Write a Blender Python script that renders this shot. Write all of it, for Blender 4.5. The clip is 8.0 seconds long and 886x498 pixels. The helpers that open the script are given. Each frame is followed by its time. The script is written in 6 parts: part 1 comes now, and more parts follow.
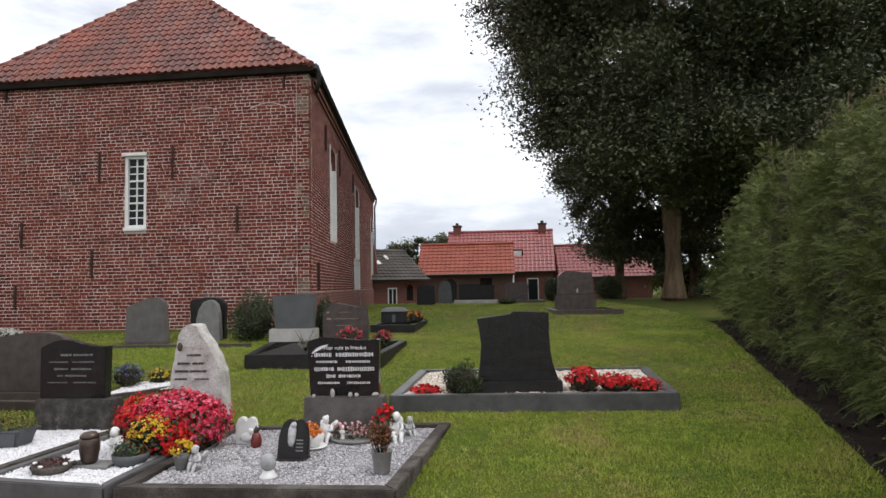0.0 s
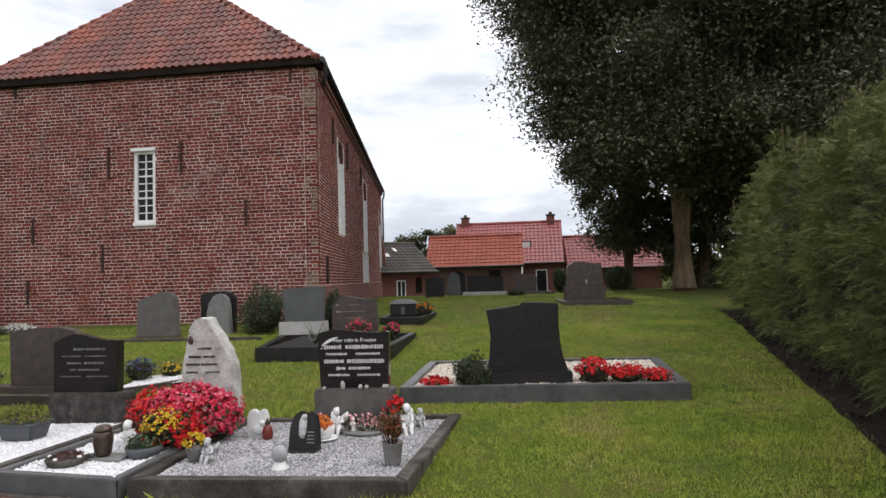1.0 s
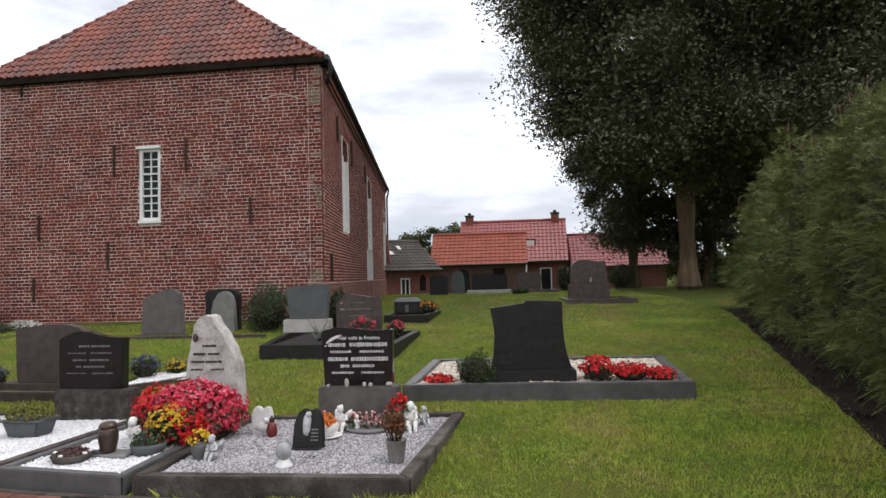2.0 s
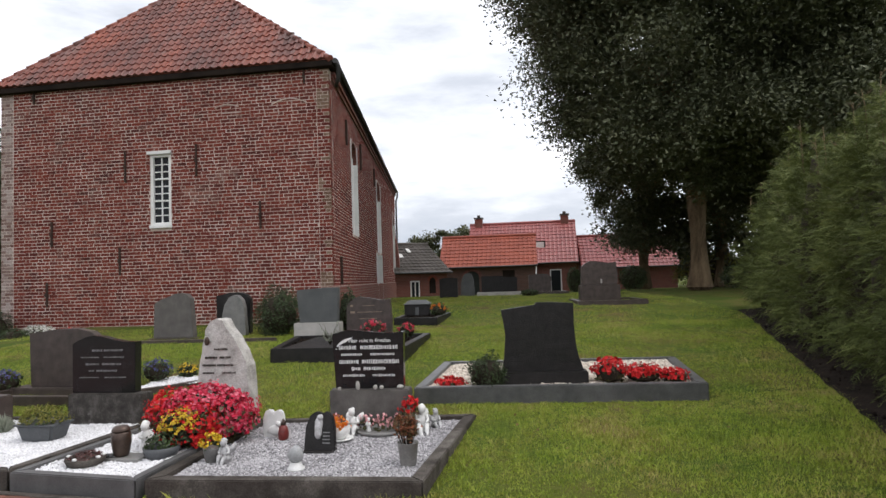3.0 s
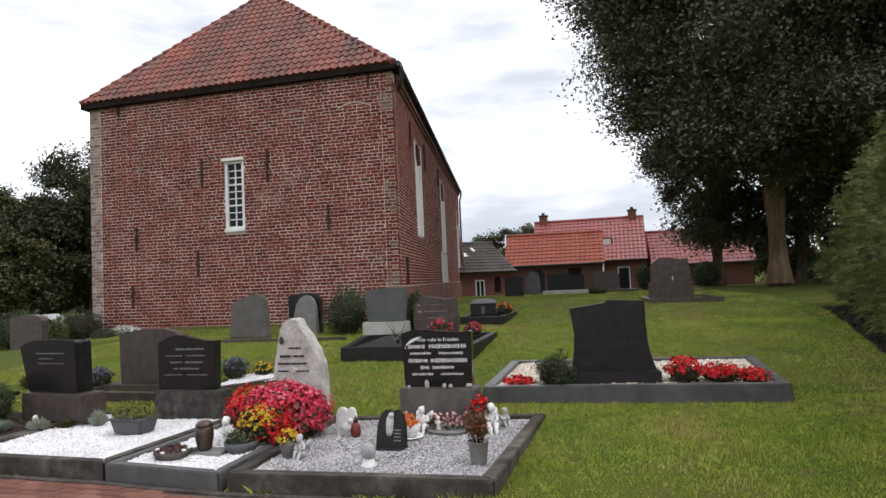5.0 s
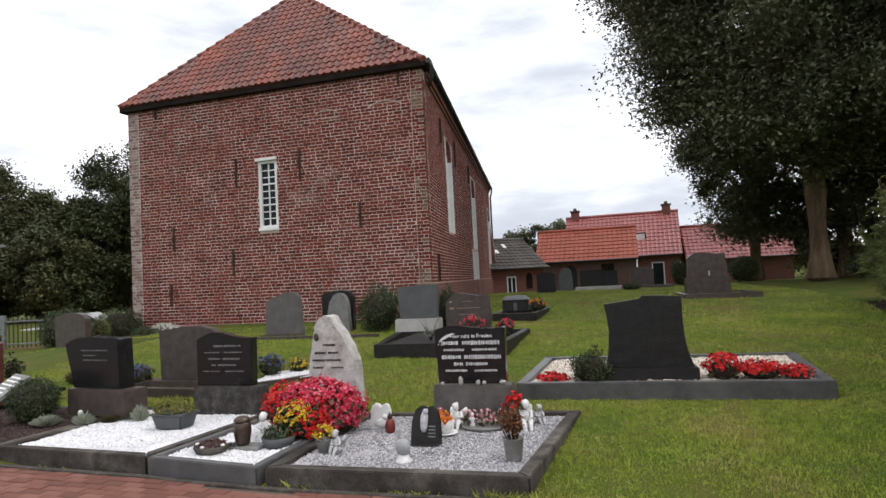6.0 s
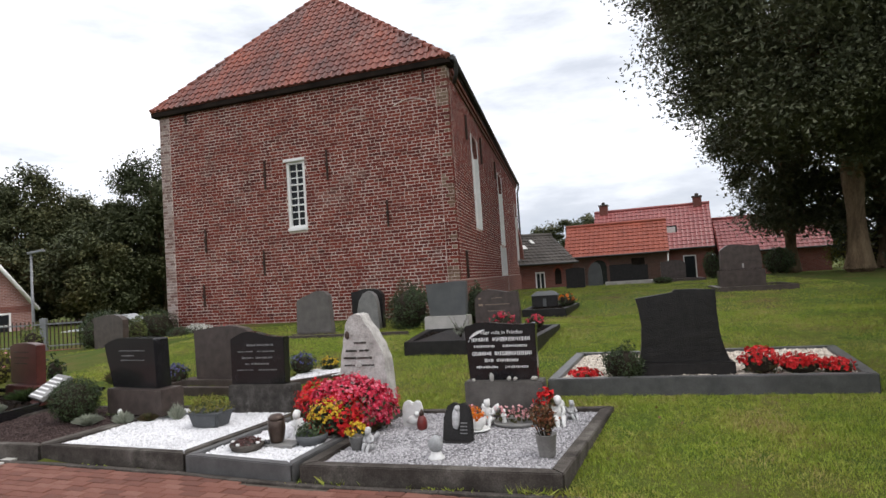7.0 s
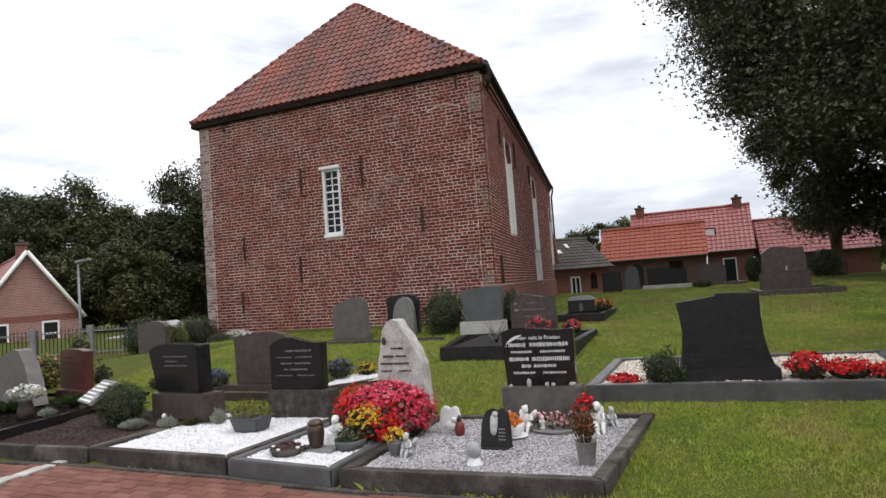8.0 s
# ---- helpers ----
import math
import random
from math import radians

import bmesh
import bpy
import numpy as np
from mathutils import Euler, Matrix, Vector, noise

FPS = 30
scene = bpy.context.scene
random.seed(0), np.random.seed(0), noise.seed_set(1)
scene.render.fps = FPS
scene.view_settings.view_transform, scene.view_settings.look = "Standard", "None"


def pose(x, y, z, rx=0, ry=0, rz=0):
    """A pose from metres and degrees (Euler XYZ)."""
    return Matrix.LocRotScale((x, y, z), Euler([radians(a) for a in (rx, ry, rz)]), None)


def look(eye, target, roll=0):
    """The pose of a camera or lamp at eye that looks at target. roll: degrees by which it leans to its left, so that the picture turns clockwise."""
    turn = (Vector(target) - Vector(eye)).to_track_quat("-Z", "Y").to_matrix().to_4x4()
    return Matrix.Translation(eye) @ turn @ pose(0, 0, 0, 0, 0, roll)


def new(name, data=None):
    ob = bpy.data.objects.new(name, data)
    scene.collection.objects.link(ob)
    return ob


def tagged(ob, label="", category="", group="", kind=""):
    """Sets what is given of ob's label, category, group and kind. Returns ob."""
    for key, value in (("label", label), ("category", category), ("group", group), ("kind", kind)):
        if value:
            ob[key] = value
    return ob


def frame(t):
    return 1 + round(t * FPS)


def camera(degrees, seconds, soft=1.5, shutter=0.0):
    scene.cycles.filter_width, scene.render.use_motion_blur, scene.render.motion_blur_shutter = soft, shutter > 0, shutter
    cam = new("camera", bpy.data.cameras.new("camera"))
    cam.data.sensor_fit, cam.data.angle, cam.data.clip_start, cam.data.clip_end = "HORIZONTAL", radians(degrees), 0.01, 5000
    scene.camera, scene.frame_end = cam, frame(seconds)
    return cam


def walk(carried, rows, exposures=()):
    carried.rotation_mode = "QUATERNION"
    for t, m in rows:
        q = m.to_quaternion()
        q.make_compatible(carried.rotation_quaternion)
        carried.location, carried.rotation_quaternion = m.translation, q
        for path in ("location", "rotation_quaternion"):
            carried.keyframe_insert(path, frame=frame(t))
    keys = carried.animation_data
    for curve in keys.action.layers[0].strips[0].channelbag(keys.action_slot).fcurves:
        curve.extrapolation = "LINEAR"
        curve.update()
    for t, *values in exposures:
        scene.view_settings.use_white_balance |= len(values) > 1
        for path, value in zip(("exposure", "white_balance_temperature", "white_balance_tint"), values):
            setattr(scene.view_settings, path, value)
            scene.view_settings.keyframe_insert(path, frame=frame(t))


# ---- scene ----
cam = camera(70.5, 8.0)
PATH = [
    (0, (0.032, -0.016, 1.557), (0.027, 1.98, 1.674), -1.1),
    (0.5, (0.029, -0.003, 1.554), (0.014, 1.994, 1.658), -1.3),
    (1, (0.029, -0.005, 1.551), (-0.003, 1.992, 1.644), -1.6),
    (1.5, (0.033, -0.008, 1.553), (-0.008, 1.99, 1.637), -1.5),
    (3, (0.022, 0.01, 1.546), (-0.053, 2.006, 1.642), -1.9),
    (3.5, (0.019, 0.005, 1.549), (-0.101, 2.0, 1.645), -2.1),
    (4, (0.009, 0.006, 1.547), (-0.177, 1.995, 1.647), -2.2),
    (4.5, (0.005, 0.001, 1.549), (-0.227, 1.985, 1.651), -2.4),
    (6, (-0.021, 0.009, 1.542), (-0.396, 1.971, 1.638), -2.9),
    (6.5, (-0.026, 0.016, 1.541), (-0.444, 1.97, 1.635), -3.4),
    (7, (-0.034, 0.015, 1.539), (-0.495, 1.959, 1.631), -3.8),
    (7.5, (-0.04, 0.019, 1.542), (-0.542, 1.952, 1.639), -3.9),
    (8, (-0.054, 0.01, 1.543), (-0.617, 1.926, 1.659), -4.2),
]
walk(cam, [(t, look(eye, target, roll)) for t, eye, target, roll in PATH])

# ---------------------------------------------------------------- light
world = bpy.data.worlds.new("overcast_sky")
scene.world = world
world.use_nodes = True
wn, wl = world.node_tree.nodes, world.node_tree.links
wn.clear()
SUN_EL, SUN_AZ = 58.0, 95.0   # high veiled sun, over the hedge
sky = wn.new("ShaderNodeTexSky")
sky.sky_type = "NISHITA"
sky.sun_disc = False
sky.sun_elevation, sky.sun_rotation = radians(SUN_EL), radians(SUN_AZ)
coord = wn.new("ShaderNodeTexCoord")
stretch = wn.new("ShaderNodeMapping")
stretch.inputs["Scale"].default_value = (1.0, 1.0, 3.6)
wl.new(coord.outputs["Generated"], stretch.inputs["Vector"])
puff = wn.new("ShaderNodeTexNoise")
puff.inputs["Scale"].default_value = 2.6
puff.inputs["Detail"].default_value = 7.0
puff.inputs["Roughness"].default_value = 0.55
wl.new(stretch.outputs["Vector"], puff.inputs["Vector"])
tone = wn.new("ShaderNodeValToRGB")
for _ in range(2):
    tone.color_ramp.elements.new(0.45)
for _e, (_p, _c) in zip(tone.color_ramp.elements, [(0.3, (0.43, 0.47, 0.545, 1)), (0.42, (0.54, 0.57, 0.635, 1)), (0.52, (0.74, 0.765, 0.82, 1)), (0.62, (1.02, 1.015, 1.07, 1))]):
    _e.position, _e.color = _p, _c
# clouds look greyer towards the horizon and brighter overhead
split, lift = wn.new("ShaderNodeSeparateXYZ"), wn.new("ShaderNodeMath")
lift.operation = "MULTIPLY_ADD"
lift.inputs[1].default_value = 0.5
wl.new(coord.outputs["Generated"], split.inputs["Vector"])
wl.new(split.outputs["Z"], lift.inputs[0])
thin = wn.new("ShaderNodeMath")
thin.operation = "SUBTRACT"
thin.inputs[1].default_value = 0.06
wl.new(puff.outputs["Fac"], thin.inputs[0])
wl.new(thin.outputs["Value"], lift.inputs[2])
wl.new(lift.outputs["Value"], tone.inputs["Fac"])
back_sky, back_cloud, blend, wout = wn.new("ShaderNodeBackground"), wn.new("ShaderNodeBackground"), wn.new("ShaderNodeMixShader"), wn.new("ShaderNodeOutputWorld")
back_sky.inputs["Strength"].default_value = 0.1
back_cloud.inputs["Strength"].default_value = 1.46
blend.inputs["Fac"].default_value = 0.93
wl.new(sky.outputs["Color"], back_sky.inputs["Color"])
wl.new(tone.outputs["Color"], back_cloud.inputs["Color"])
wl.new(back_sky.outputs["Background"], blend.inputs[1])
wl.new(back_cloud.outputs["Background"], blend.inputs[2])
wl.new(blend.outputs["Shader"], wout.inputs["Surface"])

sun = new("sun", bpy.data.lights.new("sun", "SUN"))
sun.data.energy, sun.data.angle, sun.data.color = 1.2, radians(25), (1.0, 0.96, 0.91)
# the sky's sun_rotation turns clockwise from +y
_az, _el = radians(SUN_AZ), radians(SUN_EL)
_from = Vector((math.sin(_az) * math.cos(_el), math.cos(_az) * math.cos(_el), math.sin(_el)))
sun.matrix_world = look(_from * 50, (0, 0, 0))

# ---------------------------------------------------------------- materials


def surf(name, cols, scale=4.0, fine=60.0, rough=0.8, bump=0.25, depth=0.01, spec=0.4, island=0.0, each=0.0, metal=0.0, fine_mix=0.35, stretched=None, pos=None, trans=0.0, wash=None, whole=None):
    """A procedural surface: a broad colour noise through cols, a fine grain on top of it, and relief from both.
    island, each: how far the brightness varies from piece to piece of a mesh, or from object to object.
    wash: (colour, noise scale, from, to, strength) of patches that spread over many pieces; whole: the same for the broad noise, as its stretch."""
    m = bpy.data.materials.new(name)
    m.use_nodes = True
    n, l = m.node_tree.nodes, m.node_tree.links
    b = n["Principled BSDF"]
    tc = n.new("ShaderNodeTexCoord")
    vec = tc.outputs["Object"]
    if stretched:
        mp = n.new("ShaderNodeMapping")
        mp.inputs["Scale"].default_value = stretched
        l.new(vec, mp.inputs["Vector"])
        vec = mp.outputs["Vector"]
    a = n.new("ShaderNodeTexNoise")
    a.inputs["Scale"].default_value, a.inputs["Detail"].default_value, a.inputs["Roughness"].default_value = scale, 5.0, 0.6
    l.new(vec, a.inputs["Vector"])
    if whole or wash:
        spot = n.new("ShaderNodeNewGeometry")
    if whole:
        wm = n.new("ShaderNodeMapping")
        wm.inputs["Scale"].default_value = whole
        l.new(spot.outputs["Position"], wm.inputs["Vector"])
        l.new(wm.outputs["Vector"], a.inputs["Vector"])
    ramp = n.new("ShaderNodeValToRGB")
    el = ramp.color_ramp.elements
    k = len(cols)
    where = pos or [0.3 + 0.4 * i / max(1, k - 1) for i in range(k)]
    while len(el) < k:
        el.new(0.5)
    for i, c in enumerate(cols):
        el[i].position, el[i].color = where[i], (*c, 1)
    fac = a.outputs["Fac"]
    vary = None
    if island:
        gi = n.new("ShaderNodeNewGeometry")
        vary, amount = gi.outputs["Random Per Island"], island
    if each:
        oi = n.new("ShaderNodeObjectInfo")
        vary, amount = oi.outputs["Random"], each
    if vary:
        mx = n.new("ShaderNodeMix")
        mx.inputs["Factor"].default_value = min(1.0, amount)
        spread = n.new("ShaderNodeMapRange")
        spread.inputs["To Min"].default_value, spread.inputs["To Max"].default_value = where[0], where[-1]
        l.new(vary, spread.inputs["Value"])
        l.new(fac, mx.inputs["A"])
        l.new(spread.outputs["Result"], mx.inputs["B"])
        fac = mx.outputs["Result"]
    l.new(fac, ramp.inputs["Fac"])
    f = n.new("ShaderNodeTexNoise")
    f.inputs["Scale"].default_value, f.inputs["Detail"].default_value = fine, 3.0
    l.new(vec, f.inputs["Vector"])
    over = n.new("ShaderNodeMix")
    over.data_type, over.blend_type = "RGBA", "OVERLAY"
    over.inputs["Factor"].default_value = fine_mix
    l.new(ramp.outputs["Color"], over.inputs[6])
    l.new(f.outputs["Fac"], over.inputs[7])
    colour = over.outputs[2]
    if wash:
        wc, ws, w0, w1, wk = wash
        wt = n.new("ShaderNodeTexNoise")
        wt.inputs["Scale"].default_value, wt.inputs["Detail"].default_value, wt.inputs["Roughness"].default_value = ws, 6.0, 0.7
        l.new(spot.outputs["Position"], wt.inputs["Vector"])
        wr_ = n.new("ShaderNodeMapRange")
        wr_.inputs["From Min"].default_value, wr_.inputs["From Max"].default_value, wr_.inputs["To Max"].default_value = w0, w1, wk
        l.new(wt.outputs["Fac"], wr_.inputs["Value"])
        wx = n.new("ShaderNodeMix")
        wx.data_type = "RGBA"
        l.new(wr_.outputs["Result"], wx.inputs["Factor"])
        l.new(colour, wx.inputs[6])
        wx.inputs[7].default_value = (*wc, 1)
        colour = wx.outputs[2]
    l.new(colour, b.inputs["Base Color"])
    b.inputs["Roughness"].default_value = rough
    b.inputs["Metallic"].default_value = metal
    b.inputs["Specular IOR Level"].default_value = spec
    if trans:
        b.inputs["Transmission Weight"].default_value = trans
    if bump:
        add = n.new("ShaderNodeMath")
        l.new(a.outputs["Fac"], add.inputs[0])
        l.new(f.outputs["Fac"], add.inputs[1])
        bp = n.new("ShaderNodeBump")
        bp.inputs["Strength"].default_value, bp.inputs["Distance"].default_value = bump, depth
        l.new(add.outputs["Value"], bp.inputs["Height"])
        l.new(bp.outputs["Normal"], b.inputs["Normal"])
    return m


M = {}
M["brick"] = surf("old_brick", [(0.05, 0.016, 0.015), (0.115, 0.026, 0.021), (0.18, 0.039, 0.027), (0.23, 0.066, 0.045)], 1.2, 45, 0.9, 0.5, 0.012, 0.2, island=0.55, fine_mix=0.6, pos=[0.28, 0.42, 0.58, 0.74], wash=((0.28, 0.21, 0.18), 1.1, 0.57, 0.82, 0.75))
M["brick_part"] = surf("old_brick_piece", [(0.05, 0.016, 0.015), (0.115, 0.026, 0.021), (0.18, 0.039, 0.027), (0.23, 0.066, 0.045)], 1.2, 45, 0.9, 0.5, 0.012, 0.2, each=0.55, fine_mix=0.6, pos=[0.28, 0.42, 0.58, 0.74], wash=((0.28, 0.21, 0.18), 1.1, 0.57, 0.82, 0.75))
M["grey_brick"] = surf("weathered_brown_brick", [(0.13, 0.07, 0.05), (0.19, 0.12, 0.085), (0.26, 0.2, 0.15)], 2.5, 45, 0.95, 0.5, 0.012, 0.2, island=0.6, fine_mix=0.5, wash=((0.12, 0.1, 0.065), 1.4, 0.5, 0.7, 0.5))
M["limed_brick"] = surf("limewashed_corner_brick", [(0.13, 0.06, 0.05), (0.26, 0.19, 0.17), (0.42, 0.36, 0.335)], 2.5, 45, 0.95, 0.5, 0.012, 0.2, island=0.8, fine_mix=0.5)
M["mortar"] = surf("lime_mortar", [(0.3, 0.23, 0.195), (0.53, 0.44, 0.39), (0.68, 0.6, 0.54)], 1.6, 70, 0.95, 0.5, 0.008, 0.1)
M["tile"] = surf("clay_pantile", [(0.075, 0.038, 0.033), (0.14, 0.05, 0.04), (0.21, 0.062, 0.042), (0.29, 0.075, 0.042)], 0.75, 40, 0.55, 0.5, 0.012, 0.45, island=0.3, pos=[0.32, 0.45, 0.56, 0.68], whole=(1.5, 0.6, 0.55), wash=((0.27, 0.2, 0.18), 1.3, 0.52, 0.78, 0.5))
M["tile_part"] = surf("clay_pantile_piece", [(0.075, 0.038, 0.033), (0.14, 0.05, 0.04), (0.21, 0.062, 0.042), (0.29, 0.075, 0.042)], 0.75, 40, 0.55, 0.5, 0.012, 0.45, each=0.3, pos=[0.32, 0.45, 0.56, 0.68], whole=(1.5, 0.6, 0.55), wash=((0.27, 0.2, 0.18), 1.3, 0.52, 0.78, 0.5))
M["orange_tile"] = surf("orange_roof_tile", [(0.2, 0.042, 0.022), (0.31, 0.07, 0.036)], 0.8, 30, 0.6, 0.3, 0.015, 0.4)
M["red_tile"] = surf("glazed_red_roof_tile", [(0.22, 0.052, 0.05), (0.3, 0.08, 0.072)], 0.8, 30, 0.32, 0.2, 0.012, 0.5)
M["dark_tile"] = surf("dark_roof_tile", [(0.055, 0.048, 0.042), (0.1, 0.09, 0.08)], 0.8, 30, 0.8, 0.2, 0.01, 0.3)
M["barn_green"] = surf("dark_green_door", [(0.018, 0.022, 0.02), (0.035, 0.04, 0.036)], 3, 50, 0.8, 0.2, 0.004, 0.2)
M["dark_wood"] = surf("tarred_wood", [(0.012, 0.009, 0.008), (0.03, 0.022, 0.018)], 3, 50, 0.9, 0.3, 0.005, 0.1)
M["white_paint"] = surf("white_paint", [(0.66, 0.66, 0.64), (0.8, 0.8, 0.78)], 3, 60, 0.5, 0.1, 0.002, 0.4)
M["iron"] = surf("rusty_iron", [(0.03, 0.02, 0.016), (0.06, 0.035, 0.025)], 6, 80, 0.8, 0.4, 0.004, 0.4)
M["zinc"] = surf("zinc_gutter", [(0.03, 0.03, 0.03), (0.06, 0.06, 0.06)], 4, 60, 0.5, 0.1, 0.002, 0.5, metal=0.3)
M["bronze"] = surf("dark_metal", [(0.05, 0.035, 0.028), (0.1, 0.07, 0.055)], 9, 90, 0.35, 0.2, 0.004, 0.5, metal=0.6)
M["steel"] = surf("galvanised_steel", [(0.16, 0.165, 0.17), (0.24, 0.25, 0.26)], 4, 60, 0.5, 0.1, 0.002, 0.5, metal=0.5)
M["black_granite"] = surf("polished_black_granite", [(0.008, 0.008, 0.009), (0.018, 0.017, 0.018)], 9, 220, 0.16, 0.0, 0.001, 0.5)
M["dark_granite"] = surf("dull_dark_granite", [(0.01, 0.009, 0.009), (0.022, 0.02, 0.019)], 9, 70, 0.5, 0.45, 0.012, 0.3, fine_mix=0.6)
M["brown_granite"] = surf("brown_granite", [(0.04, 0.03, 0.027), (0.09, 0.07, 0.061)], 7, 160, 0.4, 0.08, 0.003, 0.4)
M["grey_granite"] = surf("grey_granite", [(0.14, 0.14, 0.135), (0.23, 0.225, 0.215)], 6, 180, 0.5, 0.12, 0.003, 0.4, fine_mix=0.6)
M["base_granite"] = surf("weathered_base_granite", [(0.055, 0.05, 0.045), (0.1, 0.092, 0.084), (0.14, 0.13, 0.118)], 5, 120, 0.6, 0.2, 0.004, 0.35, fine_mix=0.7)
M["light_granite"] = surf("light_rough_granite", [(0.3, 0.28, 0.26), (0.5, 0.48, 0.45), (0.62, 0.6, 0.58)], 6, 95, 0.85, 0.7, 0.02, 0.3, fine_mix=0.75)
M["rough_granite"] = surf("rough_split_granite", [(0.028, 0.025, 0.022), (0.06, 0.054, 0.048), (0.12, 0.112, 0.1)], 9, 80, 0.85, 0.9, 0.03, 0.3, fine_mix=0.8, wash=((0.25, 0.24, 0.22), 7.0, 0.6, 0.72, 0.5))
M["red_granite"] = surf("polished_red_granite", [(0.05, 0.014, 0.012), (0.095, 0.028, 0.023)], 8, 190, 0.3, 0.03, 0.002, 0.5)
M["taupe_granite"] = surf("taupe_granite", [(0.085, 0.078, 0.073), (0.14, 0.128, 0.12)], 5, 170, 0.55, 0.1, 0.003, 0.35)
M["slate"] = surf("grey_slate", [(0.07, 0.075, 0.075), (0.11, 0.115, 0.115)], 2.5, 80, 0.6, 0.15, 0.004, 0.35)
M["concrete"] = surf("weathered_concrete", [(0.035, 0.029, 0.024), (0.07, 0.061, 0.053), (0.14, 0.128, 0.112)], 3.0, 90, 0.95, 0.5, 0.006, 0.2, fine_mix=0.7, wash=((0.02, 0.017, 0.014), 2.6, 0.48, 0.66, 0.8))
M["pale_concrete"] = surf("pale_concrete", [(0.33, 0.32, 0.29), (0.5, 0.48, 0.45)], 3.0, 90, 0.95, 0.4, 0.005, 0.2)
M["kerb_granite"] = surf("grey_kerb_granite", [(0.06, 0.06, 0.06), (0.12, 0.12, 0.12)], 5, 150, 0.45, 0.1, 0.003, 0.4, fine_mix=0.5)
M["gravel_grey"] = surf("grey_gravel", [(0.16, 0.155, 0.16), (0.36, 0.35, 0.36), (0.6, 0.59, 0.6)], 3, 90, 0.9, 0.2, 0.003, 0.3, island=0.85)
M["gravel_white"] = surf("white_marble_gravel", [(0.5, 0.5, 0.51), (0.72, 0.72, 0.73), (0.84, 0.84, 0.85)], 3, 90, 0.85, 0.2, 0.003, 0.3, island=0.7)
M["gravel_brown"] = surf("brown_lava_gravel", [(0.02, 0.014, 0.013), (0.05, 0.033, 0.03), (0.1, 0.072, 0.066)], 3, 90, 0.95, 0.2, 0.003, 0.2, island=0.8)
M["gravel_cream"] = surf("cream_pebbles", [(0.3, 0.25, 0.2), (0.6, 0.54, 0.46), (0.75, 0.7, 0.62)], 3, 90, 0.8, 0.2, 0.003, 0.3, island=0.85)
M["paver"] = surf("red_clay_paver", [(0.085, 0.037, 0.028), (0.155, 0.062, 0.043), (0.22, 0.11, 0.083)], 0.9, 60, 0.85, 0.3, 0.005, 0.3, island=0.6)
M["paver_part"] = surf("red_clay_paver_piece", [(0.085, 0.037, 0.028), (0.155, 0.062, 0.043), (0.22, 0.11, 0.083)], 0.9, 60, 0.85, 0.3, 0.005, 0.3, each=0.6)
M["fallen_leaf"] = surf("fallen_leaf", [(0.09, 0.05, 0.025), (0.25, 0.16, 0.08)], 3, 30, 0.8, 0.0, 0.0, 0.2, island=0.9)
M["sand"] = surf("joint_sand", [(0.07, 0.06, 0.05), (0.13, 0.11, 0.09)], 3, 80, 0.95, 0.4, 0.005, 0.1)
M["soil"] = surf("dark_soil", [(0.009, 0.007, 0.006), (0.03, 0.022, 0.017)], 4, 40, 0.98, 0.9, 0.03, 0.1)
M["lawn"] = surf("mown_lawn", [(0.11, 0.08, 0.036), (0.085, 0.09, 0.02), (0.055, 0.085, 0.013)], 1.1, 30, 0.95, 0.8, 0.03, 0.1, pos=[0.32, 0.42, 0.6])
M["blade"] = surf("grass_blade", [(0.38, 0.28, 0.135), (0.345, 0.335, 0.08), (0.28, 0.345, 0.045), (0.2, 0.28, 0.03), (0.12, 0.175, 0.02)], 1.3, 9, 0.55, 0.0, 0.0, 0.25, island=0.45, pos=[0.34, 0.42, 0.5, 0.58, 0.68], wash=((0.26, 0.18, 0.09), 1.5, 0.56, 0.7, 0.75))
M["oak_leaf"] = surf("oak_leaf", [(0.038, 0.048, 0.026), (0.078, 0.088, 0.046), (0.145, 0.15, 0.088)], 0.7, 8, 0.6, 0.0, 0.0, 0.3, island=0.45)
M["wood_leaf"] = surf("woodland_leaf", [(0.03, 0.042, 0.019), (0.068, 0.078, 0.034), (0.15, 0.13, 0.046)], 0.13, 6, 0.65, 0.0, 0.0, 0.25, island=0.3)
# broad dark-to-light noise puts the shading of the hedge's lumps into its colour
M["thuja"] = surf("thuja_spray", [(0.036, 0.048, 0.016), (0.115, 0.14, 0.042), (0.24, 0.26, 0.085)], 2.0, 14, 0.65, 0.0, 0.0, 0.2, island=0.4)
M["box_leaf"] = surf("box_leaf", [(0.014, 0.026, 0.008), (0.03, 0.05, 0.014), (0.055, 0.085, 0.022)], 2, 20, 0.5, 0.0, 0.0, 0.4, island=0.6)
M["bark"] = surf("oak_bark", [(0.065, 0.045, 0.028), (0.155, 0.112, 0.068), (0.22, 0.165, 0.1)], 3.5, 30, 0.95, 1.0, 0.05, 0.15, stretched=(1, 1, 0.25))
M["twig"] = surf("dark_twigs", [(0.02, 0.016, 0.012), (0.05, 0.04, 0.03)], 5, 40, 0.95, 0.4, 0.01, 0.1)
M["red_petal"] = surf("red_petal", [(0.42, 0.008, 0.012), (0.65, 0.02, 0.02)], 6, 40, 0.6, 0.0, 0.0, 0.3, island=0.5)
M["pink_petal"] = surf("pink_petal", [(0.4, 0.006, 0.02), (0.55, 0.02, 0.065), (0.68, 0.2, 0.26)], 6, 40, 0.6, 0.0, 0.0, 0.3, island=0.8)
M["pale_pink"] = surf("pale_pink_petal", [(0.55, 0.2, 0.22), (0.75, 0.45, 0.45)], 6, 40, 0.6, 0.0, 0.0, 0.3, island=0.8)
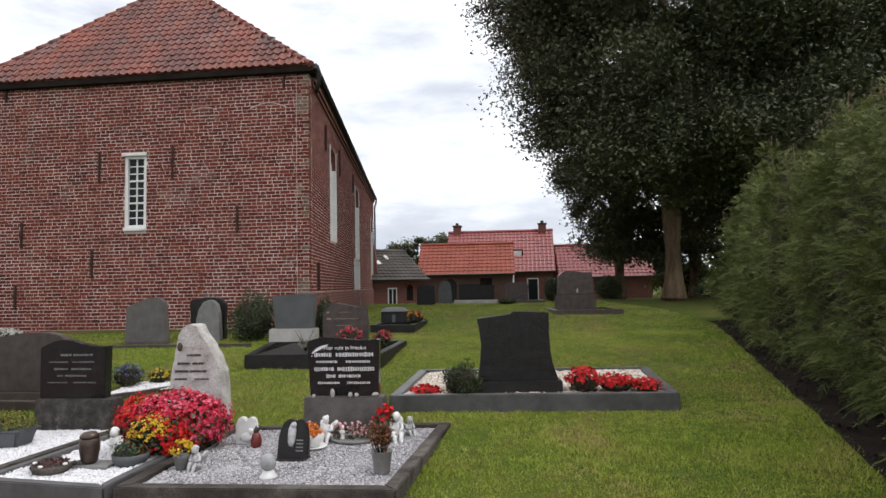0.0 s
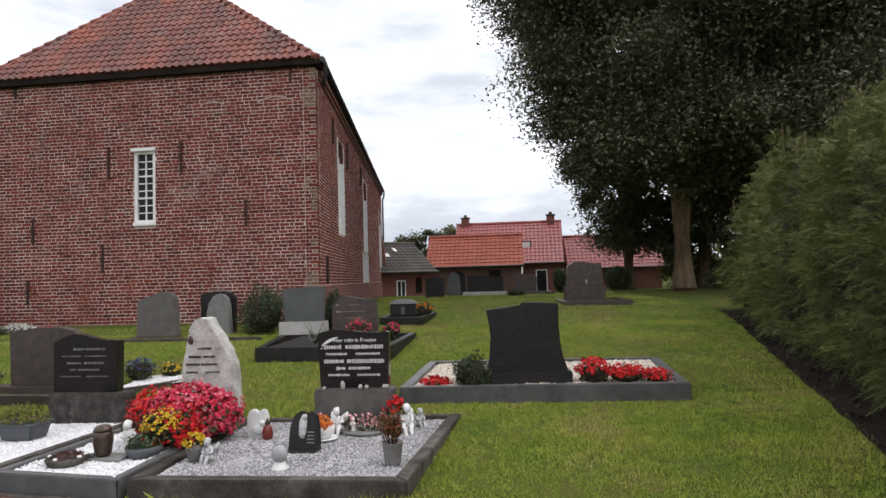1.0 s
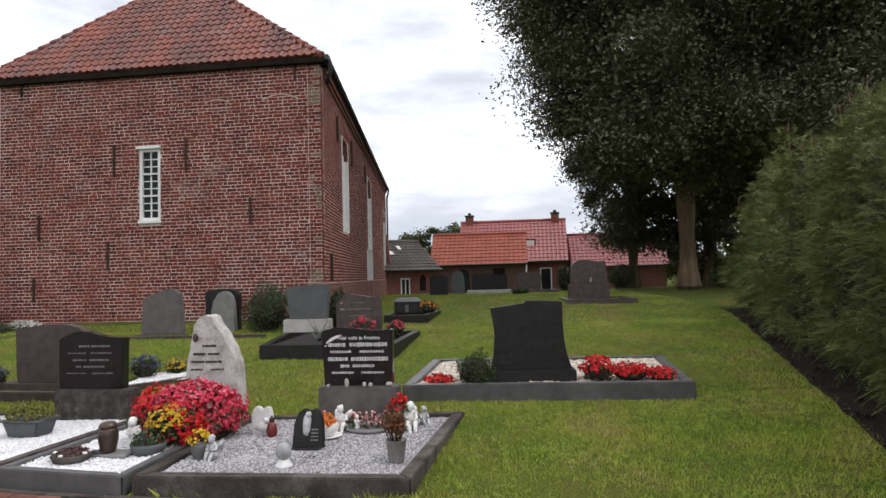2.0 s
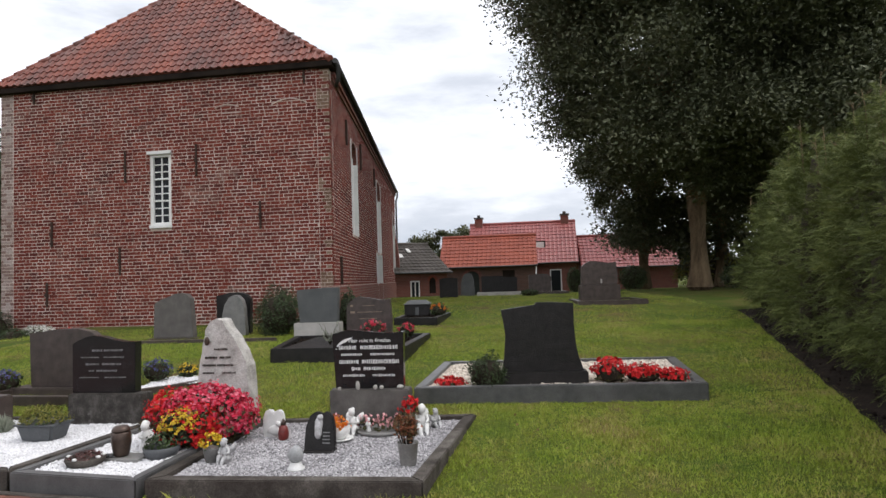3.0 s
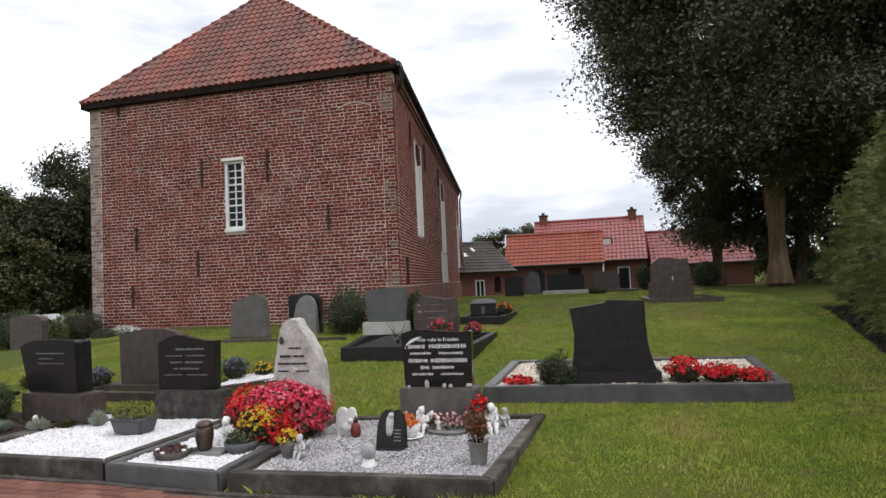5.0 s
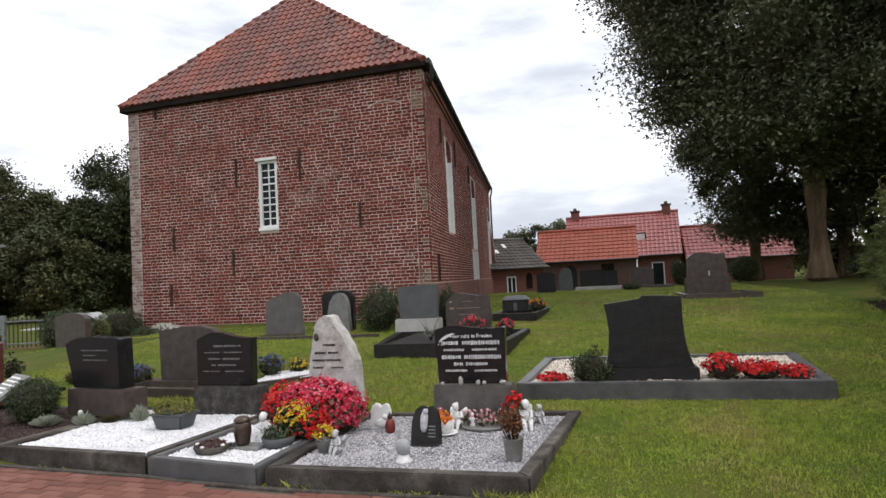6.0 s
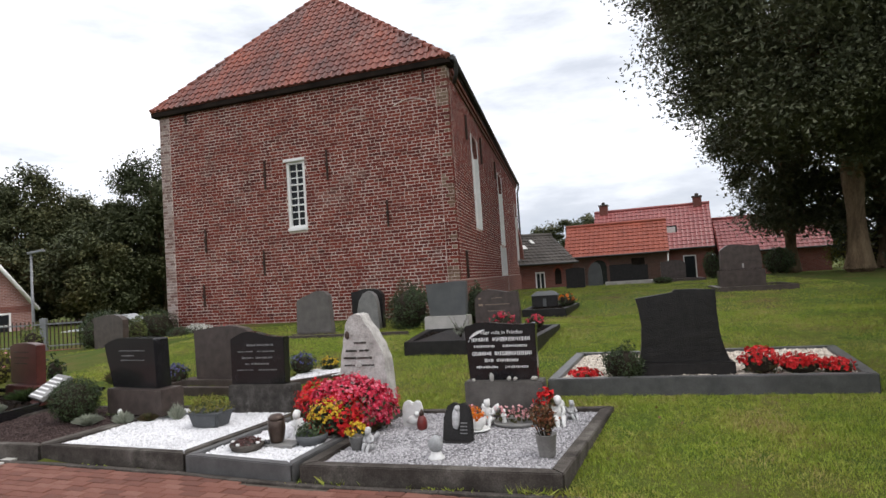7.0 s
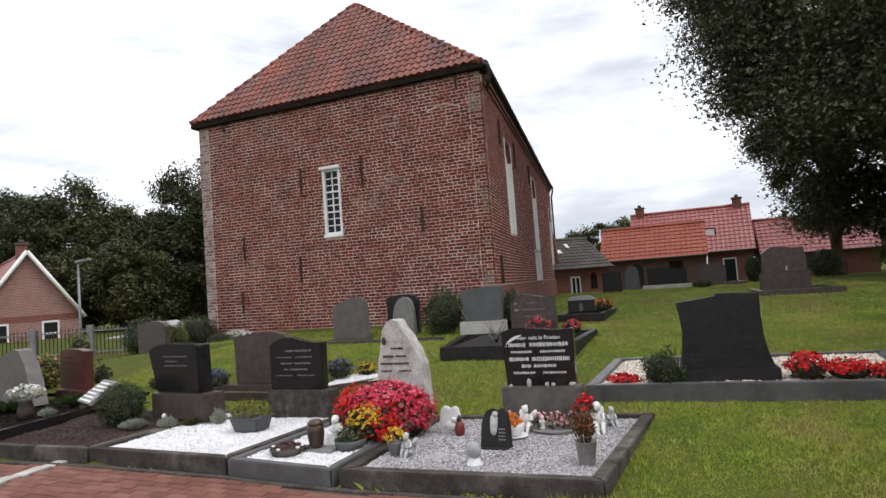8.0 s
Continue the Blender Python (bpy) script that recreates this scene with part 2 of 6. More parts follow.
M["yellow_petal"] = surf("yellow_petal", [(0.5, 0.33, 0.02), (0.72, 0.5, 0.04)], 6, 40, 0.6, 0.0, 0.0, 0.3, island=0.5)
M["orange_petal"] = surf("orange_petal", [(0.7, 0.3, 0.02), (0.8, 0.12, 0.02)], 6, 40, 0.6, 0.0, 0.0, 0.3, island=0.7)
M["blue_petal"] = surf("blue_violet_petal", [(0.05, 0.05, 0.16), (0.12, 0.12, 0.3)], 6, 40, 0.6, 0.0, 0.0, 0.3, island=0.7)
M["white_petal"] = surf("white_petal", [(0.5, 0.5, 0.45), (0.78, 0.78, 0.74)], 6, 40, 0.6, 0.0, 0.0, 0.3, island=0.6)
M["heather"] = surf("yellow_heather", [(0.09, 0.1, 0.02), (0.22, 0.2, 0.05)], 6, 40, 0.7, 0.0, 0.0, 0.2, island=0.7)
M["silver_leaf"] = surf("silvery_leaf", [(0.2, 0.22, 0.17), (0.36, 0.38, 0.3)], 6, 40, 0.7, 0.0, 0.0, 0.2, island=0.7)
M["begonia_leaf"] = surf("bronze_green_leaf", [(0.03, 0.05, 0.015), (0.07, 0.06, 0.02), (0.09, 0.035, 0.025)], 6, 40, 0.5, 0.0, 0.0, 0.4, island=0.7)
M["bronze_leaf"] = surf("bronze_orange_leaf", [(0.06, 0.07, 0.02), (0.16, 0.06, 0.025), (0.3, 0.09, 0.035)], 9, 40, 0.5, 0.0, 0.0, 0.4, island=0.8)
M["grey_plastic"] = surf("grey_plastic_pot", [(0.06, 0.065, 0.07), (0.09, 0.095, 0.1)], 4, 60, 0.55, 0.05, 0.002, 0.4)
M["ceramic"] = surf("grey_brown_ceramic", [(0.15, 0.145, 0.135), (0.24, 0.23, 0.215)], 9, 60, 0.4, 0.08, 0.002, 0.5)
M["white_ceramic"] = surf("white_figurine_plaster", [(0.6, 0.6, 0.58), (0.8, 0.8, 0.78)], 7, 80, 0.55, 0.15, 0.003, 0.4)
M["grey_plaster"] = surf("mottled_grey_plaster", [(0.25, 0.25, 0.25), (0.6, 0.6, 0.6)], 22, 80, 0.6, 0.2, 0.003, 0.4)
M["letter_white"] = surf("white_lettering", [(0.68, 0.68, 0.67), (0.85, 0.85, 0.84)], 40, 90, 0.6, 0.0, 0.0, 0.3)
M["frosted_glass"] = surf("frosted_glass", [(0.26, 0.27, 0.27), (0.4, 0.41, 0.41)], 9, 60, 0.2, 0.0, 0.001, 0.5)
M["letter_grey"] = surf("faded_grey_lettering", [(0.14, 0.14, 0.14), (0.24, 0.24, 0.24)], 40, 90, 0.6, 0.0, 0.0, 0.3)
M["letter_dark"] = surf("dark_bronze_lettering", [(0.03, 0.025, 0.02), (0.06, 0.05, 0.04)], 40, 90, 0.5, 0.0, 0.0, 0.4)
M["letter_gold"] = surf("faded_gilt_lettering", [(0.2, 0.15, 0.1), (0.32, 0.25, 0.18)], 40, 90, 0.5, 0.0, 0.0, 0.4)
M["red_plastic"] = surf("dark_red_lantern", [(0.1, 0.012, 0.01), (0.2, 0.03, 0.025)], 8, 60, 0.35, 0.05, 0.002, 0.5)
M["car_paint"] = surf("pale_car_paint", [(0.5, 0.52, 0.54), (0.6, 0.62, 0.64)], 2, 60, 0.25, 0.0, 0.001, 0.5)


def far_brick(name, light, dark, joint, wide=0.25, tall=0.085):
    """Brickwork too far off for bricks of its own: courses along the wall, with stains over them."""
    m = surf(name, [dark, light], 0.8, 25, 0.9, 0.0, 0.01, 0.2)
    n, l = m.node_tree.nodes, m.node_tree.links
    tc, sp, cb, add, br = n.new("ShaderNodeTexCoord"), n.new("ShaderNodeSeparateXYZ"), n.new("ShaderNodeCombineXYZ"), n.new("ShaderNodeMath"), n.new("ShaderNodeTexBrick")
    l.new(tc.outputs["Object"], sp.inputs["Vector"])
    l.new(sp.outputs["X"], add.inputs[0])
    l.new(sp.outputs["Y"], add.inputs[1])
    l.new(add.outputs["Value"], cb.inputs["X"])
    l.new(sp.outputs["Z"], cb.inputs["Y"])
    l.new(cb.outputs["Vector"], br.inputs["Vector"])
    for key, value in (("Scale", 1.0), ("Mortar Size", 0.012), ("Brick Width", wide), ("Row Height", tall), ("Color1", (*light, 1)), ("Color2", (*dark, 1)), ("Mortar", (*joint, 1))):
        br.inputs[key].default_value = value
    mx = n.new("ShaderNodeMix")
    mx.data_type = "RGBA"
    mx.inputs["Factor"].default_value = 0.7
    b = n["Principled BSDF"]
    l.new(b.inputs["Base Color"].links[0].from_socket, mx.inputs[6])
    l.new(br.outputs["Color"], mx.inputs[7])
    l.new(mx.outputs[2], b.inputs["Base Color"])
    return m


M["pale_brick"] = far_brick("pale_house_brick", (0.3, 0.14, 0.115), (0.17, 0.07, 0.06), (0.46, 0.38, 0.35))
M["farm_brick"] = far_brick("farm_brick", (0.22, 0.075, 0.056), (0.13, 0.042, 0.034), (0.22, 0.16, 0.14))
M["grey_wall"] = far_brick("dark_barn_brick", (0.15, 0.08, 0.062), (0.085, 0.052, 0.045), (0.16, 0.13, 0.115))
glass = bpy.data.materials.new("window_glass")
glass.use_nodes = True
_g = glass.node_tree.nodes["Principled BSDF"]
_g.inputs["Base Color"].default_value = (0.02, 0.022, 0.025, 1)
_g.inputs["Roughness"].default_value, _g.inputs["Specular IOR Level"].default_value = 0.06, 0.1
M["glass"] = glass

# ---------------------------------------------------------------- building blocks


def thing(name, x, y, z, rz, label, category, group="", kind=""):
    ob = new(name)
    ob.empty_display_size = 0.1
    ob.matrix_basis = pose(x, y, z, 0, 0, rz)
    return tagged(ob, label, category, group, kind)


def part(name, bm, material, parent=None, label=""):
    """Links a bmesh as one mesh object under a thing or a part."""
    me = bpy.data.meshes.new(name)
    bm.normal_update()
    bm.to_mesh(me)
    bm.free()
    me.materials.append(M[material])
    ob = new(name, me)
    if parent:
        ob.parent = parent
    return tagged(ob, label) if label else ob


def raw(name, verts, faces, material, parent=None, label="", smooth=False):
    me = bpy.data.meshes.new(name)
    me.from_pydata(verts, [], faces)
    me.materials.append(M[material])
    if smooth:
        me.polygons.foreach_set("use_smooth", [True] * len(me.polygons))
    me.update()
    ob = new(name, me)
    if parent:
        ob.parent = parent
    return tagged(ob, label) if label else ob


def box(bm, x0, x1, y0, y1, z0, z1, bevel=0.0, m=None):
    """A box with rounded edges, from its limits."""
    made = bmesh.ops.create_cube(bm, size=1.0)["verts"]
    bmesh.ops.scale(bm, vec=(x1 - x0, y1 - y0, z1 - z0), verts=made)
    bmesh.ops.translate(bm, vec=((x0 + x1) / 2, (y0 + y1) / 2, (z0 + z1) / 2), verts=made)
    if bevel:
        edges = {e for v in made for e in v.link_edges}
        got = bmesh.ops.bevel(bm, geom=list(edges), offset=bevel, segments=2, affect="EDGES", profile=0.6)
        made = [v for v in got["verts"] if v.is_valid] or made
    if m is not None:
        bmesh.ops.transform(bm, matrix=m, verts=made)
    return bm


def a_box(*limits, bevel=0.0):
    return box(bmesh.new(), *limits, bevel=bevel)


def slab(outline, thick, bevel=0.008, rough=0.0, seed=0):
    """An upright slab: an outline in x and z, from y = 0 back to y = thick; rough: how uneven its faces are."""
    bm = bmesh.new()
    vs = [bm.verts.new((x, 0, z)) for x, z in outline]
    f = bm.faces.new(vs)
    if f.normal.y > 0:
        f.normal_flip()
    bm.normal_update()
    if f.normal.y > 0:
        bmesh.ops.reverse_faces(bm, faces=[f])
    ext = bmesh.ops.extrude_face_region(bm, geom=[f])
    bmesh.ops.translate(bm, vec=(0, thick, 0), verts=[v for v in ext["geom"] if isinstance(v, bmesh.types.BMVert)])
    bmesh.ops.recalc_face_normals(bm, faces=bm.faces[:])
    if bevel:
        bmesh.ops.bevel(bm, geom=[e for e in bm.edges if e.calc_face_angle(0) > 0.7], offset=bevel, segments=2, affect="EDGES")
    if rough:
        bmesh.ops.triangulate(bm, faces=bm.faces[:])
        bmesh.ops.subdivide_edges(bm, edges=[e for e in bm.edges if e.calc_length() > 0.12], cuts=2, use_grid_fill=True)
        for v in bm.verts:
            v.co += rough * noise.noise_vector(v.co * 9 + Vector((seed, 0, 0))) + 0.5 * rough * noise.noise_vector(v.co * 25)
    return bm


def turned(rings, segs=20, bm=None, at=(0, 0, 0), m=None):
    """A body of revolution from (radius, height) rings."""
    bm = bm or bmesh.new()
    loops = []
    for r, z in rings:
        loops.append([bm.verts.new((at[0] + r * math.cos(2 * math.pi * i / segs), at[1] + r * math.sin(2 * math.pi * i / segs), at[2] + z)) for i in range(segs)])
    for a, b in zip(loops, loops[1:]):
        for i in range(segs):
            bm.faces.new((a[i], a[(i + 1) % segs], b[(i + 1) % segs], b[i])).smooth = True
    bm.faces.new(loops[0][::-1])
    bm.faces.new(loops[-1])
    if m is not None:
        bmesh.ops.transform(bm, matrix=m, verts=[v for lp in loops for v in lp])
    return bm


def tube(bm, path, radii, segs=8):
    """A bent, tapering tube through the points of path."""
    loops = []
    for i, (p, r) in enumerate(zip(path, radii)):
        p = Vector(p)
        d = (Vector(path[min(i + 1, len(path) - 1)]) - Vector(path[max(i - 1, 0)])).normalized()
        q = d.to_track_quat("Z", "Y")
        loops.append([bm.verts.new(p + q @ Vector((r * math.cos(2 * math.pi * k / segs), r * math.sin(2 * math.pi * k / segs), 0))) for k in range(segs)])
    for a, b in zip(loops, loops[1:]):
        for i in range(segs):
            bm.faces.new((a[i], a[(i + 1) % segs], b[(i + 1) % segs], b[i])).smooth = True
    bm.faces.new(loops[0][::-1])
    bm.faces.new(loops[-1])
    return bm


def blob(bm, c, r, squash=(1, 1, 1), lumps=0.15, seed=0, sub=2):
    """A lumpy rounded body."""
    made = bmesh.ops.create_icosphere(bm, subdivisions=sub, radius=1.0)["verts"]
    for v in made:
        k = 1 + lumps * noise.noise(v.co * 2.3 + Vector((seed * 7.1, seed, 0)))
        v.co = Vector((v.co.x * r * squash[0] * k, v.co.y * r * squash[1] * k, v.co.z * r * squash[2] * k)) + Vector(c)
    for f in bm.faces:
        f.smooth = True
    return bm


def leaf_cards(points, normals, sizes, rng, aspect=0.55, droop=0.0, fold=0.25):
    """Small folded leaves, each of four corners and two triangles: corners and faces for raw()."""
    n = len(points)
    t = rng.normal(size=(n, 3))
    t -= (t * normals).sum(1, keepdims=True) * normals
    t /= np.linalg.norm(t, axis=1, keepdims=True) + 1e-9
    t[:, 2] -= droop
    b = np.cross(normals, t)
    s = sizes[:, None]
    tip, tail = points + t * s, points - t * s
    left, right = points + b * s * aspect + normals * s * fold, points - b * s * aspect + normals * s * fold
    verts = np.stack([tail, left, tip, right], 1).reshape(-1, 3)
    base = np.arange(n)[:, None] * 4
    faces = np.concatenate([base + [0, 2, 1], base + [0, 3, 2]], 1).reshape(-1, 3)
    return verts.tolist(), faces.tolist()


def small_leaves(points, normals, sizes, rng, aspect=0.62):
    """Leaves of one triangle each, for crowns farther off."""
    n = len(points)
    t = rng.normal(size=(n, 3))
    t -= (t * normals).sum(1, keepdims=True) * normals
    t /= np.linalg.norm(t, axis=1, keepdims=True) + 1e-9
    b = np.cross(normals, t)
    s = sizes[:, None]
    verts = np.stack([points - t * s + b * s * aspect, points - t * s - b * s * aspect, points + t * s], 1).reshape(-1, 3)
    return verts.tolist(), np.arange(n * 3).reshape(-1, 3).tolist()


def stones(name, points, size, material, rng, label="", parent=None):
    """Loose angular stones, eight-sided, lying at the points."""
    octa = np.array([[1, 0, 0], [0, 1, 0], [-1, 0, 0], [0, -1, 0], [0, 0, 0.7], [0, 0, -0.7]])
    tri = np.array([[0, 1, 4], [1, 2, 4], [2, 3, 4], [3, 0, 4], [1, 0, 5], [2, 1, 5], [3, 2, 5], [0, 3, 5]])
    n = len(points)
    a = rng.uniform(0, 6.28, n)
    tilt = rng.uniform(-0.6, 0.6, n)
    sc = size * rng.uniform(0.6, 1.35, (n, 1, 1)) * rng.uniform(0.7, 1.3, (n, 1, 3))
    v = octa[None] * sc * rng.uniform(0.75, 1.2, (n, 6, 1))
    ct, st, ca, sa = np.cos(tilt)[:, None], np.sin(tilt)[:, None], np.cos(a)[:, None], np.sin(a)[:, None]
    x, y, z = v[..., 0], v[..., 1] * ct - v[..., 2] * st, v[..., 1] * st + v[..., 2] * ct
    v = np.stack([x * ca - y * sa, x * sa + y * ca, z], -1) + points[:, None]
    f = tri[None] + (np.arange(n) * 6)[:, None, None]
    return raw(name, v.reshape(-1, 3).tolist(), f.reshape(-1, 3).tolist(), material, parent, label)


def bricks(cells, depth, proud, rng, gap=0.015, wear=0.005):
    """Brick bodies in a wall's own plane: cells are (x0, x1, z0, z1); the wall's face is y = 0 and they stand out of it to -proud."""
    c = np.array(cells, float)
    n = len(c)
    x0, x1, z0, z1 = c[:, 0] + gap / 2, c[:, 1] - gap / 2, c[:, 2] + gap / 2, c[:, 3] - gap / 2
    out = proud * rng.uniform(0.35, 1.3, n)
    j = lambda: rng.uniform(-wear, wear, n)
    q = [(x0 + j(), z0 + j()), (x1 + j(), z0 + j()), (x1 + j(), z1 + j()), (x0 + j(), z1 + j())]
    e = 0.005
    sx, sz = [1, -1, -1, 1], [1, 1, -1, -1]
    back = [np.stack([x, np.full(n, depth), z], -1) for x, z in q]
    mid = [np.stack([x, -out + e, z], -1) for x, z in q]
    face = [np.stack([x + sx[i] * e, -out, z + sz[i] * e], -1) for i, (x, z) in enumerate(q)]
    v = np.stack(back + mid + face, 1)
    f = []
    for a in (0, 4):
        for i in range(4):
            k = (i + 1) % 4
            f.append([a + i, a + k, a + 4 + k, a + 4 + i])
    f.append([8, 9, 10, 11])
    f = np.array(f)[None] + (np.arange(n) * 12)[:, None, None]
    return v, f


def bond(x0, x1, z0, z1, course, long, short, rng, holes=()):
    """Cells of an old wall in mixed bond, cut round the holes (x0, x1, z0, z1)."""
    cells, z, row = [], z0, 0
    while z < z1 - 0.02:
        top = min(z + course, z1)
        x = x0 - (long + short) * (0.5 * (row % 2) + rng.uniform(0.0, 0.12))
        k = 0
        while x < x1:
            w = (long if (k % 2) else short) * rng.uniform(0.95, 1.05)
            a, b = max(x, x0), min(x + w, x1)
            x += w
            k += 1
            spans = [(a, b)]
            for hx0, hx1, hz0, hz1 in holes:
                if top > hz0 + 0.01 and z < hz1 - 0.01:
                    spans = [s for p, q in spans for s in ((p, min(q, hx0)), (max(p, hx1), q)) if s[1] - s[0] > 0.035]
            cells += [(p, q, z, top) for p, q in spans if q - p > 0.035]
        z, row = top, row + 1
    return cells


def wall_faces(bm, x0, x1, z0, z1, depth, holes=()):
    """A wall's body from y = 0 to depth, with openings through it."""
    xs = sorted({x0, x1, *(h[0] for h in holes), *(h[1] for h in holes)})
    zs = sorted({z0, z1, *(h[2] for h in holes), *(h[3] for h in holes)})
    hole = lambda i, k: any(h[0] - 1e-6 <= xs[i] and xs[i + 1] <= h[1] + 1e-6 and h[2] - 1e-6 <= zs[k] and zs[k + 1] <= h[3] + 1e-6 for h in holes)
    solid = {(i, k) for i in range(len(xs) - 1) for k in range(len(zs) - 1) if not hole(i, k)}
    vert = {}
    def at(i, y, k):
        if (i, y, k) not in vert:
            vert[(i, y, k)] = bm.verts.new((xs[i], y, zs[k]))
        return vert[(i, y, k)]
    for i, k in solid:
        for y, flip in ((0, 0), (depth, 1)):
            c = [at(i, y, k), at(i + 1, y, k), at(i + 1, y, k + 1), at(i, y, k + 1)]
            bm.faces.new(c[::-1] if flip else c)
        for di, dk, (a, b) in ((-1, 0, ((0, 1), (0, 0))), (1, 0, ((1, 0), (1, 1))), (0, -1, ((0, 0), (1, 0))), (0, 1, ((1, 1), (0, 1)))):
            if (i + di, k + dk) not in solid:
                p, q = (i + a[0], k + a[1]), (i + b[0], k + b[1])
                bm.faces.new((at(p[0], 0, p[1]), at(p[0], depth, p[1]), at(q[0], depth, q[1]), at(q[0], 0, q[1])))
    bmesh.ops.recalc_face_normals(bm, faces=bm.faces[:])
    return bm


GROUND_Y = [-60, 4.2, 7, 9.6, 12, 15, 18, 24, 32, 40, 60, 120]
GROUND_Z = [0.02, 0.05, 0.16, 0.34, 0.5, 0.62, 0.78, 0.83, 0.7, 0.42, 0.3, 0.1]


def ground(x, y):
    """The lawn's height: it climbs gently from the path to the church mound."""
    z = float(np.interp(y, GROUND_Y, GROUND_Z))
    s = min(1.0, max(0.0, (-x - 9) / 6))
    s = s * s * (3 - 2 * s)
    return 0.05 + (z - 0.05) * (1 - 0.8 * s) if y > 4.2 else z

# ---------------------------------------------------------------- ground, path
rng = np.random.default_rng(7)
xs = sorted({*np.linspace(-14, 14, 113).round(3), *np.linspace(-60, -14, 40).round(3), *np.linspace(14, 60, 40).round(3), -1500, -600, -250, -120, 120, 250, 600, 1500})
ys = sorted({*np.linspace(3.6, 22, 112).round(3), *np.linspace(22, 60, 50).round(3), *np.linspace(-20, 3.6, 12).round(3), -1500, -500, -150, -60, 80, 120, 250, 600, 1500})
# the path's far edge runs along the graves' fronts


def edge_y(x):
    """The path's far edge."""
    return float(np.interp(x, [-9.5, -5.4, -3.55, -2.4, -0.33, 2.5], [5.2, 4.95, 4.66, 4.40, 4.22, 4.06]))


verts = [(x, y, ground(x, y) + (0.012 * noise.noise(Vector((x * 0.9, y * 0.9, 0))) if y > 5.4 else 0.0) - 0.09 * ((x < 0.3 and y < edge_y(x) + 0.16) or (x < 1.9 and y < edge_y(x) - 0.12))) for y in ys for x in xs]
w = len(xs)
lawn = raw("ground", verts, [(k * w + i, k * w + i + 1, (k + 1) * w + i + 1, (k + 1) * w + i) for k in range(len(ys) - 1) for i in range(w - 1)], "lawn", smooth=True)
tagged(lawn, "short mown churchyard lawn with dry yellowish patches", "lawn", kind="structure")

bm = bmesh.new()
edge = [(x, edge_y(x) + (0.1 if x < 0.2 else -0.02)) for x in np.linspace(-30, 1.9, 60)]
top = [bm.verts.new((x, y, 0.036)) for x, y in edge]
low = [bm.verts.new((x, -12, 0.03)) for x, y in edge]
for i in range(len(edge) - 1):
    bm.faces.new((low[i], low[i + 1], top[i + 1], top[i]))
path = part("path", bm, "sand")
tagged(path, "sand bed under a red clay paver path beside the graves", "path", kind="structure")

# ---------------------------------------------------------------- church
CH = thing("church", -3.12, 14.67, 0, -6.49, "old red-brown brick church with a steep hipped clay-tile roof", "church")
WIDE, EAVE, FOOT = 8.88, 6.72, 0.15
WIN = (-4.68, -4.12, 3.10, 4.88)
LEAN_IN = 9.1   # the long wall turns inwards from a right angle
LONG = 22.0
part("front_wall", wall_faces(bmesh.new(), -WIDE, -0.03, FOOT, EAVE, 0.24, [WIN]), "mortar", CH, "weathered lime mortar joints")
side_m = pose(0, 0, 0, 0, 0, 90 + LEAN_IN)
WINS = [(3.45, 4.75, 2.95, 5.75), (10.9, 12.5, 2.75, 5.72), (19.6, 21.0, 2.0, 5.3)]
DOOR = (10.3, 12.3, 0.6, 2.66)
side = part("side_wall", wall_faces(bmesh.new(), 0.13, LONG, FOOT, EAVE - 0.1, 0.7, [*WINS, DOOR]), "mortar", CH, "weathered lime mortar joints")
side.matrix_basis = side_m
back = part("back_wall", a_box(-WIDE - 3.48, -3.5, 21.0, 21.7, FOOT, EAVE), "farm_brick", CH)
far_side = part("far_wall", a_box(0, LONG, -0.7, 0, FOOT, EAVE), "farm_brick", CH)
far_side.matrix_basis = pose(-WIDE + 0.01, 0.3, 0, 0, 0, 90 + LEAN_IN)
# plinth of the long wall
bm = a_box(-0.05, LONG, -0.06, 0.3, FOOT, 1.46, bevel=0.03)
pl = part("plinth", bm, "farm_brick", CH, "dark brick plinth")
pl.matrix_basis = side_m
# buttress at the long wall's far end, spreading at the foot
bm = bmesh.new()
q = [(-0.9, FOOT), (0.0, FOOT), (0.0, 4.2), (-0.12, 3.6), (-0.3, 1.9)]
a = [bm.verts.new((LONG - 0.9, y, z)) for y, z in q]
b = [bm.verts.new((LONG, y, z)) for y, z in q]
bm.faces.new(a), bm.faces.new(b[::-1])
for i in range(5):
    bm.faces.new((a[i], b[i], b[(i + 1) % 5], a[(i + 1) % 5]))
bmesh.ops.recalc_face_normals(bm, faces=bm.faces[:])
part("buttress", bm, "farm_brick", CH).matrix_basis = side_m

# eaves: boarded cornice and gutter
part("front_cornice", a_box(-WIDE - 0.16, 0.12, -0.15, 0.3, EAVE - 0.03, EAVE + 0.12, bevel=0.02), "dark_wood", CH, "dark tarred eaves board")
bm = a_box(-0.06, LONG, -0.12, 0.3, EAVE - 0.05, EAVE + 0.1, bevel=0.02)
part("side_cornice", bm, "dark_wood", CH, "dark tarred eaves board").matrix_basis = side_m
bm = bmesh.new()
for k in range(2):
    box(bm, 0.25, LONG, -0.1 + 0.05 * k, 0.1, EAVE - 0.16 - 0.1 * k, EAVE - 0.03 - 0.1 * k, bevel=0.01)
part("brick_cornice", bm, "farm_brick", CH).matrix_basis = side_m
bm = bmesh.new()
tube(bm, [(-0.12, -0.17, EAVE + 0.1), (LONG + 0.2, -0.17, EAVE + 0.02)], [0.065, 0.065], 10)
part("gutter", bm, "zinc", CH, "dark zinc half-round gutter").matrix_basis = side_m
bm = bmesh.new()
